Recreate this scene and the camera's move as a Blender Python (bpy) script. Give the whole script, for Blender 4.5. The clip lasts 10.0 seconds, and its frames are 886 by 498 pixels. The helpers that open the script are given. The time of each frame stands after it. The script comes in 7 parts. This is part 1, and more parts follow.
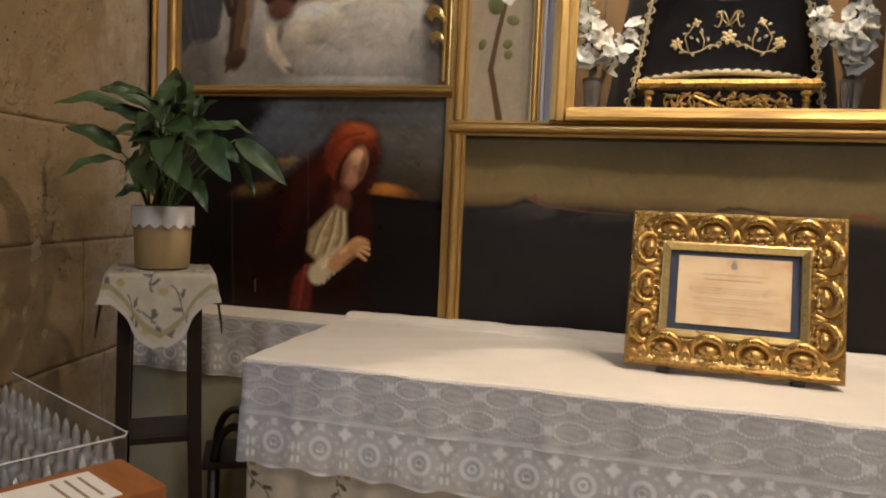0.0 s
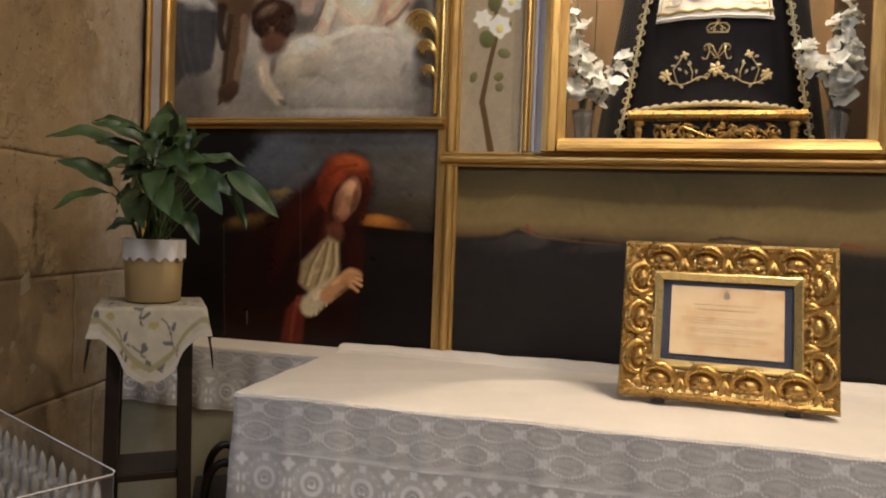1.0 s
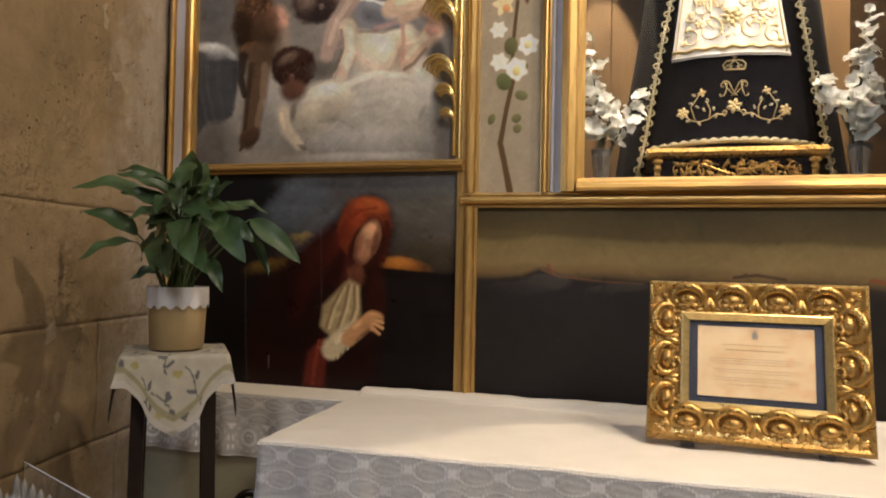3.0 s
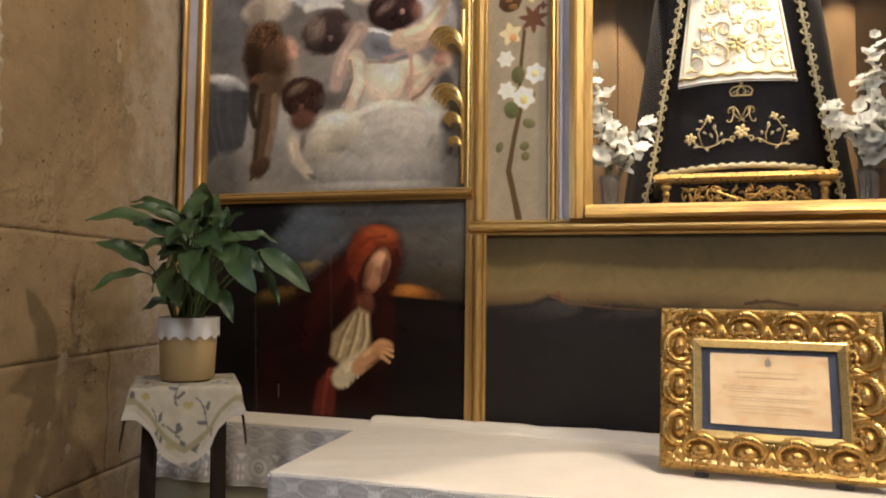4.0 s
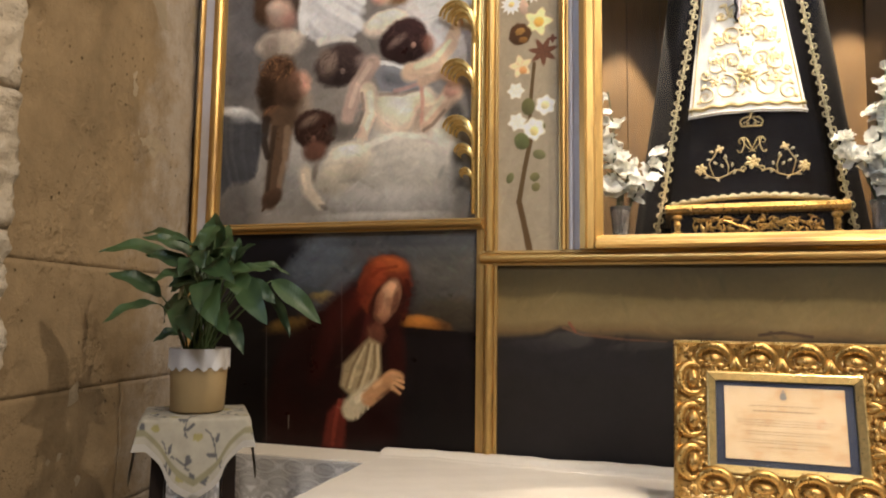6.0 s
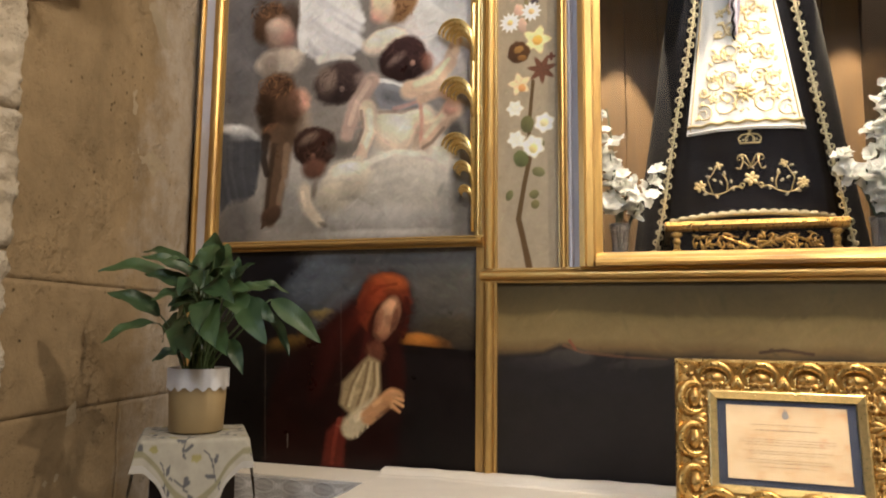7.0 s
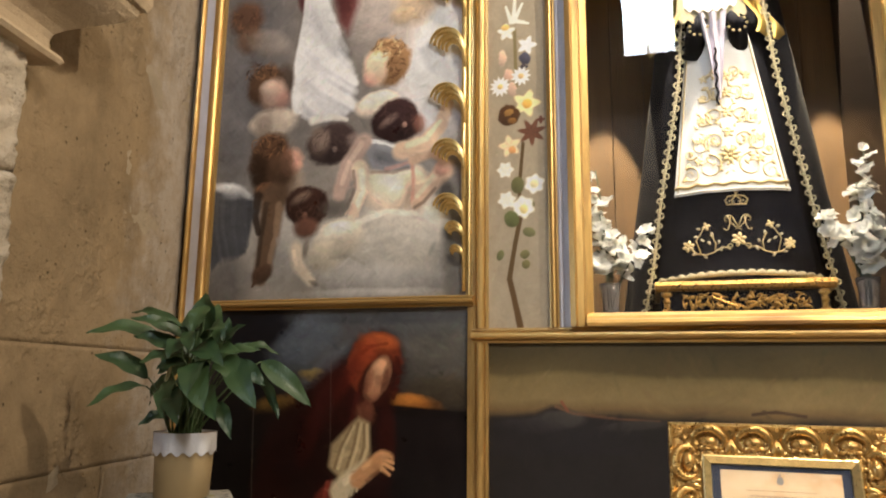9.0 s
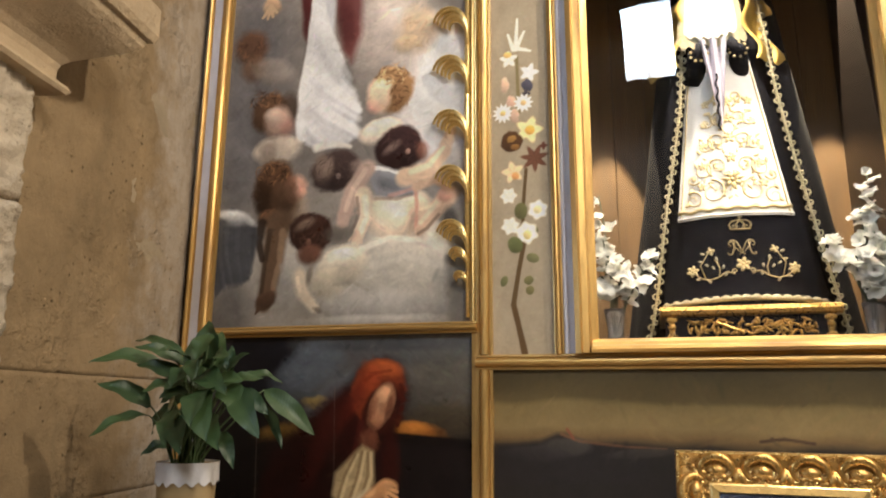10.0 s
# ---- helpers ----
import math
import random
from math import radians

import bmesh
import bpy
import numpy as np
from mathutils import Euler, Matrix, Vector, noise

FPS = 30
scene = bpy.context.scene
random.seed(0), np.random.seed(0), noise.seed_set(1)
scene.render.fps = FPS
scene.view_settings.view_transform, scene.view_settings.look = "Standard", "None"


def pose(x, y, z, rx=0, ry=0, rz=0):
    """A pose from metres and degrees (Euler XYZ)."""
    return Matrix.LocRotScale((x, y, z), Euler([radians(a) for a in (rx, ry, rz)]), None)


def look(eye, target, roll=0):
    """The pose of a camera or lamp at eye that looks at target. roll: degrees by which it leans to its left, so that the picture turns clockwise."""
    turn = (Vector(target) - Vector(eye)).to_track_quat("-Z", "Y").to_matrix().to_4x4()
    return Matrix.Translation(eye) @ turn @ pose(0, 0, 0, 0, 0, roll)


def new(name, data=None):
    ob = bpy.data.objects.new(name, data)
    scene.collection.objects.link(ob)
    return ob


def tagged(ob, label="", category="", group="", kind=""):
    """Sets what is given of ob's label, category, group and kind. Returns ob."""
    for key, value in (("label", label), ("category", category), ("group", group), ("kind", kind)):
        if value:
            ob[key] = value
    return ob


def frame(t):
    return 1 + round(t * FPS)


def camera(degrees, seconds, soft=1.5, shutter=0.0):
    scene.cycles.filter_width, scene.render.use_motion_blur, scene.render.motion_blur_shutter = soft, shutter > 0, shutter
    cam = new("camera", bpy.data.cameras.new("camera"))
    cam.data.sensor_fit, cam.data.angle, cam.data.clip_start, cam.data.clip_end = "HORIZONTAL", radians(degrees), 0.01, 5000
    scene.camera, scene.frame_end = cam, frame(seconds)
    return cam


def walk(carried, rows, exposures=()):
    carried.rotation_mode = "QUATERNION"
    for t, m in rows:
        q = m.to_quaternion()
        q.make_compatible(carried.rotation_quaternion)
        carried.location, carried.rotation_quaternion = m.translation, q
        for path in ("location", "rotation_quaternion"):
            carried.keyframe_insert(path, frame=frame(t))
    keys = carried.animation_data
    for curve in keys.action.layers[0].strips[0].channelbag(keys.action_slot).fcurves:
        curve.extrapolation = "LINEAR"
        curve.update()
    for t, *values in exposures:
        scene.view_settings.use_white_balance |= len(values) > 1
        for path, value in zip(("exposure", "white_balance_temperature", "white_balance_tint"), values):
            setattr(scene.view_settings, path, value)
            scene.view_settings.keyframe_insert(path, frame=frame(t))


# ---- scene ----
cam = camera(63.8, 10.0, soft=2.0)
PATH = [
    (0, (0.592, -2.522, 1.4), (0.087, -0.592, 1.265), 2.4),
    (0.5, (0.594, -2.523, 1.406), (0.103, -0.586, 1.312), 2.3),
    (1, (0.592, -2.518, 1.408), (0.102, -0.58, 1.354), 2.1),
    (1.5, (0.578, -2.514, 1.416), (0.079, -0.578, 1.387), 1.9),
    (2, (0.581, -2.515, 1.42), (0.063, -0.583, 1.416), 1.7),
    (2.5, (0.578, -2.516, 1.425), (0.051, -0.587, 1.441), 1.4),
    (4, (0.574, -2.524, 1.447), (0.013, -0.607, 1.555), 0.7),
    (4.5, (0.57, -2.52, 1.449), (-0.005, -0.609, 1.587), 0.7),
    (5, (0.573, -2.52, 1.451), (-0.014, -0.615, 1.609), 0.6),
    (6.5, (0.577, -2.526, 1.462), (-0.015, -0.627, 1.664), 0.8),
    (7, (0.572, -2.524, 1.472), (-0.014, -0.625, 1.695), 0.6),
    (7.5, (0.573, -2.528, 1.48), (-0.001, -0.628, 1.731), 0.5),
    (8, (0.574, -2.533, 1.486), (0.008, -0.637, 1.775), 0.6),
    (8.5, (0.569, -2.537, 1.498), (0.015, -0.643, 1.822), 0.7),
    (9, (0.567, -2.536, 1.501), (0.015, -0.649, 1.867), 0.6),
    (9.5, (0.567, -2.536, 1.506), (0.014, -0.656, 1.905), 0.5),
    (10, (0.566, -2.537, 1.512), (0.008, -0.665, 1.942), 0.4),
]
walk(cam, [(t, look(eye, target, roll)) for t, eye, target, roll in PATH],
     exposures=[(0.0, -0.05, 6850, 14), (2.5, 0.08, 6780, 13), (4.0, 0.24, 6680, 12), (6.5, 0.40, 6600, 11), (8.5, 0.45, 6520, 10), (10.0, 0.50, 6500, 10)])
# ---- light of the place and added fill ----
world = bpy.data.worlds.new("world")
scene.world = world
world.use_nodes = True
wn = world.node_tree.nodes
sky = wn.new("ShaderNodeTexSky")
sky.sky_type, sky.sun_disc = "NISHITA", False
sky.sun_elevation, sky.sun_rotation = radians(38), radians(200)
world.node_tree.links.new(sky.outputs[0], wn["Background"].inputs[0])
wn["Background"].inputs[1].default_value = 0.12


def lamp(name, kind, m, energy, colour, **more):
    data = bpy.data.lights.new(name, kind)
    data.energy, data.color = energy, colour
    for key, value in more.items():
        if key == "size":
            data.size = value
        elif key == "size_y":
            data.shape, data.size_y = "RECTANGLE", value
        elif key == "radius":
            data.shadow_soft_size = value
        elif key == "cone":
            data.spot_size = radians(value)
        elif key == "blend":
            data.spot_blend = value
    ob = new(name, data)
    ob.matrix_world = m
    return ob


WARM = (1.0, 0.85, 0.65)
lamp("altar_spot", "SPOT", look((1.95, -0.95, 4.40), (-0.25, -0.25, 1.9)), 175, WARM, radius=0.05, cone=90, blend=0.8)
# unseen lamp for the altar's pool of light; added plates cut its edges
lamp("framing_spot", "SPOT", look((1.55, -1.55, 4.30), (0.75, -0.45, 0.95)), 185, WARM, radius=0.004, cone=34, blend=0.3)
lamp("case_lamp", "SPOT", look((0.86, 0.06, 3.62), (0.88, 0.27, 2.0)), 265, (1.0, 0.88, 0.70), radius=0.015, cone=47, blend=0.15)
for side in (0.385, 1.335):
    lamp("case_side_lamp", "SPOT", look((side, 0.50, 3.82), (side, 0.56, 1.75)), 1000, (1.0, 0.82, 0.55), radius=0.010, cone=24, blend=0.06)
# area fill added out of view; brightens lace, altar front and retable
lamp("nave_lamp", "AREA", look((3.4, -3.7, 4.5), (0.0, -0.3, 1.8)), 112, (1.0, 0.90, 0.76), size=1.4)
lamp("window_sky", "AREA", look((0.69, -6.05, 6.0), (0.0, 0.0, 1.2)), 60, (0.62, 0.78, 1.0), size=0.6, size_y=0.95)
# blue fill added out of view to tint the lace from the left
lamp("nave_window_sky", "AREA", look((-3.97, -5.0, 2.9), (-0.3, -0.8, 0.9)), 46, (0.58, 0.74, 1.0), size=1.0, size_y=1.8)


# ---- materials ----
def srgb(r, g, b):
    return tuple((c / 255 / 12.92 if c / 255 <= 0.04045 else ((c / 255 + 0.055) / 1.055) ** 2.4) for c in (r, g, b))


class Nodes:
    """A material and short ways to add nodes to it."""

    def __init__(self, name, rough=0.6, metal=0.0, spec=0.5):
        self.mat = bpy.data.materials.new(name)
        self.mat.use_nodes = True
        self.tree = self.mat.node_tree
        self.bsdf = self.tree.nodes["Principled BSDF"]
        self.out = self.tree.nodes["Material Output"]
        self.set("Roughness", rough)
        self.set("Metallic", metal)
        self.set("Specular IOR Level", spec)

    def set(self, socket, value):
        if isinstance(value, bpy.types.NodeSocket):
            self.tree.links.new(value, self.bsdf.inputs[socket])
        elif isinstance(value, tuple) and len(value) == 3:
            self.bsdf.inputs[socket].default_value = (*value, 1)
        else:
            self.bsdf.inputs[socket].default_value = value

    def node(self, kind, **inputs):
        n = self.tree.nodes.new(kind)
        for key, value in inputs.items():
            key = key.replace("_", " ")
            if isinstance(value, bpy.types.NodeSocket):
                self.tree.links.new(value, n.inputs[key])
            else:
                n.inputs[key].default_value = value
        return n

    def coord(self, stretch=(1, 1, 1)):
        c = self.tree.nodes.new("ShaderNodeTexCoord")
        m = self.node("ShaderNodeMapping", Vector=c.outputs["Object"], Scale=stretch)
        return m.outputs[0]

    def world_coord(self, stretch=(1, 1, 1)):
        c = self.tree.nodes.new("ShaderNodeNewGeometry")
        m = self.node("ShaderNodeMapping", Vector=c.outputs["Position"], Scale=stretch)
        return m.outputs[0]

    def noise(self, scale, detail=4.0, rough=0.55, at=None, warp=0.0):
        return self.node("ShaderNodeTexNoise", Vector=at or self.coord(), Scale=scale, Detail=detail, Roughness=rough, Distortion=warp).outputs["Fac"]

    def ramp(self, fac, *stops):
        n = self.node("ShaderNodeValToRGB", Fac=fac)
        els = n.color_ramp.elements
        while len(els) < len(stops):
            els.new(0.5)
        for el, (p, c) in zip(els, stops):
            el.position, el.color = p, ((*c, 1) if isinstance(c, tuple) else (c, c, c, 1))
        return n.outputs[0]

    def mix(self, fac, a, b, mode="MIX"):
        n = self.tree.nodes.new("ShaderNodeMix")
        n.data_type, n.blend_type = "RGBA", mode
        for socket, value in ((n.inputs[0], fac), (n.inputs[6], a), (n.inputs[7], b)):
            if isinstance(value, bpy.types.NodeSocket):
                self.tree.links.new(value, socket)
            else:
                socket.default_value = (*value, 1) if isinstance(value, tuple) else value
        return n.outputs[2]

    def math(self, op, a, b=0.0):
        n = self.tree.nodes.new("ShaderNodeMath")
        n.operation = op
        for socket, value in ((n.inputs[0], a), (n.inputs[1], b)):
            if isinstance(value, bpy.types.NodeSocket):
                self.tree.links.new(value, socket)
            else:
                socket.default_value = value
        return n.outputs[0]

    def bump(self, height, strength=0.3, distance=0.01):
        n = self.node("ShaderNodeBump", Height=height, Strength=strength, Distance=distance)
        self.set("Normal", n.outputs[0])
        return self

    def attribute(self, name):
        n = self.tree.nodes.new("ShaderNodeAttribute")
        n.attribute_name = name
        return n


def plain(name, colour, rough=0.6, metal=0.0, vary=0.15, scale=12.0, bump=0.1, depth=0.003, stretch=(1, 1, 1)):
    """A surface of one colour with stains at a large scale and grain at a small one."""
    n = Nodes(name, rough, metal)
    at = n.coord(stretch)
    big, fine = n.noise(scale, 5, 0.6, at), n.noise(scale * 9, 3, 0.6, at)
    dark, light = tuple(c * (1 - vary) for c in colour), tuple(min(1, c * (1 + vary)) for c in colour)
    col = n.ramp(big, (0.3, dark), (0.7, light))
    n.set("Base Color", n.mix(0.25, col, n.ramp(fine, (0.3, dark), (0.7, light))))
    n.set("Roughness", n.ramp(fine, (0.25, max(0.0, rough - 0.1)), (0.75, min(1.0, rough + 0.1))))
    return n.bump(fine, bump, depth).mat


def gold_leaf(name, colour=(0.72, 0.42, 0.11), rough=0.34, wear=0.5, stretch=(1, 1, 1)):
    """Gilded wood: leaf with a red-brown ground that shows where it is rubbed."""
    n = Nodes(name, rough, 0.85)
    at = n.coord(stretch)
    big, fine = n.noise(14, 6, 0.65, at), n.noise(90, 4, 0.6, at)
    leaf = n.ramp(fine, (0.25, tuple(c * 0.8 for c in colour)), (0.75, tuple(min(1, c * 1.12) for c in colour)))
    rubbed = n.noise(3.2, 4, 0.6, at)
    worn = n.math("MAXIMUM", n.ramp(big, (0.52, 0.0), (0.68, wear)), n.ramp(rubbed, (0.50, 0.0), (0.66, wear * 0.7)))
    n.set("Base Color", n.mix(worn, leaf, (0.26, 0.12, 0.035)))
    n.set("Metallic", n.math("SUBTRACT", 0.88, worn))
    n.set("Roughness", n.ramp(fine, (0.2, rough - 0.08), (0.8, rough + 0.14)))
    return n.bump(n.math("ADD", big, n.math("MULTIPLY", fine, 0.4)), 0.22, 0.004).mat


def painted(name, rough=0.35, weave=700.0):
    """Oil paint on a panel: the picture's colours with strokes, a fine crackle and an uneven varnish."""
    n = Nodes(name, rough, 0, 0.22)
    col = n.attribute("picture").outputs["Color"]
    at = n.coord()
    strokes, grain = n.noise(34, 6, 0.7, n.coord((1, 1, 0.8)), 2.0), n.noise(weave, 2, 0.5, at)
    tone = n.ramp(strokes, (0.25, 0.90), (0.75, 1.07))
    n.set("Base Color", n.mix(1.0, col, tone, "MULTIPLY"))
    n.set("Roughness", n.ramp(n.noise(9, 4, 0.6, at), (0.3, rough - 0.1), (0.7, rough + 0.15)))
    return n.bump(n.math("ADD", strokes, n.math("MULTIPLY", grain, 0.35)), 0.18, 0.003).mat


def stone(name, base, spots=0.5, rough=0.9, relief=0.6, plaster=False):
    n = Nodes(name, rough, 0, 0.2)
    at = n.world_coord()
    large, mid, fine = n.noise(1.6, 5, 0.6, at), n.noise(9, 6, 0.7, at, 0.6), n.noise(70, 4, 0.7, at)
    dark, pale = tuple(c * 0.72 for c in base), tuple(min(1, c * 1.22) for c in base)
    col = n.mix(0.45, n.ramp(large, (0.32, dark), (0.68, pale)), n.ramp(mid, (0.3, dark), (0.7, pale)))
    if plaster:
        # pale remains of limewash towards the corner, with a ragged edge
        sep = n.node("ShaderNodeSeparateXYZ", Vector=at)
        edge = n.math("ADD", sep.outputs["Y"], n.math("MULTIPLY", n.math("SUBTRACT", n.noise(3.5, 6, 0.7, at), 0.5), 0.9))
        wash = n.math("MULTIPLY", n.ramp(n.math("ADD", edge, 0.45), (0.05, 0.0), (0.30, 0.85)), n.ramp(n.noise(14, 5, 0.7, at), (0.3, 0.5), (0.6, 1.0)))
        col = n.mix(wash, col, (0.42, 0.36, 0.295))
        col = n.mix(n.ramp(n.noise(4.2, 6, 0.75, n.world_coord((1, 1, 0.5))), (0.50, 0.0), (0.68, 0.55)), col, tuple(c * 0.6 for c in base))
    pits = n.node("ShaderNodeTexVoronoi", Vector=n.world_coord((1, 1, 0.7)), Scale=38.0, Randomness=1.0).outputs["Distance"]
    small = n.node("ShaderNodeTexVoronoi", Vector=at, Scale=105.0, Randomness=1.0).outputs["Distance"]
    where = n.noise(4.5, 4, 0.65, at)
    pit = n.math("MULTIPLY", n.ramp(pits, (0.04, 1.0), (0.17, 0.0)), n.ramp(where, (0.47, 0.0), (0.64, spots)))
    pit = n.math("MAXIMUM", pit, n.math("MULTIPLY", n.ramp(small, (0.06, 1.0), (0.24, 0.0)), n.ramp(n.noise(7, 4, 0.7, at), (0.50, 0.0), (0.66, spots * 0.9))))
    info = n.tree.nodes.new("ShaderNodeObjectInfo")
    tint = n.ramp(info.outputs["Random"], (0.0, 0.96), (1.0, 1.04))
    n.set("Base Color", n.mix(1.0, n.mix(pit, col, tuple(c * 0.25 for c in base)), tint, "MULTIPLY"))
    crust = n.ramp(n.noise(26, 5, 0.6, at), (0.42, 0.0), (0.58, 1.0))
    scaly = n.math("MULTIPLY", crust, n.ramp(n.noise(3.0, 3, 0.6, at), (0.50, 0.0), (0.62, 0.5)))
    height = n.math("SUBTRACT", n.math("ADD", n.math("ADD", n.math("MULTIPLY", large, 0.8), n.math("MULTIPLY", fine, 0.4)), scaly), n.math("MULTIPLY", pit, 1.3))
    return n.bump(height, relief, 0.010 if relief < 1 else 0.022).mat


M = {}
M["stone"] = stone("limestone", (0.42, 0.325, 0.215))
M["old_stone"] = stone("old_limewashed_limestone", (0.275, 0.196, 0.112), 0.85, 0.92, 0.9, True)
M["rough_stone"] = stone("rough_limestone", (0.47, 0.40, 0.31), 0.7, 0.95, 1.0)
M["mortar"] = stone("lime_mortar", (0.36, 0.29, 0.20), 0.2)
M["floor"] = stone("floor_stone", (0.22, 0.17, 0.12), 0.1, 0.5, 0.2)
M["gold"] = gold_leaf("gilding", (0.66, 0.43, 0.155), 0.38, 0.80, (1, 1, 0.12))
M["gold_level"] = gold_leaf("gilding_level", (0.66, 0.43, 0.155), 0.38, 0.75, (0.12, 1, 1))
M["gold_carved"] = gold_leaf("gilding_carved", (0.53, 0.32, 0.10), 0.27, 0.4)
M["gold_bright"] = gold_leaf("gilding_bright", (0.92, 0.69, 0.30), 0.30, 0.15)
M["gold_pale"] = gold_leaf("gilding_pale", (0.72, 0.56, 0.26), 0.30, 0.25)
M["white_paint"] = plain("lilac_white_paint", (0.60, 0.58, 0.62), 0.45, 0, 0.12, 9, 0.15)
M["cloth"] = plain("altar_linen", (0.76, 0.70, 0.62), 0.9, 0, 0.05, 7, 0.3, 0.002)
M["painted"] = painted("oil_painting")
M["painted_matt"] = painted("tempera_panel", 0.6)
M["wood_case"] = plain("case_planks", (0.14, 0.078, 0.030), 0.55, 0, 0.4, 5, 0.3, 0.004, (4, 4, 0.35))
M["dark_wood"] = plain("dark_stained_wood", (0.014, 0.008, 0.006), 0.40, 0, 0.3, 20, 0.15, 0.003)
M["black_velvet"] = plain("black_velvet", (0.006, 0.006, 0.009), 0.9, 0, 0.3, 16, 0.06)
M["black_velvet"].node_tree.nodes["Principled BSDF"].inputs["Specular IOR Level"].default_value = 0.12


# ---- builders ----
def mesh_of(name, bm, *mats, smooth=False):
    me = bpy.data.meshes.new(name)
    bm.normal_update()
    bm.to_mesh(me)
    bm.free()
    for m in mats:
        me.materials.append(m)
    if smooth:
        me.polygons.foreach_set("use_smooth", [True] * len(me.polygons))
    return me


def part(name, bm, material, parent=None, label="", smooth=False, m=None):
    """One mesh object, under a thing or a part where one is given."""
    mats = material if isinstance(material, (list, tuple)) else (material,)
    ob = new(name, mesh_of(name, bm, *mats, smooth=smooth) if isinstance(bm, bmesh.types.BMesh) else bm)
    if parent:
        ob.parent = parent
    if m is not None:
        ob.matrix_basis = m
    return tagged(ob, label)


def thing(name, label, category, m=None, group="", kind=""):
    ob = new(name)
    ob.empty_display_size = 0.05
    if m is not None:
        ob.matrix_basis = m
    return tagged(ob, label, category, group, kind)


def box(x0, x1, y0, y1, z0, z1, bevel=0.0, bm=None, seg=2):
    b = bmesh.new()
    bmesh.ops.create_cube(b, size=1, matrix=Matrix.LocRotScale(((x0 + x1) / 2, (y0 + y1) / 2, (z0 + z1) / 2), None, (abs(x1 - x0), abs(y1 - y0), abs(z1 - z0))))
    if bevel:
        bmesh.ops.bevel(b, geom=b.edges[:], offset=bevel, segments=seg, profile=0.6, affect="EDGES")
    return join(bm, b)


def join(bm, b):
    if bm is None:
        return b
    me = bpy.data.meshes.new("join")
    b.to_mesh(me)
    b.free()
    bm.from_mesh(me)
    bpy.data.meshes.remove(me)
    return bm


def extrude(profile, axis, a, b, bm=None, close=True):
    """A closed outline of two coordinates, drawn out along an axis from a to b."""
    o = bmesh.new()
    place = {"x": lambda u, v, w: (w, u, v), "y": lambda u, v, w: (u, w, v), "z": lambda u, v, w: (u, v, w)}[axis]
    rings = [[o.verts.new(place(u, v, w)) for u, v in profile] for w in (a, b)]
    n = len(profile)
    for i in range(n):
        o.faces.new((rings[0][i], rings[0][(i + 1) % n], rings[1][(i + 1) % n], rings[1][i]))
    if close:
        o.faces.new(rings[0])
        o.faces.new(rings[1])
    bmesh.ops.recalc_face_normals(o, faces=o.faces[:])
    return join(bm, o)


def tube(points, radius, sides=8, bm=None, cap=True):
    """A tube along points; radius is one number or one for each point."""
    o = bmesh.new()
    pts = [Vector(p) for p in points]
    radii = radius if isinstance(radius, (list, tuple)) else [radius] * len(pts)
    rings, last = [], None
    for i, p in enumerate(pts):
        d = (pts[min(i + 1, len(pts) - 1)] - pts[max(i - 1, 0)]).normalized()
        u = (last - d * last.dot(d)) if last else d.orthogonal()
        u.normalize()
        last, v = u, d.cross(u)
        rings.append([o.verts.new(p + radii[i] * (math.cos(a) * u + math.sin(a) * v)) for a in (2 * math.pi * k / sides for k in range(sides))])
    for r, s in zip(rings, rings[1:]):
        for k in range(sides):
            o.faces.new((r[k], r[(k + 1) % sides], s[(k + 1) % sides], s[k]))
    if cap:
        o.faces.new(rings[0][::-1])
        o.faces.new(rings[-1])
    return join(bm, o)


def lathe(profile, sides=32, bm=None, m=None, cap=True):
    """Radius and height pairs, turned round z."""
    o = bmesh.new()
    rings = [[o.verts.new((r * math.cos(2 * math.pi * k / sides), r * math.sin(2 * math.pi * k / sides), z)) for k in range(sides)] for r, z in profile]
    for r, s in zip(rings, rings[1:]):
        for k in range(sides):
            o.faces.new((r[k], r[(k + 1) % sides], s[(k + 1) % sides], s[k]))
    if cap:
        o.faces.new(rings[0][::-1])
        o.faces.new(rings[-1])
    if m is not None:
        o.transform(m)
    return join(bm, o)


def ball(x, y, z, rx, ry, rz, bm=None, u=14, v=9, turn=None):
    o = bmesh.new()
    bmesh.ops.create_uvsphere(o, u_segments=u, v_segments=v, radius=1, matrix=Matrix.LocRotScale((x, y, z), Euler(turn) if turn else None, (rx, ry, rz)))
    return join(bm, o)


def sheet(nu, nv, place):
    """A bmesh grid of nu by nv cells; place(u, v) gives the point for u, v from 0 to 1."""
    o = bmesh.new()
    vs = [[o.verts.new(place(i / nu, j / nv)) for i in range(nu + 1)] for j in range(nv + 1)]
    for j in range(nv):
        for i in range(nu):
            o.faces.new((vs[j][i], vs[j][i + 1], vs[j + 1][i + 1], vs[j + 1][i]))
    return o


def moulding(x0, x1, depth, kind="x"):
    """Outline of a gilded strip from x0 to x1: a rounded rail between two fillets, standing out by depth."""
    w = x1 - x0
    pts = [(x0, 0.0), (x0, -0.45 * depth), (x0 + 0.16 * w, -0.5 * depth), (x0 + 0.2 * w, -0.38 * depth)]
    for k in range(7):
        a = math.pi * k / 6
        pts.append((x0 + w * (0.5 - 0.28 * math.cos(a)), -depth * (0.42 + 0.58 * math.sin(a))))
    pts += [(x1 - 0.2 * w, -0.38 * depth), (x1 - 0.16 * w, -0.5 * depth), (x1, -0.45 * depth), (x1, 0.0)]
    return pts


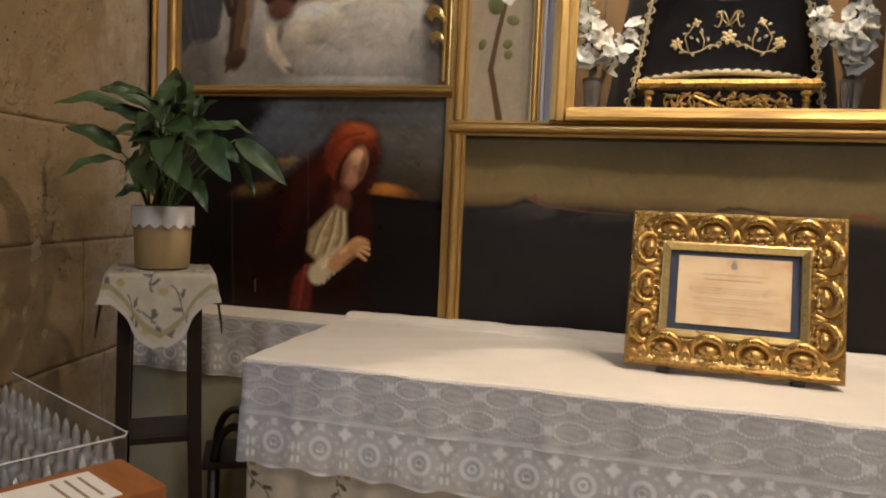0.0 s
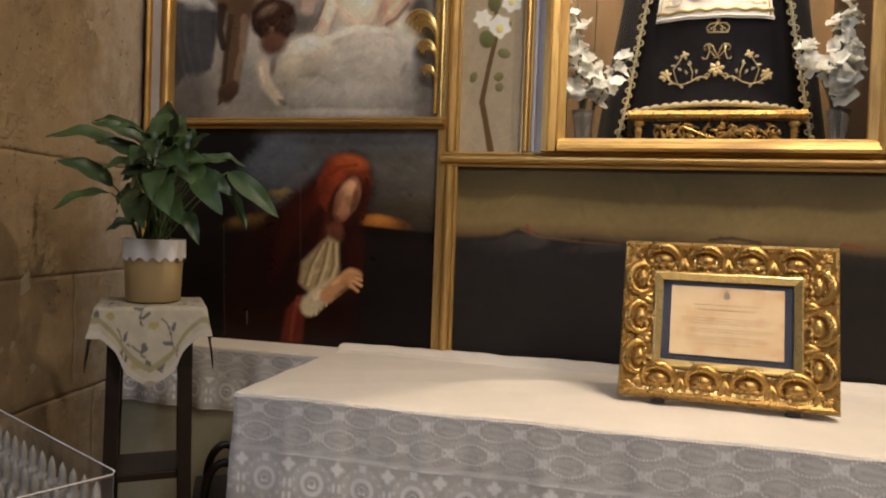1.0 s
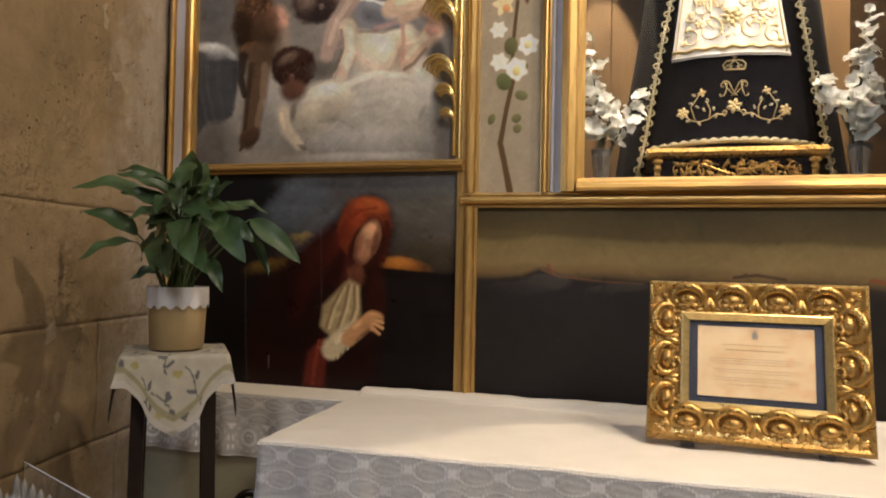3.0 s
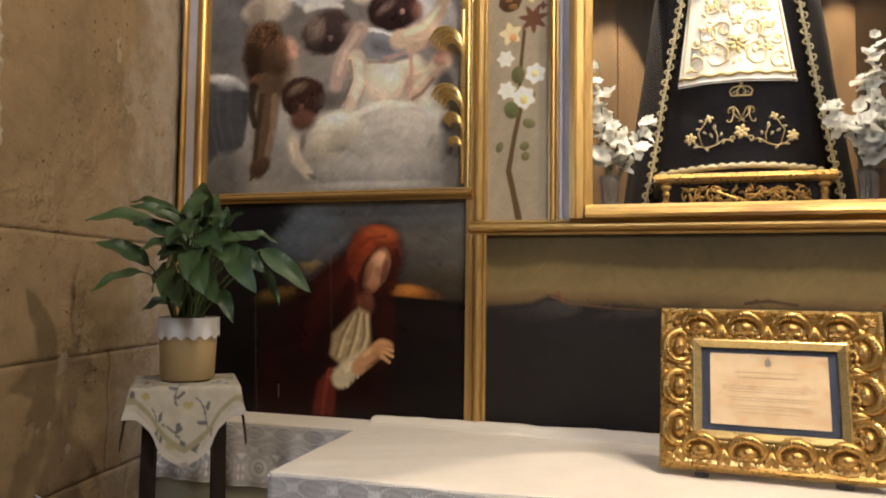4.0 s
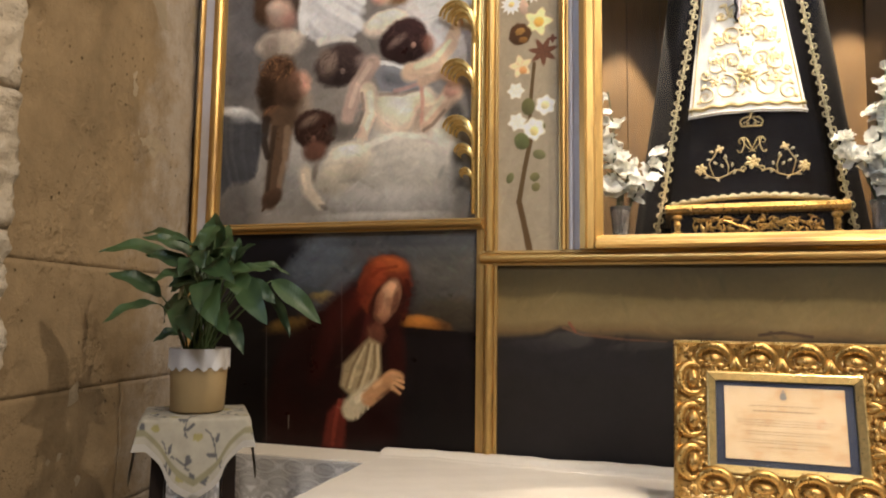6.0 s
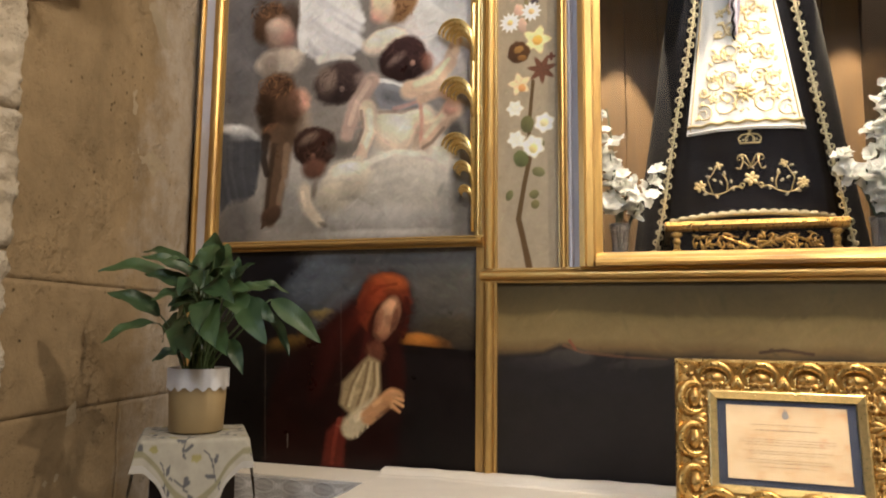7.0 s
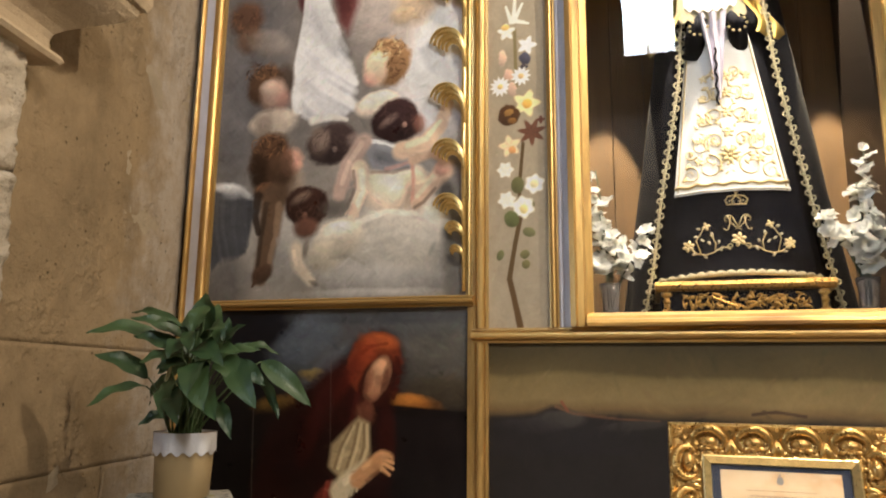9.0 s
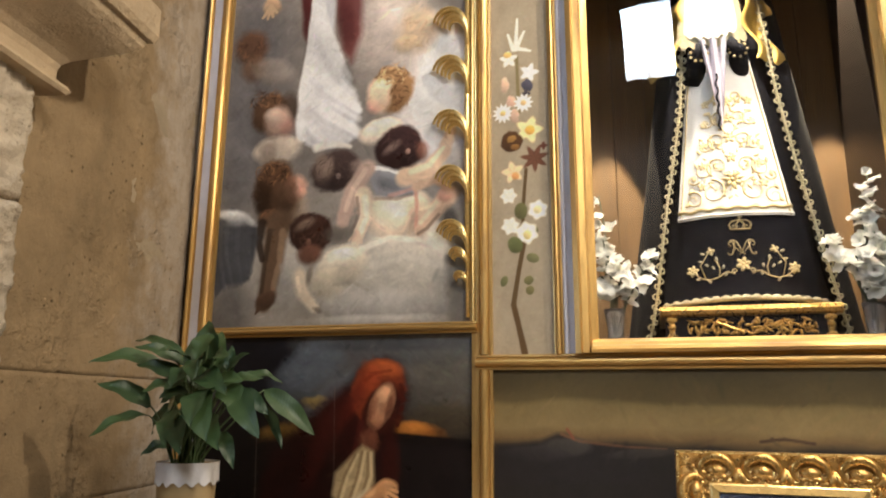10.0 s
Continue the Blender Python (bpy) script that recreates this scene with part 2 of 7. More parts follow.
# ---- the large structure ----
TOP, ROOM = 3.95, 7.4
WALL0, WALL1 = (-1.335, 0.0), (-1.165, -1.07)  # the chapel's side wall, slightly splayed
part("floor", box(-4.2, 4.6, -6.2, 0.0, -0.1, 0.0), M["floor"])
tagged(bpy.data.objects["floor"], "worn dark stone floor of the chapel", "floor", kind="structure")
part("ceiling", box(-4.2, 4.6, -6.5, 1.6, ROOM, ROOM + 0.2), M["mortar"])
tagged(bpy.data.objects["ceiling"], "plastered stone ceiling of the chapel", "ceiling", kind="structure")
wall_south = thing("wall_south", "stone wall with a small high window", "wall", kind="structure")
for x0, x1, z0, z1 in ((-4.2, 0.385, 0, ROOM), (1.0, 4.6, 0, ROOM), (0.385, 1.0, 0, 5.52), (0.385, 1.0, 6.47, ROOM)):
    part("masonry", box(x0, x1, -6.4, -6.05, z0, z1), M["mortar"], wall_south)
window_1 = thing("window_1", "small high window with bright daylight outside", "window", kind="structure")
n = Nodes("daylight", 1.0)
n.set("Emission Color", (0.80, 0.90, 1.0))
n.set("Emission Strength", 14.0)
part("pane", box(0.385, 1.0, -6.30, -6.28, 5.52, 6.47), n.mat, window_1)
part("frame", box(0.67, 0.70, -6.27, -6.24, 5.52, 6.47), M["dark_wood"], window_1)
wall_east = part("wall_east", box(4.4, 4.6, -6.05, 1.4, 0, ROOM), M["mortar"])
tagged(wall_east, "plain plastered stone side wall", "wall", kind="structure")
wall_nave = thing("wall_nave", "plain plastered wall out of view with an opening added for a lamp", "wall", kind="structure")
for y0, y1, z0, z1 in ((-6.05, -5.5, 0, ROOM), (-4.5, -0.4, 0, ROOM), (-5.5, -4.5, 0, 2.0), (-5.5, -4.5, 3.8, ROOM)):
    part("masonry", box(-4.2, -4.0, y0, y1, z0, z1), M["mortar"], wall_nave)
# opening made up round the blue fill lamp, never in view
fill_opening = thing("fill_opening", "unseen opening added to go with the blue fill lamp", "window", kind="structure")
part("frame", box(-4.12, -4.08, -5.02, -4.98, 2.0, 3.8), M["dark_wood"], fill_opening)
# added out of view, blocks sky light from leaking in on the left
tagged(part("wall_transept", box(-4.2, -1.40, -0.4, -0.2, 0, ROOM), M["mortar"]), "unseen plain wall added to keep stray sky light out", "wall", kind="structure")
# masonry that carries the retable, with the niche left open behind the glass
wall_north = thing("wall_north", "rough stone wall behind the painted retable", "wall", kind="structure")
for x0, x1, z0, z1 in ((-1.6, 0.30, 0, ROOM), (1.42, 4.4, 0, ROOM), (0.30, 1.42, 0, 1.66), (0.30, 1.42, TOP, ROOM)):
    part("masonry", box(x0, x1, 0.02, 0.9, z0, z1), M["mortar"], wall_north)

# unseen plates added close to the lamp to cut the altar's pool of light
unseen_fixture = thing("spotlight", "unseen lamp fixture added with two plates that cut the altar light", "spotlight")
LAMP = Vector((1.55, -1.55, 4.30))


def shutter(*ground):
    o = bmesh.new()
    low = [o.verts.new(LAMP.lerp(Vector((x, y, 0.95)), 0.13)) for x, y in ground]
    high = [o.verts.new(v.co + Vector((0, 0, 0.002))) for v in low]
    o.faces.new(low)
    o.faces.new(high[::-1])
    for k in range(len(low)):
        o.faces.new((low[k], low[(k + 1) % len(low)], high[(k + 1) % len(low)], high[k]))
    bmesh.ops.recalc_face_normals(o, faces=o.faces[:])
    return o


part("shutter", shutter((0.197, -0.371), (-0.30, -1.076), (-1.5, -1.0), (-1.5, 1.2), (0.197, 1.2)), M["black_velvet"], unseen_fixture)
part("shutter", shutter((0.150, -0.385), (1.6, 0.10), (1.6, 1.4), (0.150, 1.4)), M["black_velvet"], unseen_fixture, m=pose(0, 0, 0.004))
part("yoke", tube([LAMP + Vector((0, 0, 0.08)), LAMP + Vector((0, 0, 0.3)), (1.55, -1.55, ROOM)], 0.012, 8), M["black_velvet"], unseen_fixture)


# ---- paintings ----
class Canvas:
    """A painted panel: a fine grid whose points carry the picture's colours."""

    def __init__(self, x0, x1, z0, z1, step, ground, y=0.0):
        self.nx, self.nz = int((x1 - x0) / step), int((z1 - z0) / step)
        gx, gz = np.meshgrid(np.linspace(x0, x1, self.nx + 1), np.linspace(z0, z1, self.nz + 1))
        self.x, self.z, self.y = gx, gz, y
        self.c = np.ones(gx.shape + (3,)) * np.array(srgb(*ground))
        self.rng = np.random.default_rng(7)

    def patch(self, x0, x1, z0, z1):
        """The part of the grid that covers that stretch of the panel."""
        k, x, z = self.x[0, 1] - self.x[0, 0], self.x[0, 0], self.z[0, 0]
        return np.s_[max(0, int((z0 - z) / k) - 1) : max(0, int((z1 - z) / k) + 2), max(0, int((x0 - x) / k) - 1) : max(0, int((x1 - x) / k) + 2)]

    def wobble(self, scale, amount, w=np.s_[:, :]):
        """Smooth uneven values of about that amount, in patches about 1 / scale across."""
        gx, gz = self.x[w], self.z[w]
        out = np.zeros_like(gx)
        for k in range(6):
            a, p, s = self.rng.uniform(0, 6.28, 3), self.rng.uniform(0, 6.28, 3), scale * (0.6 + 0.5 * k)
            out += np.sin(s * (gx * np.cos(a[0]) + gz * np.sin(a[0])) * 6.28 + p[0] + 2 * np.sin(s * 3 * (gx * np.cos(a[1]) + gz * np.sin(a[1])) + p[1])) / (1 + 0.5 * k)
        return amount * out / 2.2

    def lay(self, mask, colour, alpha=1.0, w=np.s_[:, :]):
        m = np.clip(mask, 0, 1)[..., None] * alpha
        self.c[w] = self.c[w] * (1 - m) + np.array(srgb(*colour)) * m
        return self

    def blob(self, x, z, rx, rz, colour, turn=0.0, soft=0.3, alpha=1.0, rough=0.06):
        """A patch of paint with an uneven, soft edge."""
        c, s = math.cos(radians(turn)), math.sin(radians(turn))
        reach = max(rx, rz) * (1.2 + soft / 2 + rough)
        w = self.patch(x - reach, x + reach, z - reach, z + reach)
        u, v = self.x[w] - x, self.z[w] - z
        p, q = (u * c + v * s) / rx, (v * c - u * s) / rz
        d = np.hypot(p, q) + self.wobble(0.4 / max(rx, rz), rough, w) + self.wobble(14, 0.05, w)
        m = np.clip((1 + soft / 2 - d) / soft, 0, 1)[..., None] * alpha
        tone = 1 + 0.30 * np.clip(q, -1, 1) + 0.14 * np.clip(p, -1, 1) + self.wobble(16, 0.07, w)
        self.c[w] = self.c[w] * (1 - m) + np.clip(np.array(srgb(*colour)) * tone[..., None], 0, 1) * m
        return self

    def stroke(self, points, width, colour, soft=0.4, alpha=1.0, rough=0.0):
        """A brush stroke along points, as wide as the width given for its start and its end."""
        w0, w1 = width if isinstance(width, tuple) else (width, width)
        reach = 1.6 * max(w0, w1)
        xs, zs = [p[0] for p in points], [p[1] for p in points]
        win = self.patch(min(xs) - reach, max(xs) + reach, min(zs) - reach, max(zs) + reach)
        gx, gz = self.x[win], self.z[win]
        best = np.full(gx.shape, 1e9)
        n = len(points) - 1
        for i, ((ax, az), (bx, bz)) in enumerate(zip(points, points[1:])):
            dx, dz = bx - ax, bz - az
            t = np.clip(((gx - ax) * dx + (gz - az) * dz) / (dx * dx + dz * dz + 1e-9), 0, 1)
            w = w0 + (w1 - w0) * (i + t) / n
            best = np.minimum(best, np.hypot(gx - ax - t * dx, gz - az - t * dz) / w)
        best = best + self.wobble(9, 0.08 + rough, win)
        return self.lay((1 + soft / 2 - best) / soft, colour, alpha, win)

    def area(self, points, colour, soft=0.01, alpha=1.0, rough=0.0):
        """A filled outline with a soft edge (in metres)."""
        reach = 2 * soft + 4 * rough
        xs, zs = [p[0] for p in points], [p[1] for p in points]
        win = self.patch(min(xs) - reach, max(xs) + reach, min(zs) - reach, max(zs) + reach)
        wx = self.x[win] + (self.wobble(4, rough, win) if rough else 0)
        wz = self.z[win] + (self.wobble(5, rough, win) if rough else 0)
        inside, edge = np.zeros(wx.shape, bool), np.full(wx.shape, 1e9)
        for (ax, az), (bx, bz) in zip(points, points[1:] + points[:1]):
            cross = ((az > wz) != (bz > wz)) & (wx < (bx - ax) * (wz - az) / (bz - az + 1e-12) + ax)
            inside ^= cross
            dx, dz = bx - ax, bz - az
            t = np.clip(((wx - ax) * dx + (wz - az) * dz) / (dx * dx + dz * dz + 1e-9), 0, 1)
            edge = np.minimum(edge, np.hypot(wx - ax - t * dx, wz - az - t * dz))
        return self.lay(0.5 + np.where(inside, edge, -edge) / soft, colour, alpha, win)

    def star(self, x, z, r, n, colour, turn=0.0, deep=0.45, alpha=1.0):
        """A flower with n petals."""
        u, v = self.x - x, self.z - z
        a = np.arctan2(v, u) - radians(turn)
        d = np.hypot(u, v) / (r * (1 - deep * (0.5 - 0.5 * np.cos(n * a)) ** 0.8))
        shade = np.array(srgb(*colour)) * 0.72
        self.lay((1.12 - d) / 0.25, colour, alpha)
        m = np.clip((0.62 - np.hypot(u, v) / r) / 0.3, 0, 1)[..., None] * np.clip(0.4 - np.cos(n * a), 0, 1)[..., None] * 0.6
        self.c = self.c * (1 - m) + shade * m
        return self

    def curls(self, x, z, rx, rz, count, colours, length, width, alpha=0.7):
        """Locks of hair: short curved strokes scattered over an oval."""
        k = self.x[0, 1] - self.x[0, 0]
        for n in range(count):
            a, r = self.rng.uniform(0, 6.28), math.sqrt(self.rng.uniform(0, 1))
            px, pz = x + rx * r * math.cos(a), z + rz * r * math.sin(a)
            turn, bend = a + 1.57 + self.rng.normal(0, 0.7), self.rng.uniform(-0.9, 0.9)
            i, j, w = int((pz - self.z[0, 0]) / k), int((px - self.x[0, 0]) / k), int(1.6 * length / k) + 2
            i0, i1, j0, j1 = max(0, i - w), min(self.nz + 1, i + w), max(0, j - w), min(self.nx + 1, j + w)
            if i1 <= i0 or j1 <= j0:
                continue
            u, v = self.x[i0:i1, j0:j1] - px, self.z[i0:i1, j0:j1] - pz
            p, q = u * math.cos(turn) + v * math.sin(turn), v * math.cos(turn) - u * math.sin(turn)
            q = q - bend * p * p / length
            m = np.clip(1.4 * (1 - np.hypot(p / length, q / width)), 0, 1)[..., None] * alpha
            self.c[i0:i1, j0:j1] = self.c[i0:i1, j0:j1] * (1 - m) + np.array(srgb(*colours[n % len(colours)])) * m
        return self

    def feathers(self, spine, edge, count, width, light, dark):
        """Feathers from a wing's spine to its edge, each a pale vane with a dark side."""
        at = lambda line, t: [float(np.interp(t, np.linspace(0, 1, len(line)), [p[k] for p in line])) for k in (0, 1)]
        for n in range(count):
            t = (n + 0.5) / count
            a, b = at(spine, t), at(edge, min(1, 0.25 + 0.75 * t + self.rng.uniform(-0.03, 0.03)))
            mid = (a[0] * 0.55 + b[0] * 0.45 - 0.012, a[1] * 0.5 + b[1] * 0.5)
            width = width * self.rng.uniform(0.92, 1.09)
            tone = self.rng.uniform(0.88, 1.04)
            self.stroke([(a[0], a[1] - width * 0.9), (mid[0], mid[1] - width * 0.9), (b[0], b[1] - width * 0.7)], (width * 0.4, width * 0.5), dark, 1.2, 0.30)
            self.stroke([a, mid, b], (width * 0.8, width * 0.6), tuple(min(255, int(c * tone)) for c in light), 1.2, 0.45)
        return self

    def bands(self, *stops):
        """Colours by height, blended from stop to stop."""
        w = self.z + self.wobble(1.1, 0.02)
        for k in range(3):
            self.c[..., k] = np.interp(w, [s[0] for s in stops], [srgb(*s[1])[k] for s in stops])
        return self

    def loosen(self, amount, scale=7.0):
        """Shifts the paint a little this way and that, so that no edge stays clean."""
        k = (self.x[0, 1] - self.x[0, 0])
        dx, dz = self.wobble(scale, amount / k) + self.wobble(scale * 3, 0.4 * amount / k), self.wobble(scale, amount / k) + self.wobble(scale * 3, 0.4 * amount / k)
        rows, cols = np.indices(self.x.shape)
        self.c = self.c[np.clip(rows + dz.astype(int), 0, self.nz), np.clip(cols + dx.astype(int), 0, self.nx)]
        return self

    def dabs(self, count, length, width, vary=0.16):
        """Short brush strokes all over, each in a shade of the colour beneath it."""
        k = self.x[0, 1] - self.x[0, 0]
        flow = self.wobble(1.6, 1.5)
        for _ in range(count):
            i, j = self.rng.integers(0, self.nz + 1), self.rng.integers(0, self.nx + 1)
            n, w = length * self.rng.uniform(0.5, 1.4) / k, width * self.rng.uniform(0.5, 1.3) / k
            a = flow[i, j] + self.rng.normal(0, 0.5)
            i0, i1, j0, j1 = max(0, int(i - n)), int(i + n) + 1, max(0, int(j - n)), int(j + n) + 1
            v, u = np.mgrid[i0 : min(i1, self.nz + 1), j0 : min(j1, self.nx + 1)]
            p, q = (u - j) * math.cos(a) + (v - i) * math.sin(a), (v - i) * math.cos(a) - (u - j) * math.sin(a) - 0.12 * n * ((u - j) / n) ** 2
            m = np.clip(1.5 * (1 - np.hypot(p / n, q / w)), 0, 1)[..., None] * self.rng.uniform(0.35, 0.85)
            tint = self.c[i, j] * (1 + self.rng.normal(0, vary)) * (1 + self.rng.normal(0, 0.03, 3))
            near = np.exp(-(((self.c[i0 : min(i1, self.nz + 1), j0 : min(j1, self.nx + 1)] - self.c[i, j]) / (0.05 + 0.35 * self.c[i, j].mean())) ** 2).sum(-1, keepdims=True))
            m = m * near
            s = np.s_[i0 : min(i1, self.nz + 1), j0 : min(j1, self.nx + 1)]
            self.c[s] = self.c[s] * (1 - m) + np.clip(tint, 0, 1) * m
        return self

    def mottle(self, scale, amount):
        self.c = np.clip(self.c * (1 + self.wobble(scale, amount))[..., None], 0, 1)
        return self

    def mesh(self, name, material):
        me = bpy.data.meshes.new(name)
        n, w = self.x.size, self.nx + 1
        co = np.stack([self.x.ravel(), np.full(n, self.y), self.z.ravel()], 1)
        i = (np.arange(self.nz)[:, None] * w + np.arange(self.nx)).ravel()
        quads = np.stack([i, i + 1, i + w + 1, i + w], 1)
        me.vertices.add(n)
        me.vertices.foreach_set("co", co.ravel())
        me.loops.add(quads.size)
        me.loops.foreach_set("vertex_index", quads.ravel())
        me.polygons.add(len(quads))
        me.polygons.foreach_set("loop_start", np.arange(0, quads.size, 4))
        me.update(calc_edges=True)
        a = me.attributes.new("picture", "FLOAT_COLOR", "POINT")
        a.data.foreach_set("color", np.concatenate([self.c.reshape(-1, 3), np.ones((n, 1))], 1).ravel())
        me.materials.append(material)
        return me


def picture(name, label, canvas, material, backing):
    """A painting on a board, as one thing: the board and the painted face in front of it."""
    ob = thing(name, label, "painting")
    x0, x1, z0, z1 = canvas.x.min(), canvas.x.max(), canvas.z.min(), canvas.z.max()
    part("board", box(x0 - 0.01, x1 + 0.01, canvas.y + 0.003, 0.02, z0 - 0.01, z1 + 0.01), backing, ob)
    part("painted_face", canvas.mesh("painted_face", material), material, ob)
    return ob


upper = Canvas(-1.19, -0.07, 1.805, TOP, 0.0026, (128, 124, 124))
upper.bands((1.8, (138, 132, 124)), (2.1, (150, 144, 136)), (2.6, (132, 126, 122)), (3.2, (150, 142, 134)), (3.9, (160, 150, 138)))
upper.blob(-1.074, 2.884, 0.185, 0.513, (104, 102, 106), 0, 0.9, 0.8, 0.15)
upper.blob(-1.134, 2.575, 0.098, 0.286, (122, 120, 122), 0, 0.9, 0.7, 0.15)
upper.blob(-1.13, 1.865, 0.119, 0.164, (96, 92, 90), 0, 0.9, 0.8, 0.15)
upper.blob(-0.227, 2.678, 0.188, 0.318, (224, 217, 216), 0, 0.9, 0.9, 0.15)
upper.blob(-0.429, 3.031, 0.178, 0.208, (206, 192, 182), 0, 0.9, 0.8, 0.15)
upper.blob(-0.579, 2.258, 0.150, 0.141, (150, 142, 134), 0, 0.9, 0.7, 0.15)
upper.blob(-0.381, 2.018, 0.253, 0.157, (184, 178, 166), 0, 0.8, 0.9, 0.2)
upper.blob(-0.325, 2.127, 0.161, 0.088, (208, 200, 186), -6, 0.8, 0.9, 0.2)
upper.blob(-0.517, 1.88, 0.188, 0.066, (160, 157, 153), 0, 0.8, 0.7, 0.2)
upper.blob(-0.856, 2.041, 0.064, 0.165, (160, 156, 150), 0, 0.8, 0.7, 0.2)
upper.blob(-0.242, 1.871, 0.154, 0.054, (150, 147, 143), 0, 0.8, 0.7, 0.2)
upper.blob(-0.136, 2.007, 0.044, 0.176, (118, 114, 108), 0, 0.8, 0.8, 0.1)
upper.blob(-0.304, 3.032, 0.093, 0.094, (198, 170, 130), 0, 0.7, 0.8, 0.15)
upper.blob(-0.362, 2.974, 0.049, 0.038, (206, 180, 138), 0, 0.6, 0.7, 0.06)
upper.curls(-0.309, 3.033, 0.080, 0.083, 26, [(180, 148, 102), (214, 190, 150)], 0.0234, 0.0078, 0.4)
upper.blob(-0.995, 3.25, 0.043, 0.050, (186, 156, 120), 20, 0.4, 1, 0.06)
upper.stroke([(-1.0, 3.251), (-1.037, 3.201)], (0.0112, 0.0067), (196, 166, 128), 0.6, 1)
upper.stroke([(-1.0, 3.251), (-1.013, 3.192)], (0.0112, 0.0067), (196, 166, 128), 0.6, 1)
upper.stroke([(-1.0, 3.251), (-0.988, 3.199)], (0.0112, 0.0067), (196, 166, 128), 0.6, 1)
upper.stroke([(-1.0, 3.251), (-0.97, 3.218)], (0.0112, 0.0067), (196, 166, 128), 0.6, 1)
upper.area([(-0.855, 3.316), (-0.786, 3.304), (-0.793, 3.113), (-0.804, 3.013), (-0.83, 3.092)], (102, 38, 38), 0.022, 1, 0.003)
upper.area([(-0.687, 3.287), (-0.559, 3.264), (-0.557, 3.05), (-0.599, 2.921), (-0.643, 2.979), (-0.664, 3.12)], (132, 62, 60), 0.039, 0.9, 0.003)
upper.blob(-0.632, 3.115, 0.042, 0.121, (104, 40, 42), 10, 0.7, 0.7, 0.06)
upper.stroke([(-0.779, 3.275), (-0.794, 3.14), (-0.804, 3.024)], (0.0112, 0.0056), (146, 76, 68), 0.9, 0.7)
upper.blob(-1.087, 3.065, 0.087, 0.078, (116, 80, 52), 0, 0.5, 0.9, 0.12)
upper.blob(-1.065, 2.958, 0.062, 0.061, (124, 92, 64), 0, 0.6, 0.8, 0.06)
upper.blob(-0.968, 2.929, 0.090, 0.059, (158, 146, 136), -20, 0.6, 0.7, 0.06)
upper.curls(-1.084, 3.059, 0.080, 0.078, 30, [(90, 60, 38), (142, 102, 64)], 0.0224, 0.0073, 0.5)
upper.stroke([(-0.796, 3.02), (-0.822, 2.852), (-0.842, 2.724)], (0.0216, 0.0162), (84, 66, 52), 0.9, 0.8)
upper.area([(-0.78, 3.303), (-0.682, 3.286), (-0.686, 3.07), (-0.664, 2.982), (-0.621, 2.898), (-0.6, 2.823), (-0.58, 2.765), (-0.553, 2.711), (-0.566, 2.653), (-0.559, 2.593), (-0.6, 2.553), (-0.667, 2.574), (-0.743, 2.555), (-0.794, 2.577), (-0.833, 2.622), (-0.838, 2.711), (-0.829, 2.826), (-0.806, 3.008), (-0.794, 3.14)], (190, 190, 194), 0.020, 1, 0.003)
upper.feathers([(-0.764, 3.3), (-0.772, 3.137), (-0.783, 2.978), (-0.798, 2.848), (-0.806, 2.746), (-0.811, 2.657)], [(-0.676, 3.149), (-0.653, 2.973), (-0.595, 2.822), (-0.556, 2.711), (-0.561, 2.593), (-0.705, 2.553)], 18, 0.0196, (228, 228, 228), (140, 140, 148))
upper.stroke([(-0.783, 3.248), (-0.798, 3.007), (-0.823, 2.826), (-0.831, 2.685), (-0.819, 2.607)], (0.0140, 0.0196), (226, 224, 222), 0.9, 0.9)
upper.stroke([(-0.743, 2.557), (-0.667, 2.567), (-0.59, 2.547)], (0.0175, 0.0100), (214, 208, 200), 0.9, 0.8)
upper.blob(-0.615, 2.876, 0.021, 0.061, (96, 92, 94), 25, 0.9, 0.5, 0.06)
upper.blob(-0.923, 2.565, 0.108, 0.067, (192, 178, 162), 0, 0.35, 1, 0.06)
upper.blob(-0.968, 2.559, 0.038, 0.051, (150, 134, 120), 0, 0.7, 0.7, 0.06)
upper.blob(-0.972, 2.74, 0.091, 0.093, (106, 78, 52), 0, 0.3, 1, 0.14)
upper.blob(-0.88, 2.742, 0.043, 0.078, (80, 62, 48), 0, 0.6, 0.8, 0.06)
upper.blob(-0.934, 2.694, 0.059, 0.070, (180, 150, 132), -8, 0.6, 1, 0.06)
upper.blob(-0.957, 2.725, 0.038, 0.031, (202, 180, 162), 0, 0.8, 0.8, 0.06)
upper.blob(-0.886, 2.658, 0.032, 0.041, (176, 124, 108), 0, 0.9, 0.6, 0.06)
upper.curls(-0.998, 2.8, 0.078, 0.040, 44, [(70, 48, 32), (146, 108, 66), (120, 88, 56)], 0.0212, 0.0058, 0.7)
upper.blob(-0.448, 2.61, 0.080, 0.049, (224, 206, 184), 5, 0.35, 1, 0.06)
upper.blob(-0.504, 2.587, 0.050, 0.039, (214, 198, 180), 0, 0.5, 1, 0.06)
upper.blob(-0.413, 2.781, 0.082, 0.099, (166, 126, 68), 0, 0.25, 1, 0.14)
upper.blob(-0.472, 2.751, 0.050, 0.075, (222, 188, 158), 12, 0.5, 1, 0.06)
upper.blob(-0.453, 2.799, 0.040, 0.030, (238, 214, 182), 0, 0.7, 0.9, 0.06)
upper.blob(-0.49, 2.714, 0.030, 0.030, (226, 160, 140), 0, 0.9, 0.6, 0.06)
upper.curls(-0.414, 2.844, 0.070, 0.046, 56, [(120, 86, 40), (206, 164, 96), (228, 194, 132)], 0.0230, 0.0061, 0.7)
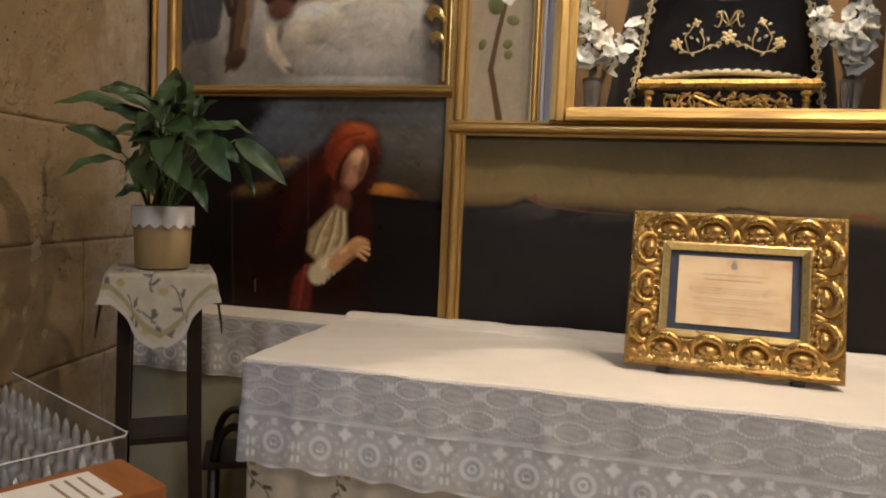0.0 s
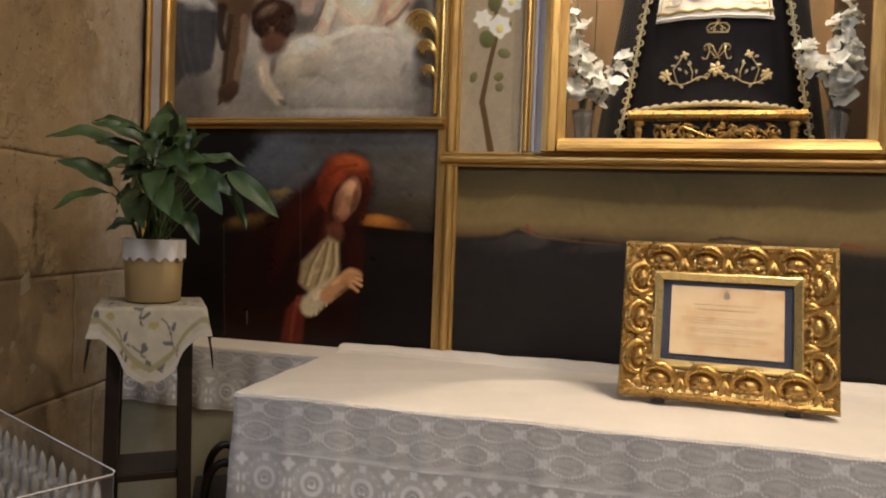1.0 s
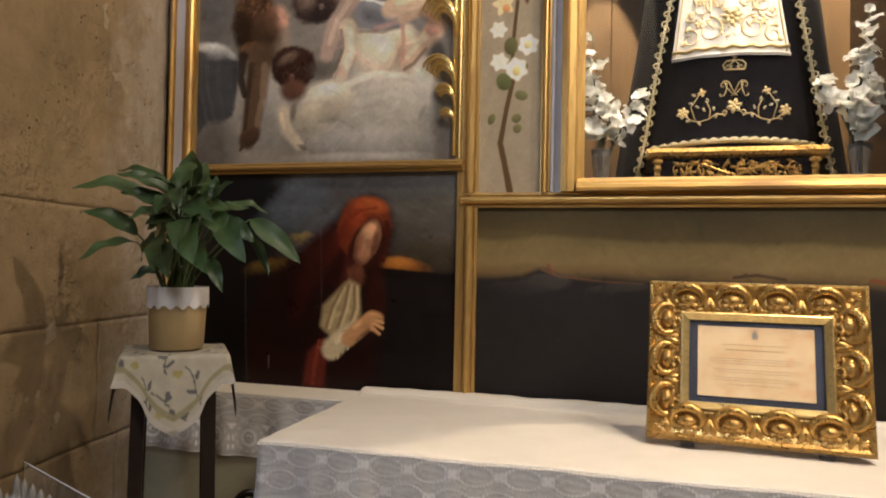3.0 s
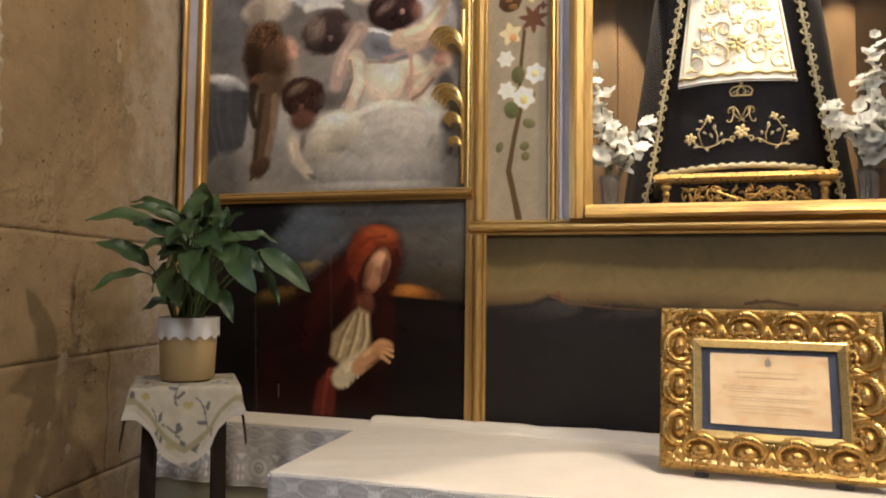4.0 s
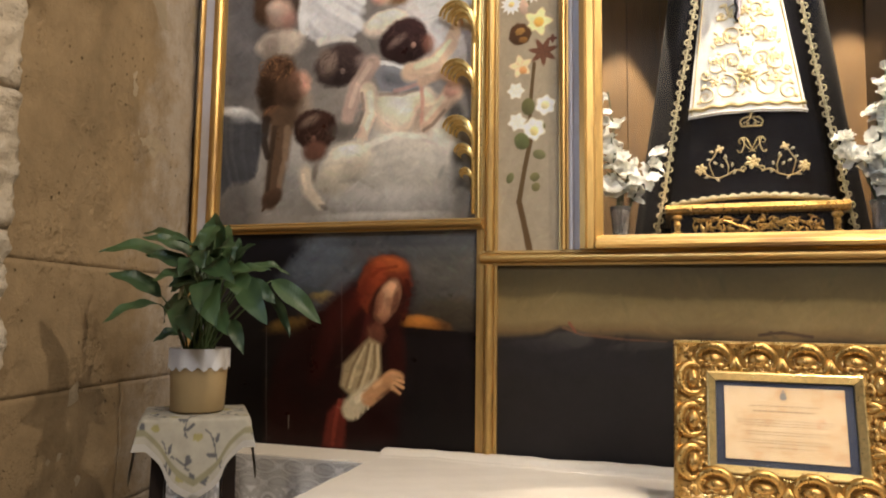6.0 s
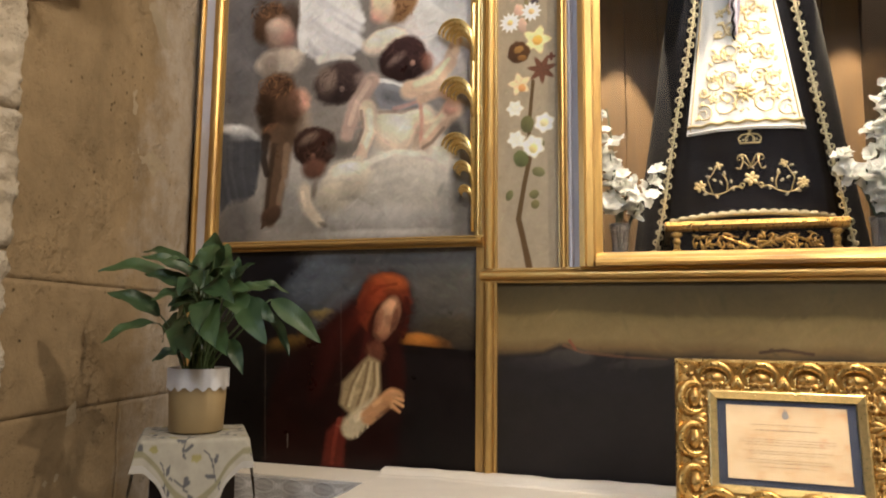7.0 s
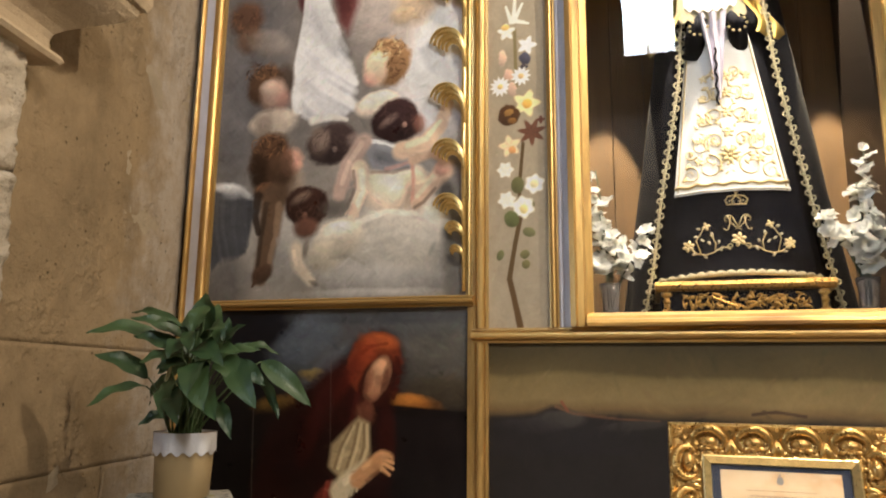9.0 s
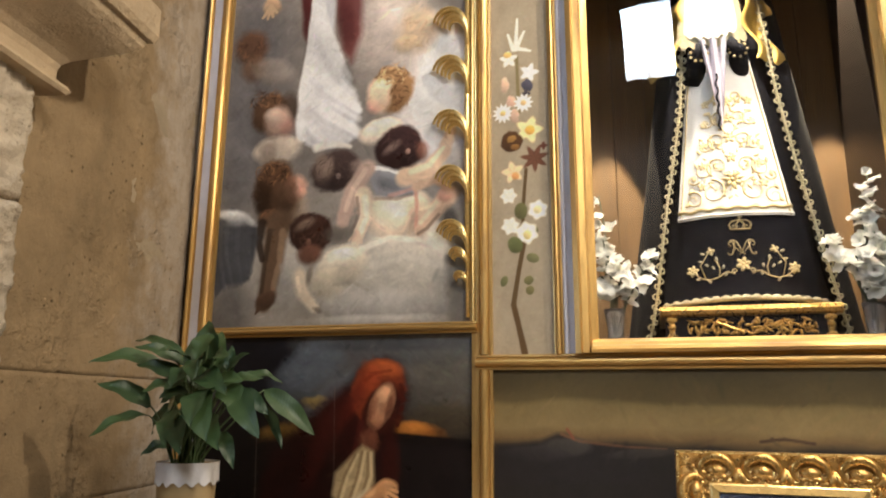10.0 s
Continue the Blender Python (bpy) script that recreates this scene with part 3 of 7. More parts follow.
upper.curls(-0.378, 2.745, 0.039, 0.065, 26, [(110, 76, 36), (160, 118, 62)], 0.0200, 0.0060, 0.7)
upper.blob(-0.374, 2.248, 0.136, 0.097, (220, 198, 170), -5, 0.35, 1, 0.06)
upper.blob(-0.409, 2.235, 0.070, 0.069, (230, 212, 188), 0, 0.8, 0.8, 0.06)
upper.blob(-0.287, 2.215, 0.046, 0.076, (176, 150, 128), 0, 0.8, 0.7, 0.06)
upper.area([(-0.507, 2.452), (-0.414, 2.436), (-0.289, 2.362), (-0.3, 2.316), (-0.411, 2.309), (-0.474, 2.328), (-0.498, 2.389)], (146, 148, 156), 0.017, 1, 0.003)
upper.blob(-0.413, 2.374, 0.062, 0.028, (112, 114, 122), -20, 0.8, 0.7, 0.06)
upper.stroke([(-0.512, 2.45), (-0.414, 2.434), (-0.299, 2.372)], (0.0096, 0.0072), (222, 222, 224), 0.8, 1)
upper.stroke([(-0.411, 2.323), (-0.35, 2.336), (-0.299, 2.353)], (0.0094, 0.0059), (196, 150, 136), 1.1, 0.7)
upper.stroke([(-0.308, 2.359), (-0.298, 2.284), (-0.301, 2.184)], (0.0082, 0.0071), (200, 146, 124), 0.9, 0.8)
upper.stroke([(-0.474, 2.316), (-0.387, 2.309), (-0.322, 2.323)], (0.0071, 0.0071), (120, 104, 96), 0.9, 0.5)
upper.stroke([(-0.342, 2.399), (-0.253, 2.414), (-0.193, 2.483), (-0.163, 2.57)], (0.0423, 0.0235), (206, 178, 148), 0.5, 1)
upper.stroke([(-0.323, 2.416), (-0.248, 2.437), (-0.195, 2.502)], (0.0141, 0.0094), (232, 208, 178), 0.9, 0.8)
upper.stroke([(-0.299, 2.353), (-0.224, 2.375), (-0.178, 2.343)], (0.0207, 0.0138), (196, 166, 138), 0.7, 1)
upper.stroke([(-0.173, 2.302), (-0.219, 2.255), (-0.287, 2.174)], (0.0437, 0.0207), (202, 172, 144), 0.5, 1)
upper.stroke([(-0.192, 2.308), (-0.237, 2.257), (-0.282, 2.205)], (0.0138, 0.0092), (226, 200, 172), 0.9, 0.8)
upper.blob(-0.183, 2.307, 0.031, 0.028, (202, 150, 126), 0, 0.6, 0.9, 0.06)
upper.stroke([(-0.209, 2.232), (-0.255, 2.181), (-0.291, 2.161)], (0.0069, 0.0069), (110, 92, 80), 0.9, 0.6)
upper.blob(-0.651, 2.448, 0.117, 0.091, (88, 70, 68), 12, 0.22, 1, 0.08)
upper.blob(-0.708, 2.46, 0.042, 0.059, (140, 120, 106), 20, 0.7, 0.8, 0.06)
upper.blob(-0.644, 2.401, 0.041, 0.034, (64, 48, 48), 0, 0.9, 0.7, 0.06)
upper.blob(-0.698, 2.469, 0.026, 0.045, (158, 138, 124), -25, 0.9, 0.6, 0.06)
upper.blob(-0.638, 2.425, 0.010, 0.012, (170, 150, 140), 0, 0.8, 0.7, 0.06)
upper.blob(-0.557, 2.456, 0.030, 0.029, (158, 138, 130), 0, 0.8, 0.7, 0.06)
upper.curls(-0.657, 2.455, 0.097, 0.073, 30, [(62, 46, 46), (112, 92, 86)], 0.0294, 0.0054, 0.4)
upper.blob(-0.373, 2.52, 0.101, 0.091, (78, 52, 52), -10, 0.18, 1, 0.08)
upper.blob(-0.407, 2.524, 0.039, 0.017, (150, 126, 116), 35, 0.9, 0.7, 0.06)
upper.blob(-0.28, 2.497, 0.026, 0.040, (142, 96, 76), 0, 0.7, 0.85, 0.06)
upper.blob(-0.338, 2.474, 0.038, 0.029, (56, 36, 38), 0, 0.9, 0.7, 0.06)
upper.curls(-0.373, 2.53, 0.086, 0.077, 40, [(56, 36, 36), (110, 82, 76)], 0.0288, 0.0053, 0.4)
upper.blob(-0.339, 2.502, 0.010, 0.012, (190, 150, 130), 0, 0.6, 0.8, 0.06)
upper.stroke([(-0.512, 2.447), (-0.578, 2.352), (-0.612, 2.232)], (0.0360, 0.0288), (184, 158, 144), 0.5, 1)
upper.stroke([(-0.521, 2.438), (-0.573, 2.362), (-0.6, 2.278)], (0.0120, 0.0096), (212, 188, 170), 0.9, 0.8)
upper.stroke([(-0.528, 2.337), (-0.517, 2.242), (-0.546, 2.154)], (0.0352, 0.0235), (218, 192, 168), 0.4, 1)
upper.stroke([(-0.518, 2.324), (-0.51, 2.242), (-0.532, 2.181)], (0.0120, 0.0096), (238, 216, 194), 0.9, 0.8)
upper.stroke([(-0.552, 2.327), (-0.545, 2.256), (-0.571, 2.188)], (0.0071, 0.0071), (120, 102, 92), 0.9, 0.6)
upper.stroke([(-0.547, 2.181), (-0.58, 2.151)], (0.0094, 0.0052), (214, 184, 160), 0.6, 1)
upper.stroke([(-0.547, 2.181), (-0.565, 2.136)], (0.0094, 0.0052), (214, 184, 160), 0.6, 1)
upper.stroke([(-0.547, 2.181), (-0.545, 2.131)], (0.0094, 0.0052), (214, 184, 160), 0.6, 1)
upper.stroke([(-0.547, 2.181), (-0.526, 2.139)], (0.0094, 0.0052), (214, 184, 160), 0.6, 1)
upper.blob(-0.885, 2.299, 0.078, 0.101, (122, 98, 74), 10, 0.5, 1, 0.06)
upper.blob(-0.807, 2.293, 0.036, 0.073, (160, 140, 118), 0, 0.8, 0.7, 0.06)
upper.blob(-0.928, 2.393, 0.100, 0.120, (98, 70, 44), 0, 0.25, 1, 0.1)
upper.blob(-0.828, 2.39, 0.047, 0.054, (190, 146, 120), -10, 0.6, 0.95, 0.06)
upper.blob(-0.855, 2.412, 0.027, 0.039, (132, 92, 64), 0, 0.9, 0.8, 0.06)
upper.blob(-0.806, 2.366, 0.021, 0.019, (206, 150, 128), 0, 0.9, 0.7, 0.06)
upper.curls(-0.943, 2.466, 0.081, 0.050, 50, [(70, 48, 28), (152, 112, 62), (128, 92, 54)], 0.0225, 0.0060, 0.7)
upper.blob(-0.979, 2.36, 0.038, 0.085, (62, 44, 30), 0, 0.8, 0.8, 0.06)
upper.blob(-0.875, 2.347, 0.057, 0.073, (96, 72, 50), 20, 0.7, 0.8, 0.06)
upper.blob(-0.946, 2.269, 0.048, 0.034, (118, 84, 48), 0, 0.5, 1, 0.06)
upper.curls(-0.946, 2.265, 0.048, 0.034, 20, [(150, 108, 58), (80, 54, 32)], 0.0171, 0.0054, 0.6)
upper.stroke([(-0.908, 2.243), (-0.914, 2.09), (-0.948, 1.905)], (0.0588, 0.0318), (112, 88, 64), 0.6, 1)
upper.stroke([(-0.879, 2.207), (-0.887, 2.084), (-0.911, 1.973)], (0.0144, 0.0096), (150, 124, 94), 0.9, 0.8)
upper.stroke([(-0.937, 2.211), (-0.954, 2.069), (-0.961, 1.952)], (0.0120, 0.0096), (70, 54, 40), 0.9, 0.7)
upper.blob(-0.939, 1.923, 0.051, 0.035, (92, 68, 48), 30, 0.4, 1, 0.06)
upper.stroke([(-0.967, 1.892), (-0.981, 1.87)], (0.0115, 0.0046), (96, 72, 52), 0.5, 1)
upper.stroke([(-0.977, 2.25), (-0.987, 2.166), (-0.966, 2.093)], (0.0220, 0.0122), (62, 46, 36), 0.7, 0.9)
upper.area([(-1.196, 2.282), (-1.128, 2.324), (-1.054, 2.292), (-1.0, 2.246), (-0.992, 2.161), (-1.009, 2.071), (-1.023, 2.011), (-1.064, 1.996), (-1.128, 1.994), (-1.175, 1.943), (-1.199, 2.009), (-1.198, 2.178)], (76, 78, 84), 0.017, 1, 0.003)
upper.feathers([(-1.183, 2.261), (-1.137, 2.268), (-1.082, 2.259), (-1.018, 2.235)], [(-1.184, 1.956), (-1.122, 1.991), (-1.059, 1.998), (-1.01, 2.048)], 9, 0.0150, (104, 106, 112), (50, 52, 58))
upper.blob(-1.12, 2.291, 0.071, 0.022, (190, 189, 187), -8, 0.7, 0.9, 0.2)
upper.blob(-1.042, 2.264, 0.038, 0.015, (176, 175, 174), -35, 0.8, 0.8, 0.06)
upper.blob(-1.095, 2.258, 0.054, 0.017, (150, 150, 152), 0, 0.9, 0.6, 0.06)
upper.blob(-0.605, 2.056, 0.103, 0.078, (196, 186, 166), 15, 0.4, 1, 0.06)
upper.blob(-0.666, 1.986, 0.078, 0.064, (180, 170, 150), 0, 0.6, 0.9, 0.06)
upper.blob(-0.622, 2.094, 0.059, 0.023, (222, 214, 196), 10, 0.8, 0.8, 0.06)
upper.blob(-0.589, 2.01, 0.053, 0.037, (150, 142, 126), 0, 0.8, 0.6, 0.06)
upper.blob(-0.751, 2.194, 0.097, 0.085, (76, 48, 38), 0, 0.18, 1, 0.08)
upper.blob(-0.751, 2.105, 0.055, 0.040, (116, 78, 58), 0, 0.6, 1, 0.06)
upper.blob(-0.778, 2.229, 0.043, 0.019, (146, 124, 106), 25, 0.9, 0.7, 0.06)
upper.blob(-0.759, 2.157, 0.010, 0.012, (150, 112, 92), 0, 0.8, 0.7, 0.06)
upper.curls(-0.751, 2.199, 0.083, 0.072, 36, [(52, 32, 26), (110, 78, 58)], 0.0264, 0.0053, 0.45)
upper.stroke([(-0.792, 2.019), (-0.778, 1.95), (-0.72, 1.884)], (0.0299, 0.0184), (186, 172, 150), 0.8, 1)
upper.stroke([(-0.801, 2.01), (-0.786, 1.955)], (0.0092, 0.0069), (210, 194, 170), 0.9, 0.7)
upper.blob(-0.747, 2.022, 0.013, 0.041, (120, 108, 96), -10, 0.9, 0.7, 0.06)
upper.blob(-0.705, 1.875, 0.022, 0.009, (96, 88, 82), -20, 0.9, 0.7, 0.06)
upper.blob(-0.625, 2.071, 0.074, 0.018, (216, 208, 190), 12, 0.9, 0.6, 0.06)
upper.stroke([(-0.641, 1.974), (-0.557, 1.982), (-0.496, 1.952)], (0.0067, 0.0067), (146, 140, 128), 0.9, 0.5)
upper.stroke([(-0.525, 2.116), (-0.407, 2.154), (-0.291, 2.136)], (0.0138, 0.0115), (222, 216, 202), 0.9, 0.6)
upper.stroke([(-0.475, 2.045), (-0.336, 2.072), (-0.199, 2.032)], (0.0157, 0.0135), (202, 196, 184), 0.9, 0.5)
upper.blob(-0.469, 1.833, 0.230, 0.018, (184, 182, 178), 0, 0.9, 0.5, 0.4)
upper.blob(-0.625, 2.179, 0.065, 0.033, (112, 104, 96), 0, 0.8, 0.7, 0.06)
upper.blob(-0.164, 2.202, 0.032, 0.057, (88, 84, 82), 0, 0.7, 0.8, 0.06)
upper.c = np.clip(1.75 * upper.c ** 1.38, 0.004, 0.88)
upper.c = upper.c * 0.66 + upper.c.mean(-1, keepdims=True) * 0.34 * np.array((1.0, 0.99, 0.99))
upper.loosen(0.003, 3).dabs(1500, 0.035, 0.010, 0.09).dabs(2500, 0.018, 0.005, 0.09)
upper.mottle(2.2, 0.15).mottle(6, 0.09).mottle(19, 0.05)
picture("panel_painting", "tall oil painting of pale figures and wings in grey clouds", upper, M["painted"], M["dark_wood"])
floral = Canvas(0.0, 0.228, 1.69, TOP, 0.0025, (150, 137, 116))
floral.mottle(3, 0.07).mottle(12, 0.05)
floral.stroke([(0.119, 1.687), (0.096, 1.799), (0.079, 1.871)], (0.0120, 0.0100), (84, 64, 40), 0.4, 1, 0)
floral.stroke([(0.079, 1.871), (0.1, 1.995), (0.122, 2.1), (0.118, 2.209), (0.134, 2.384)], (0.0095, 0.0063), (84, 66, 42), 0.4, 1, 0)
floral.stroke([(0.105, 2.852), (0.11, 2.614)], (0.0067, 0.0067), (120, 108, 76), 0.6, 1, 0)
floral.stroke([(0.101, 2.882), (0.11, 3.012)], (0.0090, 0.0045), (232, 224, 196), 0.4, 1, 0)
floral.stroke([(0.092, 2.883), (0.072, 2.949)], (0.0090, 0.0045), (232, 224, 196), 0.4, 1, 0)
floral.stroke([(0.105, 2.886), (0.136, 2.954)], (0.0090, 0.0045), (232, 224, 196), 0.4, 1, 0)
floral.stroke([(0.105, 2.886), (0.159, 2.868)], (0.0090, 0.0045), (232, 224, 196), 0.4, 1, 0)
floral.star(0.073, 2.842, 0.0360, 5, (236, 226, 202), 20, 0.45, 1)
floral.blob(0.069, 2.862, 0.016, 0.013, (214, 180, 110), 0, 0.3, 1, 0.06)
floral.star(0.153, 2.778, 0.0382, 5, (238, 234, 220), 70, 0.45, 1)
floral.blob(0.143, 2.723, 0.022, 0.022, (70, 68, 80), 0, 0.25, 1, 0.3)
floral.star(0.138, 2.69, 0.0198, 4, (70, 64, 70), 0, 0.45, 1)
floral.blob(0.056, 2.739, 0.015, 0.031, (206, 176, 152), 0, 0.35, 0.9, 0.3)
floral.blob(0.082, 2.664, 0.020, 0.026, (204, 168, 146), 0, 0.3, 0.9, 0.3)
floral.star(0.128, 2.654, 0.0374, 11, (240, 234, 220), 0, 0.3, 1)
floral.blob(0.128, 2.654, 0.011, 0.011, (200, 170, 120), 0, 0.25, 1, 0.06)
floral.star(0.048, 2.619, 0.0396, 12, (240, 232, 218), 10, 0.3, 1)
floral.blob(0.048, 2.619, 0.011, 0.011, (204, 180, 120), 0, 0.25, 1, 0.06)
floral.blob(0.096, 2.604, 0.018, 0.026, (190, 160, 140), 0, 0.3, 0.9, 0.3)
floral.star(0.148, 2.541, 0.0538, 5, (238, 214, 156), 0, 0.4, 1)
floral.blob(0.152, 2.54, 0.019, 0.019, (212, 164, 82), 0, 0.25, 1, 0.06)
floral.blob(0.084, 2.5, 0.042, 0.042, (74, 50, 30), 0, 0.15, 1, 0.15)
floral.blob(0.08, 2.511, 0.020, 0.015, (150, 112, 62), 0, 0.3, 0.8, 0.3)
floral.blob(0.092, 2.478, 0.015, 0.011, (130, 92, 50), 0, 0.3, 0.8, 0.3)
floral.star(0.167, 2.426, 0.0546, 7, (98, 64, 48), 15, 0.5, 1)
floral.star(0.202, 2.472, 0.0172, 4, (98, 60, 48), 0, 0.45, 1)
floral.star(0.084, 2.377, 0.0430, 5, (228, 196, 156), 30, 0.4, 1)
floral.blob(0.093, 2.361, 0.015, 0.015, (206, 150, 98), 0, 0.3, 1, 0.06)
floral.star(0.066, 2.285, 0.0323, 6, (232, 222, 200), 0, 0.25, 1)
floral.blob(0.112, 2.222, 0.025, 0.032, (92, 90, 58), 0, 0.2, 1, 0.06)
floral.star(0.175, 2.224, 0.0378, 6, (238, 230, 208), 20, 0.2, 1)
floral.blob(0.175, 2.224, 0.015, 0.015, (206, 196, 150), 0, 0.3, 1, 0.06)
floral.blob(0.155, 2.146, 0.021, 0.019, (100, 98, 66), 30, 0.2, 1, 0.06)
floral.star(0.071, 2.168, 0.0344, 6, (232, 222, 200), 10, 0.25, 1)
floral.star(0.132, 2.138, 0.0430, 6, (240, 232, 206), 40, 0.2, 1)
floral.blob(0.134, 2.13, 0.015, 0.017, (206, 190, 130), 0, 0.3, 1, 0.06)
floral.blob(0.089, 2.094, 0.028, 0.032, (88, 92, 58), 20, 0.2, 1, 0.06)
floral.blob(0.153, 2.043, 0.025, 0.018, (104, 102, 70), -15, 0.2, 1, 0.06)
floral.blob(0.046, 1.96, 0.013, 0.021, (96, 96, 64), -20, 0.2, 1, 0.06)
floral.blob(0.137, 1.96, 0.018, 0.016, (104, 100, 66), 30, 0.2, 1, 0.06)
floral.blob(0.14, 1.923, 0.015, 0.017, (104, 98, 64), 0, 0.2, 1, 0.06)
floral.c = np.clip(floral.c * 1.45, 0, 0.9)
floral.loosen(0.002, 9).dabs(900, 0.014, 0.005, 0.05)
picture("panel_painting", "narrow painted panel of a climbing flower stem on beige", floral, M["painted_matt"], M["dark_wood"])
lower = Canvas(-1.2, -0.075, 0.945, 1.776, 0.0024, (24, 18, 18))
lower.bands((0.94, (26, 18, 18)), (1.36, (30, 24, 24)), (1.46, (60, 54, 50)), (1.6, (78, 76, 74)), (1.78, (92, 92, 94)))
lower.blob(-0.96, 1.654, 0.195, 0.286, (16, 16, 24), 0, 0.72, 0.95, 0.15)
lower.blob(-1.015, 1.158, 0.306, 0.331, (16, 12, 12), 0, 0.54, 0.95, 0.06)
lower.blob(-0.732, 1.652, 0.147, 0.098, (92, 98, 106), 30, 0.45, 0.8, 0.2)
lower.blob(-0.583, 1.542, 0.164, 0.070, (84, 88, 94), 30, 0.45, 0.7, 0.2)
lower.blob(-0.174, 1.606, 0.154, 0.132, (96, 92, 86), 0, 0.45, 0.8, 0.15)
lower.blob(-0.219, 1.712, 0.202, 0.036, (104, 104, 104), 0, 0.81, 0.6, 0.1)
lower.blob(-0.172, 1.46, 0.132, 0.066, (70, 62, 50), 0, 0.45, 0.8, 0.1)
lower.blob(-0.401, 1.736, 0.345, 0.023, (70, 72, 76), 0, 0.72, 0.6, 0.1)
lower.blob(-0.27, 1.417, 0.097, 0.029, (150, 98, 46), -4, 0.9, 0.85, 0.4)
lower.blob(-0.304, 1.433, 0.053, 0.020, (176, 118, 58), 0, 0.9, 0.7, 0.3)
lower.stroke([(-0.393, 1.398), (-0.259, 1.388), (-0.075, 1.376)], (0.0180, 0.0180), (24, 18, 18), 0.5, 1, 0)
lower.blob(-0.19, 1.173, 0.150, 0.236, (26, 20, 20), 0, 0.45, 0.95, 0.08)
lower.blob(-0.836, 1.412, 0.130, 0.030, (116, 90, 44), 8, 0.9, 0.75, 0.4)
lower.blob(-0.703, 1.524, 0.044, 0.017, (136, 116, 66), 10, 0.9, 0.7, 0.4)
lower.area([(-0.554, 1.601), (-0.519, 1.651), (-0.473, 1.681), (-0.415, 1.689), (-0.365, 1.666), (-0.332, 1.617), (-0.32, 1.557), (-0.335, 1.489), (-0.365, 1.43), (-0.373, 1.366), (-0.358, 1.241), (-0.372, 1.115), (-0.381, 0.98), (-0.705, 0.939), (-0.926, 0.925), (-0.936, 1.089), (-0.91, 1.223), (-0.839, 1.358), (-0.719, 1.47), (-0.624, 1.536)], (36, 15, 13), 0.039, 0.97, 0.003)
lower.blob(-0.762, 1.271, 0.123, 0.154, (30, 11, 10), 20, 0.8, 0.8, 0.06)
lower.blob(-0.622, 1.449, 0.082, 0.129, (50, 19, 15), -28, 0.8, 0.8, 0.06)
lower.blob(-0.679, 1.339, 0.034, 0.154, (58, 20, 17), -20, 0.9, 0.6, 0.06)
lower.blob(-0.563, 1.493, 0.028, 0.107, (76, 30, 23), -30, 0.9, 0.7, 0.06)
lower.blob(-0.526, 1.407, 0.038, 0.107, (50, 18, 15), -25, 0.8, 0.8, 0.06)
lower.blob(-0.386, 1.282, 0.036, 0.126, (52, 20, 16), 0, 0.7, 0.8, 0.06)
lower.area([(-0.549, 1.579), (-0.519, 1.645), (-0.473, 1.677), (-0.415, 1.684), (-0.367, 1.662), (-0.337, 1.617), (-0.327, 1.568), (-0.354, 1.553), (-0.377, 1.592), (-0.414, 1.6), (-0.455, 1.575), (-0.486, 1.527), (-0.508, 1.461), (-0.537, 1.493)], (112, 54, 34), 0.019, 1, 0.003)
lower.blob(-0.419, 1.648, 0.069, 0.030, (164, 88, 50), -8, 0.8, 0.9, 0.06)
lower.blob(-0.474, 1.601, 0.032, 0.056, (140, 66, 40), -30, 0.8, 0.8, 0.06)
lower.stroke([(-0.495, 1.601), (-0.456, 1.631), (-0.392, 1.639)], (0.0066, 0.0066), (104, 42, 26), 0.9, 0.6)
lower.blob(-0.529, 1.536, 0.024, 0.066, (92, 36, 26), -20, 0.9, 0.7, 0.06)
lower.area([(-0.493, 1.493), (-0.464, 1.553), (-0.414, 1.588), (-0.377, 1.574), (-0.358, 1.536), (-0.37, 1.441), (-0.41, 1.408), (-0.47, 1.407)], (56, 24, 18), 0.017, 1, 0.003)
lower.blob(-0.426, 1.51, 0.041, 0.077, (176, 132, 102), -22, 0.5, 1, 0.06)
lower.blob(-0.422, 1.54, 0.025, 0.034, (196, 156, 124), -20, 0.9, 0.7, 0.06)
lower.blob(-0.394, 1.51, 0.014, 0.056, (84, 48, 36), -12, 0.9, 0.8, 0.06)
lower.blob(-0.448, 1.455, 0.025, 0.026, (160, 112, 86), 0, 0.9, 0.7, 0.06)
lower.blob(-0.417, 1.502, 0.016, 0.021, (128, 88, 68), 0, 0.9, 0.5, 0.06)
lower.blob(-0.463, 1.493, 0.014, 0.052, (120, 76, 58), -20, 0.9, 0.6, 0.06)
lower.stroke([(-0.35, 1.579), (-0.34, 1.525), (-0.361, 1.441)], (0.0129, 0.0086), (70, 28, 20), 0.8, 1)
lower.stroke([(-0.504, 1.45), (-0.52, 1.364), (-0.579, 1.234)], (0.0129, 0.0108), (74, 28, 22), 0.9, 0.7)
lower.blob(-0.47, 1.382, 0.037, 0.043, (104, 64, 48), 10, 0.6, 0.9, 0.06)
lower.area([(-0.538, 1.329), (-0.497, 1.368), (-0.455, 1.344), (-0.444, 1.238), (-0.466, 1.187), (-0.558, 1.145), (-0.613, 1.185), (-0.603, 1.263)], (150, 132, 102), 0.019, 1, 0.003)
lower.stroke([(-0.524, 1.331), (-0.565, 1.255), (-0.587, 1.18)], (0.0054, 0.0064), (116, 96, 70), 0.9, 0.7)
lower.stroke([(-0.513, 1.332), (-0.551, 1.256), (-0.573, 1.18)], (0.0054, 0.0064), (186, 168, 134), 0.9, 0.7)
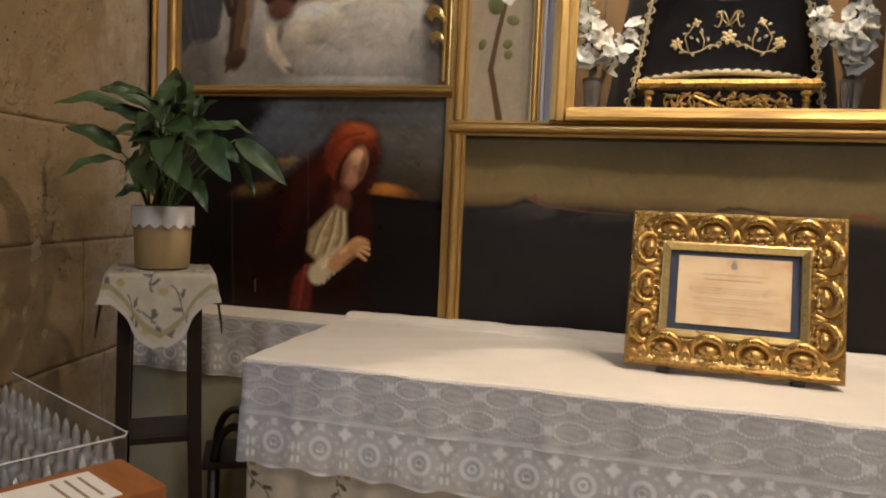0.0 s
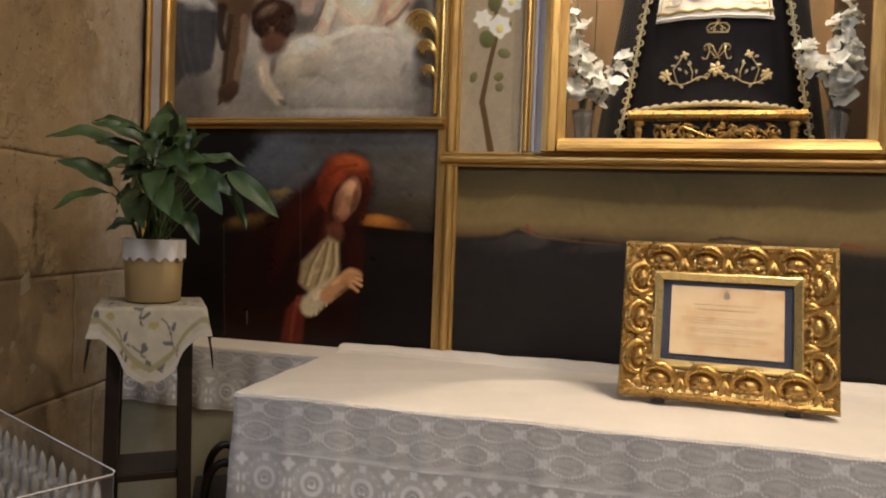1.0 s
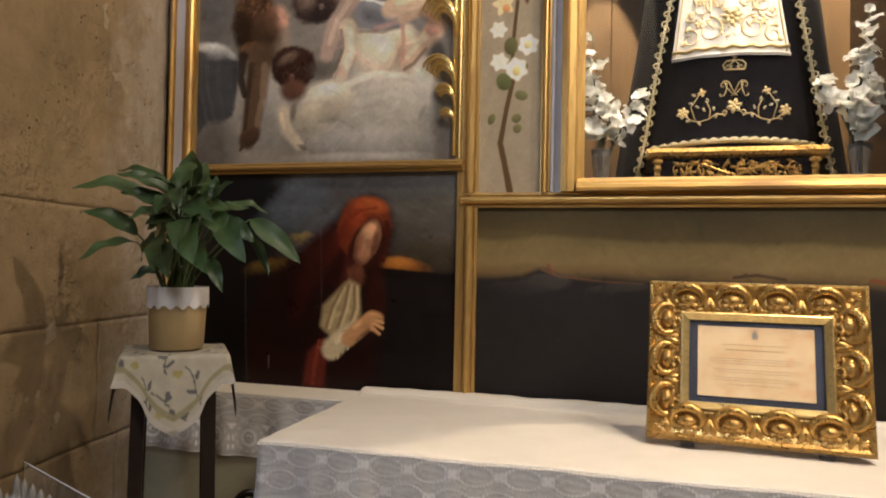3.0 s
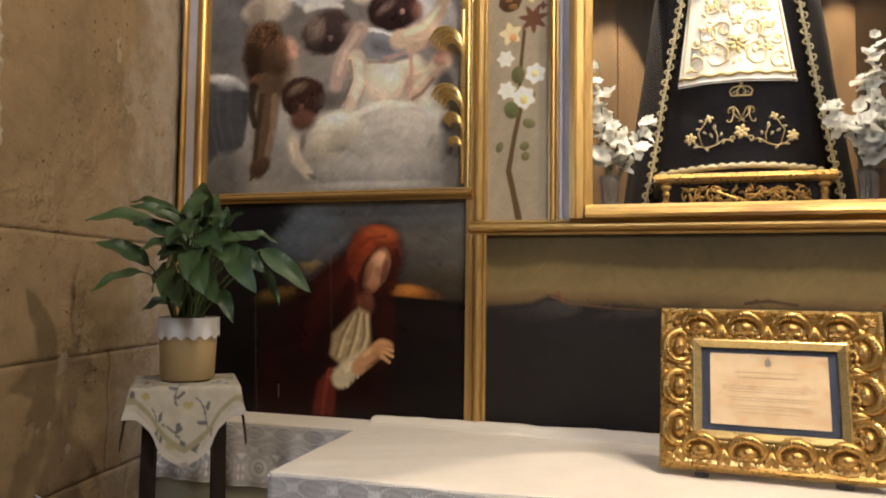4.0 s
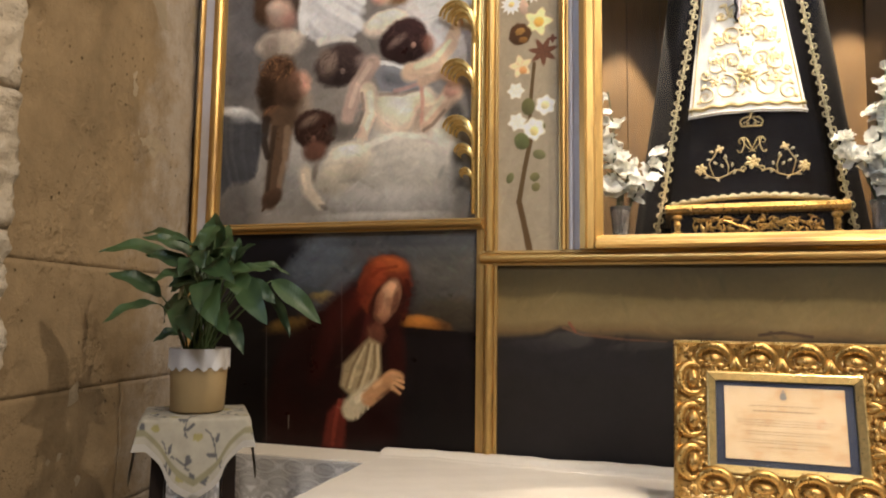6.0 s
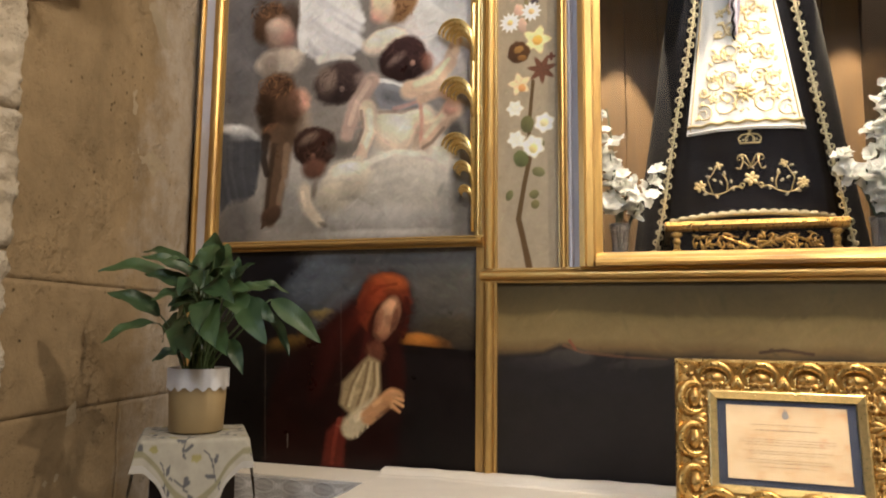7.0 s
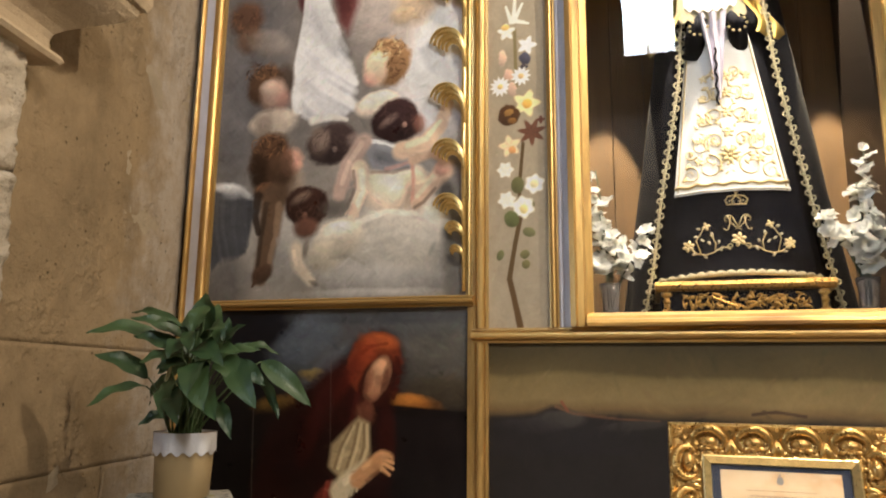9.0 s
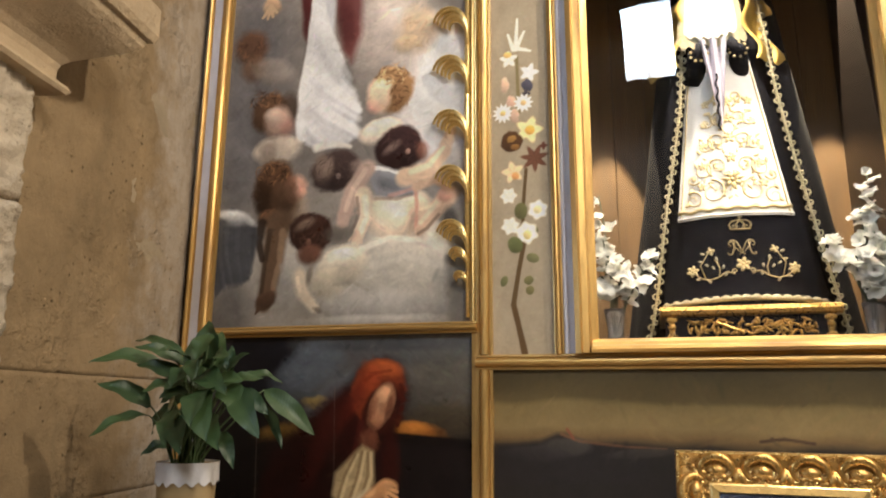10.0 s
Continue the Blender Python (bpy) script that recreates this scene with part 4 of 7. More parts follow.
lower.stroke([(-0.497, 1.343), (-0.514, 1.257), (-0.544, 1.167)], (0.0054, 0.0065), (116, 96, 70), 0.9, 0.7)
lower.stroke([(-0.485, 1.343), (-0.5, 1.257), (-0.53, 1.167)], (0.0053, 0.0063), (186, 168, 134), 0.9, 0.7)
lower.stroke([(-0.474, 1.339), (-0.472, 1.258), (-0.498, 1.177)], (0.0053, 0.0063), (116, 96, 70), 0.9, 0.7)
lower.stroke([(-0.462, 1.339), (-0.458, 1.259), (-0.484, 1.177)], (0.0054, 0.0064), (186, 168, 134), 0.9, 0.7)
lower.area([(-0.6, 1.147), (-0.58, 1.106), (-0.591, 0.953), (-0.681, 0.947), (-0.66, 1.076)], (98, 43, 34), 0.019, 0.9, 0.003)
lower.stroke([(-0.614, 1.125), (-0.631, 1.039), (-0.638, 0.964)], (0.0086, 0.0086), (126, 60, 46), 0.9, 0.7)
lower.stroke([(-0.466, 1.178), (-0.52, 1.142), (-0.561, 1.098)], (0.0357, 0.0399), (176, 162, 134), 0.5, 1)
lower.stroke([(-0.498, 1.168), (-0.543, 1.128)], (0.0107, 0.0107), (206, 194, 166), 0.9, 0.8)
lower.stroke([(-0.571, 1.106), (-0.575, 1.072)], (0.0084, 0.0034), (178, 164, 138), 0.8, 1)
lower.stroke([(-0.552, 1.094), (-0.556, 1.06)], (0.0084, 0.0034), (178, 164, 138), 0.8, 1)
lower.stroke([(-0.533, 1.099), (-0.537, 1.065)], (0.0084, 0.0034), (178, 164, 138), 0.8, 1)
lower.stroke([(-0.513, 1.121), (-0.517, 1.087)], (0.0084, 0.0034), (178, 164, 138), 0.8, 1)
lower.stroke([(-0.493, 1.135), (-0.496, 1.101)], (0.0084, 0.0034), (178, 164, 138), 0.8, 1)
lower.stroke([(-0.407, 1.214), (-0.457, 1.179), (-0.493, 1.143)], (0.0273, 0.0315), (172, 130, 94), 0.5, 1)
lower.stroke([(-0.416, 1.226), (-0.471, 1.186)], (0.0084, 0.0084), (200, 160, 120), 0.9, 0.8)
lower.stroke([(-0.406, 1.181), (-0.456, 1.141)], (0.0082, 0.0082), (112, 78, 54), 0.9, 0.7)
lower.blob(-0.4, 1.216, 0.045, 0.032, (176, 132, 94), 20, 0.4, 1, 0.06)
lower.stroke([(-0.398, 1.233), (-0.367, 1.228)], (0.0095, 0.0063), (184, 142, 104), 0.6, 1)
lower.stroke([(-0.398, 1.225), (-0.366, 1.22)], (0.0029, 0.0025), (92, 60, 40), 0.9, 0.8)
lower.stroke([(-0.394, 1.219), (-0.357, 1.207)], (0.0095, 0.0063), (184, 142, 104), 0.6, 1)
lower.stroke([(-0.393, 1.21), (-0.357, 1.199)], (0.0029, 0.0025), (92, 60, 40), 0.9, 0.8)
lower.stroke([(-0.393, 1.202), (-0.357, 1.187)], (0.0095, 0.0063), (184, 142, 104), 0.6, 1)
lower.stroke([(-0.393, 1.194), (-0.357, 1.178)], (0.0029, 0.0025), (92, 60, 40), 0.9, 0.8)
lower.stroke([(-0.397, 1.183), (-0.37, 1.165)], (0.0095, 0.0063), (184, 142, 104), 0.6, 1)
lower.stroke([(-0.397, 1.175), (-0.37, 1.157)], (0.0029, 0.0025), (92, 60, 40), 0.9, 0.8)
lower.stroke([(-0.942, 1.401), (-0.933, 1.133), (-0.924, 0.958)], (0.0018, 0.0018), (120, 110, 100), 0.9, 0.25)
lower.stroke([(-0.618, 1.58), (-0.613, 1.405), (-0.607, 1.233)], (0.0018, 0.0018), (130, 110, 100), 0.9, 0.22)
lower.stroke([(-0.83, 1.061), (-0.829, 1.011)], (0.0021, 0.0021), (150, 140, 130), 0.9, 0.4)
lower.loosen(0.002, 3).dabs(1000, 0.035, 0.010, 0.12).dabs(1400, 0.016, 0.005, 0.10)
lower.c = np.clip(1.4 * lower.c ** 1.13, 0, 0.85)
lower.mottle(3, 0.10).mottle(9, 0.06)
picture("panel_painting", "dark oil painting of a hooded red cloak at dusk", lower, M["painted"], M["dark_wood"])
centre = Canvas(0.0, 2.6, 0.945, 1.64, 0.004, (30, 26, 25))
# dark ground, olive band above it, then a darker strip along the top
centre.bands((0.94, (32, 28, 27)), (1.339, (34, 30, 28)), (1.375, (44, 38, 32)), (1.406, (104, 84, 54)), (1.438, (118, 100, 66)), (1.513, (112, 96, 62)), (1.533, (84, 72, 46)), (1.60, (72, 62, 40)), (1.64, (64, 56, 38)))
centre.area([(0.011, 1.379), (0.094, 1.384), (0.165, 1.394), (0.225, 1.425), (0.259, 1.424), (0.305, 1.398), (0.413, 1.381), (0.527, 1.371), (0.53, 1.268), (0.014, 1.246)], (34, 30, 30), 0.021, 0.95, 0.003)
centre.blob(0.256, 1.376, 0.080, 0.028, (62, 58, 54), 0, 0.4, 0.7, 0.2)
centre.blob(0.136, 1.352, 0.102, 0.025, (44, 40, 40), 0, 0.4, 0.7, 0.2)
centre.stroke([(0.239, 1.42), (0.286, 1.401), (0.311, 1.394)], (0.0050, 0.0030), (106, 76, 54), 0.7, 0.7, 0)
centre.stroke([(0.259, 1.436), (0.28, 1.405)], (0.0050, 0.0040), (120, 70, 50), 0.6, 0.9, 0)
centre.stroke([(0.315, 1.396), (0.451, 1.382), (0.583, 1.378)], (0.0049, 0.0029), (108, 74, 50), 0.8, 0.5, 0)
centre.blob(0.49, 1.36, 0.114, 0.015, (56, 52, 48), 5, 0.45, 0.6, 0.2)
centre.stroke([(0.871, 1.406), (0.94, 1.415), (1.025, 1.403)], (0.0053, 0.0053), (60, 44, 34), 0.7, 0.9, 0)
centre.stroke([(1.271, 1.407), (1.328, 1.398)], (0.0062, 0.0062), (120, 66, 40), 0.7, 0.9, 0)
centre.loosen(0.004, 4).dabs(500, 0.05, 0.010, 0.05)
centre.c = np.clip(centre.c * 1.3, 0, 0.9)
centre.mottle(1.5, 0.08).mottle(6, 0.05)
picture("panel_painting", "wide dark landscape painting with low hills, olive above and darker along the top", centre, M["painted_matt"], M["dark_wood"])


# ---- retable frames ----
def upright(name, x0, x1, z0, z1, depth, label, material=None, y=0.0):
    b = extrude([(u, v + y) for u, v in moulding(x0, x1, depth)], "z", z0, z1)
    ob = part(name, b, material or M["gold"])
    return tagged(ob, label, "moulding", kind="structure")


def level(name, z0, z1, x0, x1, depth, label, y=0.0, material=None):
    b = extrude([(v + y, u) for u, v in moulding(z0, z1, depth)], "x", x0, x1)
    ob = part(name, b, material or M["gold_level"])
    return tagged(ob, label, "moulding", kind="structure")


GILT = "gilded wooden moulding of the retable, worn in places"
upright("trim", -1.311, -1.282, 0.95, TOP, 0.026, GILT)
tagged(part("trim_white", box(-1.282, -1.240, -0.012, 0.02, 0.95, TOP, 0.003), M["white_paint"]), "flat lilac-white painted strip between gilded mouldings", "moulding", kind="structure")
upright("trim", -1.240, -1.183, 1.80, TOP, 0.030, GILT)
upright("trim", -0.083, -0.056, 1.81, TOP, 0.022, GILT, M["gold_pale"])
tagged(part("trim_white", box(-0.075, -0.056, -0.014, 0.02, 0.95, 1.776, 0.002), M["gold"]), "narrow gilded fillet beside the post", "moulding", kind="structure")
upright("trim_post", -0.056, 0.002, 0.95, 1.640, 0.032, "tall gilded wooden post between the paintings")
upright("trim_post", -0.056, 0.002, 1.692, TOP, 0.026, "tall gilded wooden post between the paintings")
level("trim_ledge", 1.774, 1.814, -1.19, -0.050, 0.050, "narrow gilded ledge between two paintings, knocked and worn")
level("trim_beam", 1.638, 1.692, -0.058, 2.6, 0.036, "long gilded beam under the glass case")
for a, b in ((0.226, 0.260), (1.446, 1.480)):
    upright("trim", a, b, 1.692, TOP, 0.030, GILT)
for a, b in ((0.260, 0.302), (1.404, 1.446)):
    o = box(a, b, -0.010, 0.02, 1.692, TOP, 0.002)
    box(a + 0.004, a + 0.016, -0.020, -0.008, 1.692, TOP, 0.004, o)
    tagged(part("trim_white", o, M["white_paint"]), "fluted lilac-white painted strip beside the case", "moulding", kind="structure")
upright("trim_post", 1.704, 1.762, 1.692, TOP, 0.026, "tall gilded wooden post between the paintings")

# ---- the glass case ----
CX0, CX1, CZ0 = 0.378, 1.328, 1.742
case_frame = thing("display_case", "glazed wooden display case with a wide gilded frame", "display case")
for a, b in ((0.302, CX0), (CX1, 1.404)):
    p = [(a, 0.02), (a, -0.052), (a + (b - a) * 0.25, -0.060), (a + (b - a) * 0.34, -0.046), (a + (b - a) * 0.62, -0.040), (a + (b - a) * 0.70, -0.020), (b, -0.004), (b, 0.02)]
    if a > 1:
        p = [(a + b - u, v) for u, v in p]
    part("stile", extrude(p, "z", 1.692, TOP), M["gold"], case_frame)
part("bottom_rail", extrude([(0.02, 1.6925), (-0.058, 1.6925), (-0.066, 1.703), (-0.060, 1.714), (-0.046, 1.718), (-0.042, 1.728), (-0.020, 1.736), (-0.006, CZ0), (0.02, CZ0)], "x", CX0 - 0.02, CX1 + 0.02), M["gold_level"], case_frame)
case_box = case_frame
rnd = random.Random(3)
x = 0.30
while x < 1.42:
    w = rnd.uniform(0.12, 0.17)
    part("plank", box(x, min(x + w, 1.42) - 0.002, 0.78, 0.80, 1.66, TOP, 0.003), M["wood_case"], case_box)
    x += w
part("backing", box(0.28, 1.44, 0.80, 0.83, 1.66, TOP), M["dark_wood"], case_box)
for a, b in ((0.303, 0.318), (1.402, 1.417)):
    part("side_panel", box(a, b, 0.021, 0.78, 1.70, TOP, 0.002), M["dark_wood"], case_box)
part("bottom_panel", box(0.318, 1.402, 0.021, 0.78, 1.712, CZ0 - 0.004, 0.002), M["dark_wood"], case_box)
part("top_panel", box(0.318, 1.402, 0.021, 0.78, TOP - 0.03, TOP, 0.002), M["wood_case"], case_box)
# baffle added above the view, blocks case light spilling onto the altar cloth
part("lamp_board", box(0.318, 1.402, 0.012, 0.028, 3.10, TOP - 0.031, 0.002), M["wood_case"], case_box, "unseen baffle added to keep the case lamps off the altar")
g = Nodes("clear_glass", 0.0)
g.set("Transmission Weight", 1.0)
g.set("IOR", 1.45)
glass = part("glass_pane", box(0.36, 1.346, 0.004, 0.008, 1.73, TOP - 0.03), g.mat, case_frame, "clear glass pane")
glass.visible_shadow = False

# ---- the side wall ----
wall_west = thing("wall_west", "golden limestone block wall with thin joints and old plaster", "wall", kind="structure")


def along(s, off=0.0):
    """The place s metres along the side wall from its corner, off metres out of it."""
    d = Vector((WALL1[0] - WALL0[0], WALL1[1] - WALL0[1])).normalized()
    return WALL0[0] + d.x * s - d.y * off, WALL0[1] + d.y * s + d.x * off


TURN = math.atan2(WALL1[1] - WALL0[1], WALL1[0] - WALL0[0])
SIDE = Matrix.Translation((*WALL0, 0)) @ Matrix.Rotation(TURN, 4, "Z")  # local x runs along the wall, local y into the room
part("core", box(-0.15, 1.45, -0.5, -0.006, 0, ROOM), M["mortar"], wall_west, m=SIDE)


def block(x0, x1, z0, z1, y, seed, rough=0.003, cell=0.05, edge=0.0025, back=-0.02, fine=4.0):
    """A dressed stone: an uneven face with worn, rounded edges."""
    nu, nv = max(3, int((x1 - x0) / cell)), max(3, int((z1 - z0) / cell))
    face = []
    o = bmesh.new()

    def at(u, v):
        px, pz = x0 + (x1 - x0) * u, z0 + (z1 - z0) * v
        d = min(u * (x1 - x0), (1 - u) * (x1 - x0), v * (z1 - z0), (1 - v) * (z1 - z0))
        wear = edge * max(0, 1 - d / (cell * 0.6)) * (1 + noise.noise((px * 9, pz * 9, seed)))
        return px, y - wear + rough * (0.6 * noise.fractal((px * fine, pz * fine, seed), 0.7, 2.1, 6) + 0.4 * noise.noise((px * 1.7, pz * 1.7, seed))), pz

    vs = [[o.verts.new(at(i / nu, j / nv)) for i in range(nu + 1)] for j in range(nv + 1)]
    for j in range(nv):
        for i in range(nu):
            o.faces.new((vs[j][i + 1], vs[j][i], vs[j + 1][i], vs[j + 1][i + 1]))
    ring = [vs[0][i] for i in range(nu + 1)] + [vs[j][nu] for j in range(1, nv + 1)] + [vs[nv][i] for i in range(nu - 1, -1, -1)] + [vs[j][0] for j in range(nv - 1, 0, -1)]
    low = [o.verts.new((p.co.x, back, p.co.z)) for p in ring]
    for k in range(len(ring)):
        o.faces.new((ring[k], ring[(k + 1) % len(ring)], low[(k + 1) % len(ring)], low[k]))
    bmesh.ops.recalc_face_normals(o, faces=o.faces[:])
    return o


COURSES = ((0.0, 0.40, (0.55, 1.1)), (0.40, 0.785, (0.30, 0.80)), (0.785, 1.205, (0.42,)), (1.205, 1.602, ()), (1.602, 3.8, ()))
for k, (z0, z1, cuts) in enumerate(COURSES):
    edges = (-0.02, *cuts, 1.30)
    for s0, s1 in zip(edges, edges[1:]):
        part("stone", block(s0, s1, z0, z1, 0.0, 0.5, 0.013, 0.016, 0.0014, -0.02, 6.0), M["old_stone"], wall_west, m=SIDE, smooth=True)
part("upper_masonry", box(-0.15, 1.45, -0.3, 0.0, 3.8, ROOM), M["mortar"], wall_west, m=SIDE)

# rough pilaster with its moulded impost
pilaster = thing("pilaster", "rough-hewn pale limestone pilaster with a moulded impost", "pilaster", kind="structure")
part("shaft_core", box(1.10, 1.45, -0.3, 0.045, 0, 2.46), M["mortar"], pilaster, m=SIDE)
z = 0.0
k = 0
while z < 2.40:
    h = (0.44, 0.36, 0.40, 0.47, 0.38)[k % 5]
    top = min(z + h, 2.44)
    part("stone", block(1.07 + 0.012 * (k % 2), 1.45, z + 0.003, top - 0.003, 0.075, 30 + k, 0.036, 0.012, 0.012, 0.0, 15.0), M["rough_stone"], pilaster, m=SIDE, smooth=True)
    z, k = top, k + 1


def impost(z, s0, out, outline):
    """A moulding that runs along the wall and returns at its end: an outline of reach and height, mitred at the corner."""
    o = bmesh.new()
    rows = []
    for reach, h in outline:
        r = out + reach
        rows.append([o.verts.new((1.50, r, z + h)), o.verts.new((s0 - reach, r, z + h)), o.verts.new((s0 - reach, -0.1, z + h))])
    for a, b in zip(rows, rows[1:]):
        for i in range(2):
            o.faces.new((a[i], a[i + 1], b[i + 1], b[i]))
    o.faces.new(rows[0][::-1])
    o.faces.new(rows[-1])
    bmesh.ops.subdivide_edges(o, edges=o.edges[:], cuts=3, use_grid_fill=True)
    for v in o.verts:
        v.co += 0.004 * Vector(noise.noise_vector(v.co * 7))
    bmesh.ops.recalc_face_normals(o, faces=o.faces[:])
    return o


part("lower_moulding", impost(2.40, 1.03, 0.09, [(0.0, 0.0), (0.022, 0.004), (0.03, 0.016), (0.022, 0.03), (0.0, 0.04), (0.0, 0.075)]), M["stone"], pilaster, m=SIDE)
cyma = [(0.0 + 0.17 * (0.5 - 0.5 * math.cos(math.pi * k / 8)) , 0.07 + 0.17 * k / 8) for k in range(9)]
part("upper_moulding", impost(2.40, 1.03, 0.09, cyma + [(0.185, 0.245), (0.195, 0.27), (0.195, 0.37), (0.10, 0.40)]), M["stone"], pilaster, m=SIDE)
part("pier", box(1.10, 1.45, -0.3, 0.07, 2.78, ROOM), M["mortar"], pilaster, m=SIDE)


# ---- cloths ----
def grid_mesh(name, p, values, material, closed=False):
    """A mesh from a grid of places (rows, columns, 3) with a value or a colour at each point."""
    me = bpy.data.meshes.new(name)
    nv, nu = p.shape[0] - 1, p.shape[1] - 1
    i = (np.arange(nv)[:, None] * (nu + 1) + np.arange(nu)).ravel()
    quads = np.stack([i, i + 1, i + nu + 2, i + nu + 1], 1)
    me.vertices.add(p.shape[0] * p.shape[1])
    me.vertices.foreach_set("co", p.reshape(-1, 3).ravel())
    me.loops.add(quads.size)
    me.loops.foreach_set("vertex_index", quads.ravel())
    me.polygons.add(len(quads))
    me.polygons.foreach_set("loop_start", np.arange(0, quads.size, 4))
    me.update(calc_edges=True)
    me.polygons.foreach_set("use_smooth", np.ones(len(quads), bool))
    for key, v in values.items():
        v = v.reshape(-1, v.shape[-1]) if v.ndim == 3 else np.repeat(v.reshape(-1, 1), 3, 1)
        a = me.attributes.new(key, "FLOAT_COLOR", "POINT")
        a.data.foreach_set("color", np.concatenate([v, np.ones((len(v), 1))], 1).ravel())
    me.materials.append(material)
    return me


def lace_material(name, thread, rough=0.85):
    """White thread over open net: the net lets the cloth behind show through."""
    n = Nodes(name, rough, 0, 0.2)
    density = n.attribute("thread").outputs["Color"]
    net = n.noise(420, 2, 0.5)
    n.set("Base Color", n.ramp(n.noise(6, 4, 0.6), (0.3, tuple(c * 0.86 for c in thread)), (0.7, thread)))
    clear = n.node("ShaderNodeBsdfTransparent")
    cover = n.math("ADD", density, n.math("MULTIPLY", n.math("SUBTRACT", net, 0.5), 0.5))
    blend = n.node("ShaderNodeMixShader", Fac=n.ramp(cover, (0.12, 0.0), (1.0, 0.95)))
    n.tree.links.new(clear.outputs[0], blend.inputs[1])
    n.tree.links.new(n.bsdf.outputs[0], blend.inputs[2])
    n.tree.links.new(blend.outputs[0], n.out.inputs["Surface"])
    return n.bump(net, 0.2, 0.001).mat


M["lace"] = lace_material("lace", (0.86, 0.85, 0.86))
M["underlay"] = plain("grey_beige_linen", (0.40, 0.37, 0.335), 0.95, 0, 0.12, 9, 0.2, 0.002)


def ring(d, r, w):
    return np.clip(1.4 - np.abs(d - r) / w, 0, 1)


def lace_upper(s, h):
    """Two rows of ovals with crossed leaves between them."""
    out = 0.50 + 0.07 * np.sin(s * 900) * np.sin(h * 900) + 0.10 * np.sin(s * 53 + 3 * np.sin(h * 90)) * np.sin(h * 160)
    for row, z in ((0, 0.034), (1, 0.096)):
        u = (s / 0.118 + 0.5 * row) % 1 - 0.5
        d = np.hypot(u * 0.118 / 0.046, (h - z) / 0.025)
        out = np.maximum(out, (0.88 + 0.08 * np.sin(s * 31 + 2)) * ring(d, 1.0, 0.16) * (0.80 + 0.20 * np.sin(s * 700)))
        out = np.maximum(out, 0.60 * ring(d, 1.35, 0.08))
        out = np.maximum(out, 0.60 * ring(d, 0.55, 0.22) * (0.85 + 0.15 * np.sin(h * 1400)))
        a = (np.abs(u) - 0.5) * 0.118
        b = h - z
        cross = np.hypot(a, b) / (0.0165 * (0.35 + 0.65 * np.abs(np.sin(2 * np.arctan2(b, a)))))
        out = np.maximum(out, np.clip(1.6 - cross, 0, 0.82))
    out = np.maximum(out, 0.85 * ring(h, 0.146, 0.004))
    return out


def lace_lower(s, h):
    """Round medallions, small flowers between them, and netting above."""
    out = 0.52 + 0.09 * np.sin(s * 2200 / 3.3) * np.sin(h * 2200 / 3.3)
    u = ((s / 0.138) % 1 - 0.5) * 0.138
    d = np.hypot(u, h - 0.082)
    out = np.where(d < 0.058, 0.60, out)
    out = np.maximum(out, 0.92 * ring(d, 0.027, 0.0095))
    out = np.maximum(out, 0.80 * ring(d, 0.050, 0.009) * (0.75 + 0.25 * np.sin(np.arctan2(h - 0.082, u) * 12)))
    out = np.maximum(out, ring(d, 0.010, 0.005))
    a = (np.abs(u) - 0.069)
    b = h - 0.036
    ang = np.arctan2(b, a)
    out = np.maximum(out, np.clip(1.6 - np.hypot(a, b) / (0.021 * (0.6 + 0.4 * np.abs(np.cos(2 * ang)))), 0, 0.98))
    b = h - 0.026
    out = np.maximum(out, np.clip(1.5 - np.hypot(u, b) / (0.016 * (0.6 + 0.4 * np.abs(np.sin(2 * np.arctan2(b, u))))), 0, 0.9))
    for lift, size in ((0.085, 0.016), (0.118, 0.013)):
        b = h - lift
        out = np.maximum(out, np.clip(1.5 - np.hypot((np.abs(a) - 0.008) / 0.006, b / size), 0, 0.9))
    out = out * np.where((d < 0.016) & (np.sin(u * 900) * np.sin((h - 0.082) * 900) > 0.2), 0.45, 1.0)
    return np.maximum(out, np.clip(1 - (0.150 - h) / 0.010, 0, 1))


rng = np.random.default_rng(4)


def waves(s, *parts):
    return sum(a * np.sin(s * k + p) for a, k, p in parts)


def round_corner(s, left):
    """The outline of the cloths seen from above: back along the short side, round the corner, then along the front."""
    r = 0.02
    side = left - r
    arc = r * math.pi / 2
    t = np.clip((s - side) / arc, 0, 1) * math.pi / 2
    x = np.where(s < side, AX0, np.where(s < side + arc, AX0 + r - r * np.cos(t), AX0 + r + (s - side - arc)))
    y = np.where(s < side, AY0 + left - s, np.where(s < side + arc, AY0 + r - r * np.sin(t), AY0))
    nx = np.where(s < side, -1.0, np.where(s < side + arc, -np.cos(t), 0.0))
    ny = np.where(s < side, 0.0, np.where(s < side + arc, -np.sin(t), -1.0))
    return x, y, nx, ny


def valance(name, z, height, pattern, out, parent, step=0.0035, length=3.0, scallop=0.0, label=""):
    """A strip of lace that hangs round the table's short side and front, in shallow folds."""
    nu, nv = int(length / step), int(height / step)
    s, h = np.meshgrid(np.linspace(0, length, nu + 1), np.linspace(0, 1, nv + 1))
    hh = h * (height + scallop * np.cos(s / 0.138 * 2 * math.pi + math.pi))
    x, y, nx, ny = round_corner(s, 0.52)
    push = out + hh * 0.06 + hh / height * waves(s, (0.005, 19, 0.3), (0.003, 47, 1.0), (0.002, 83, 2.0))
    p = np.stack([x + nx * push, y + ny * push, z - hh + 0.002 * np.sin(s * 11)], -1)
    return part(name, grid_mesh(name, p, {"thread": pattern(s, hh)}, M["lace"]), M["lace"], parent, label)


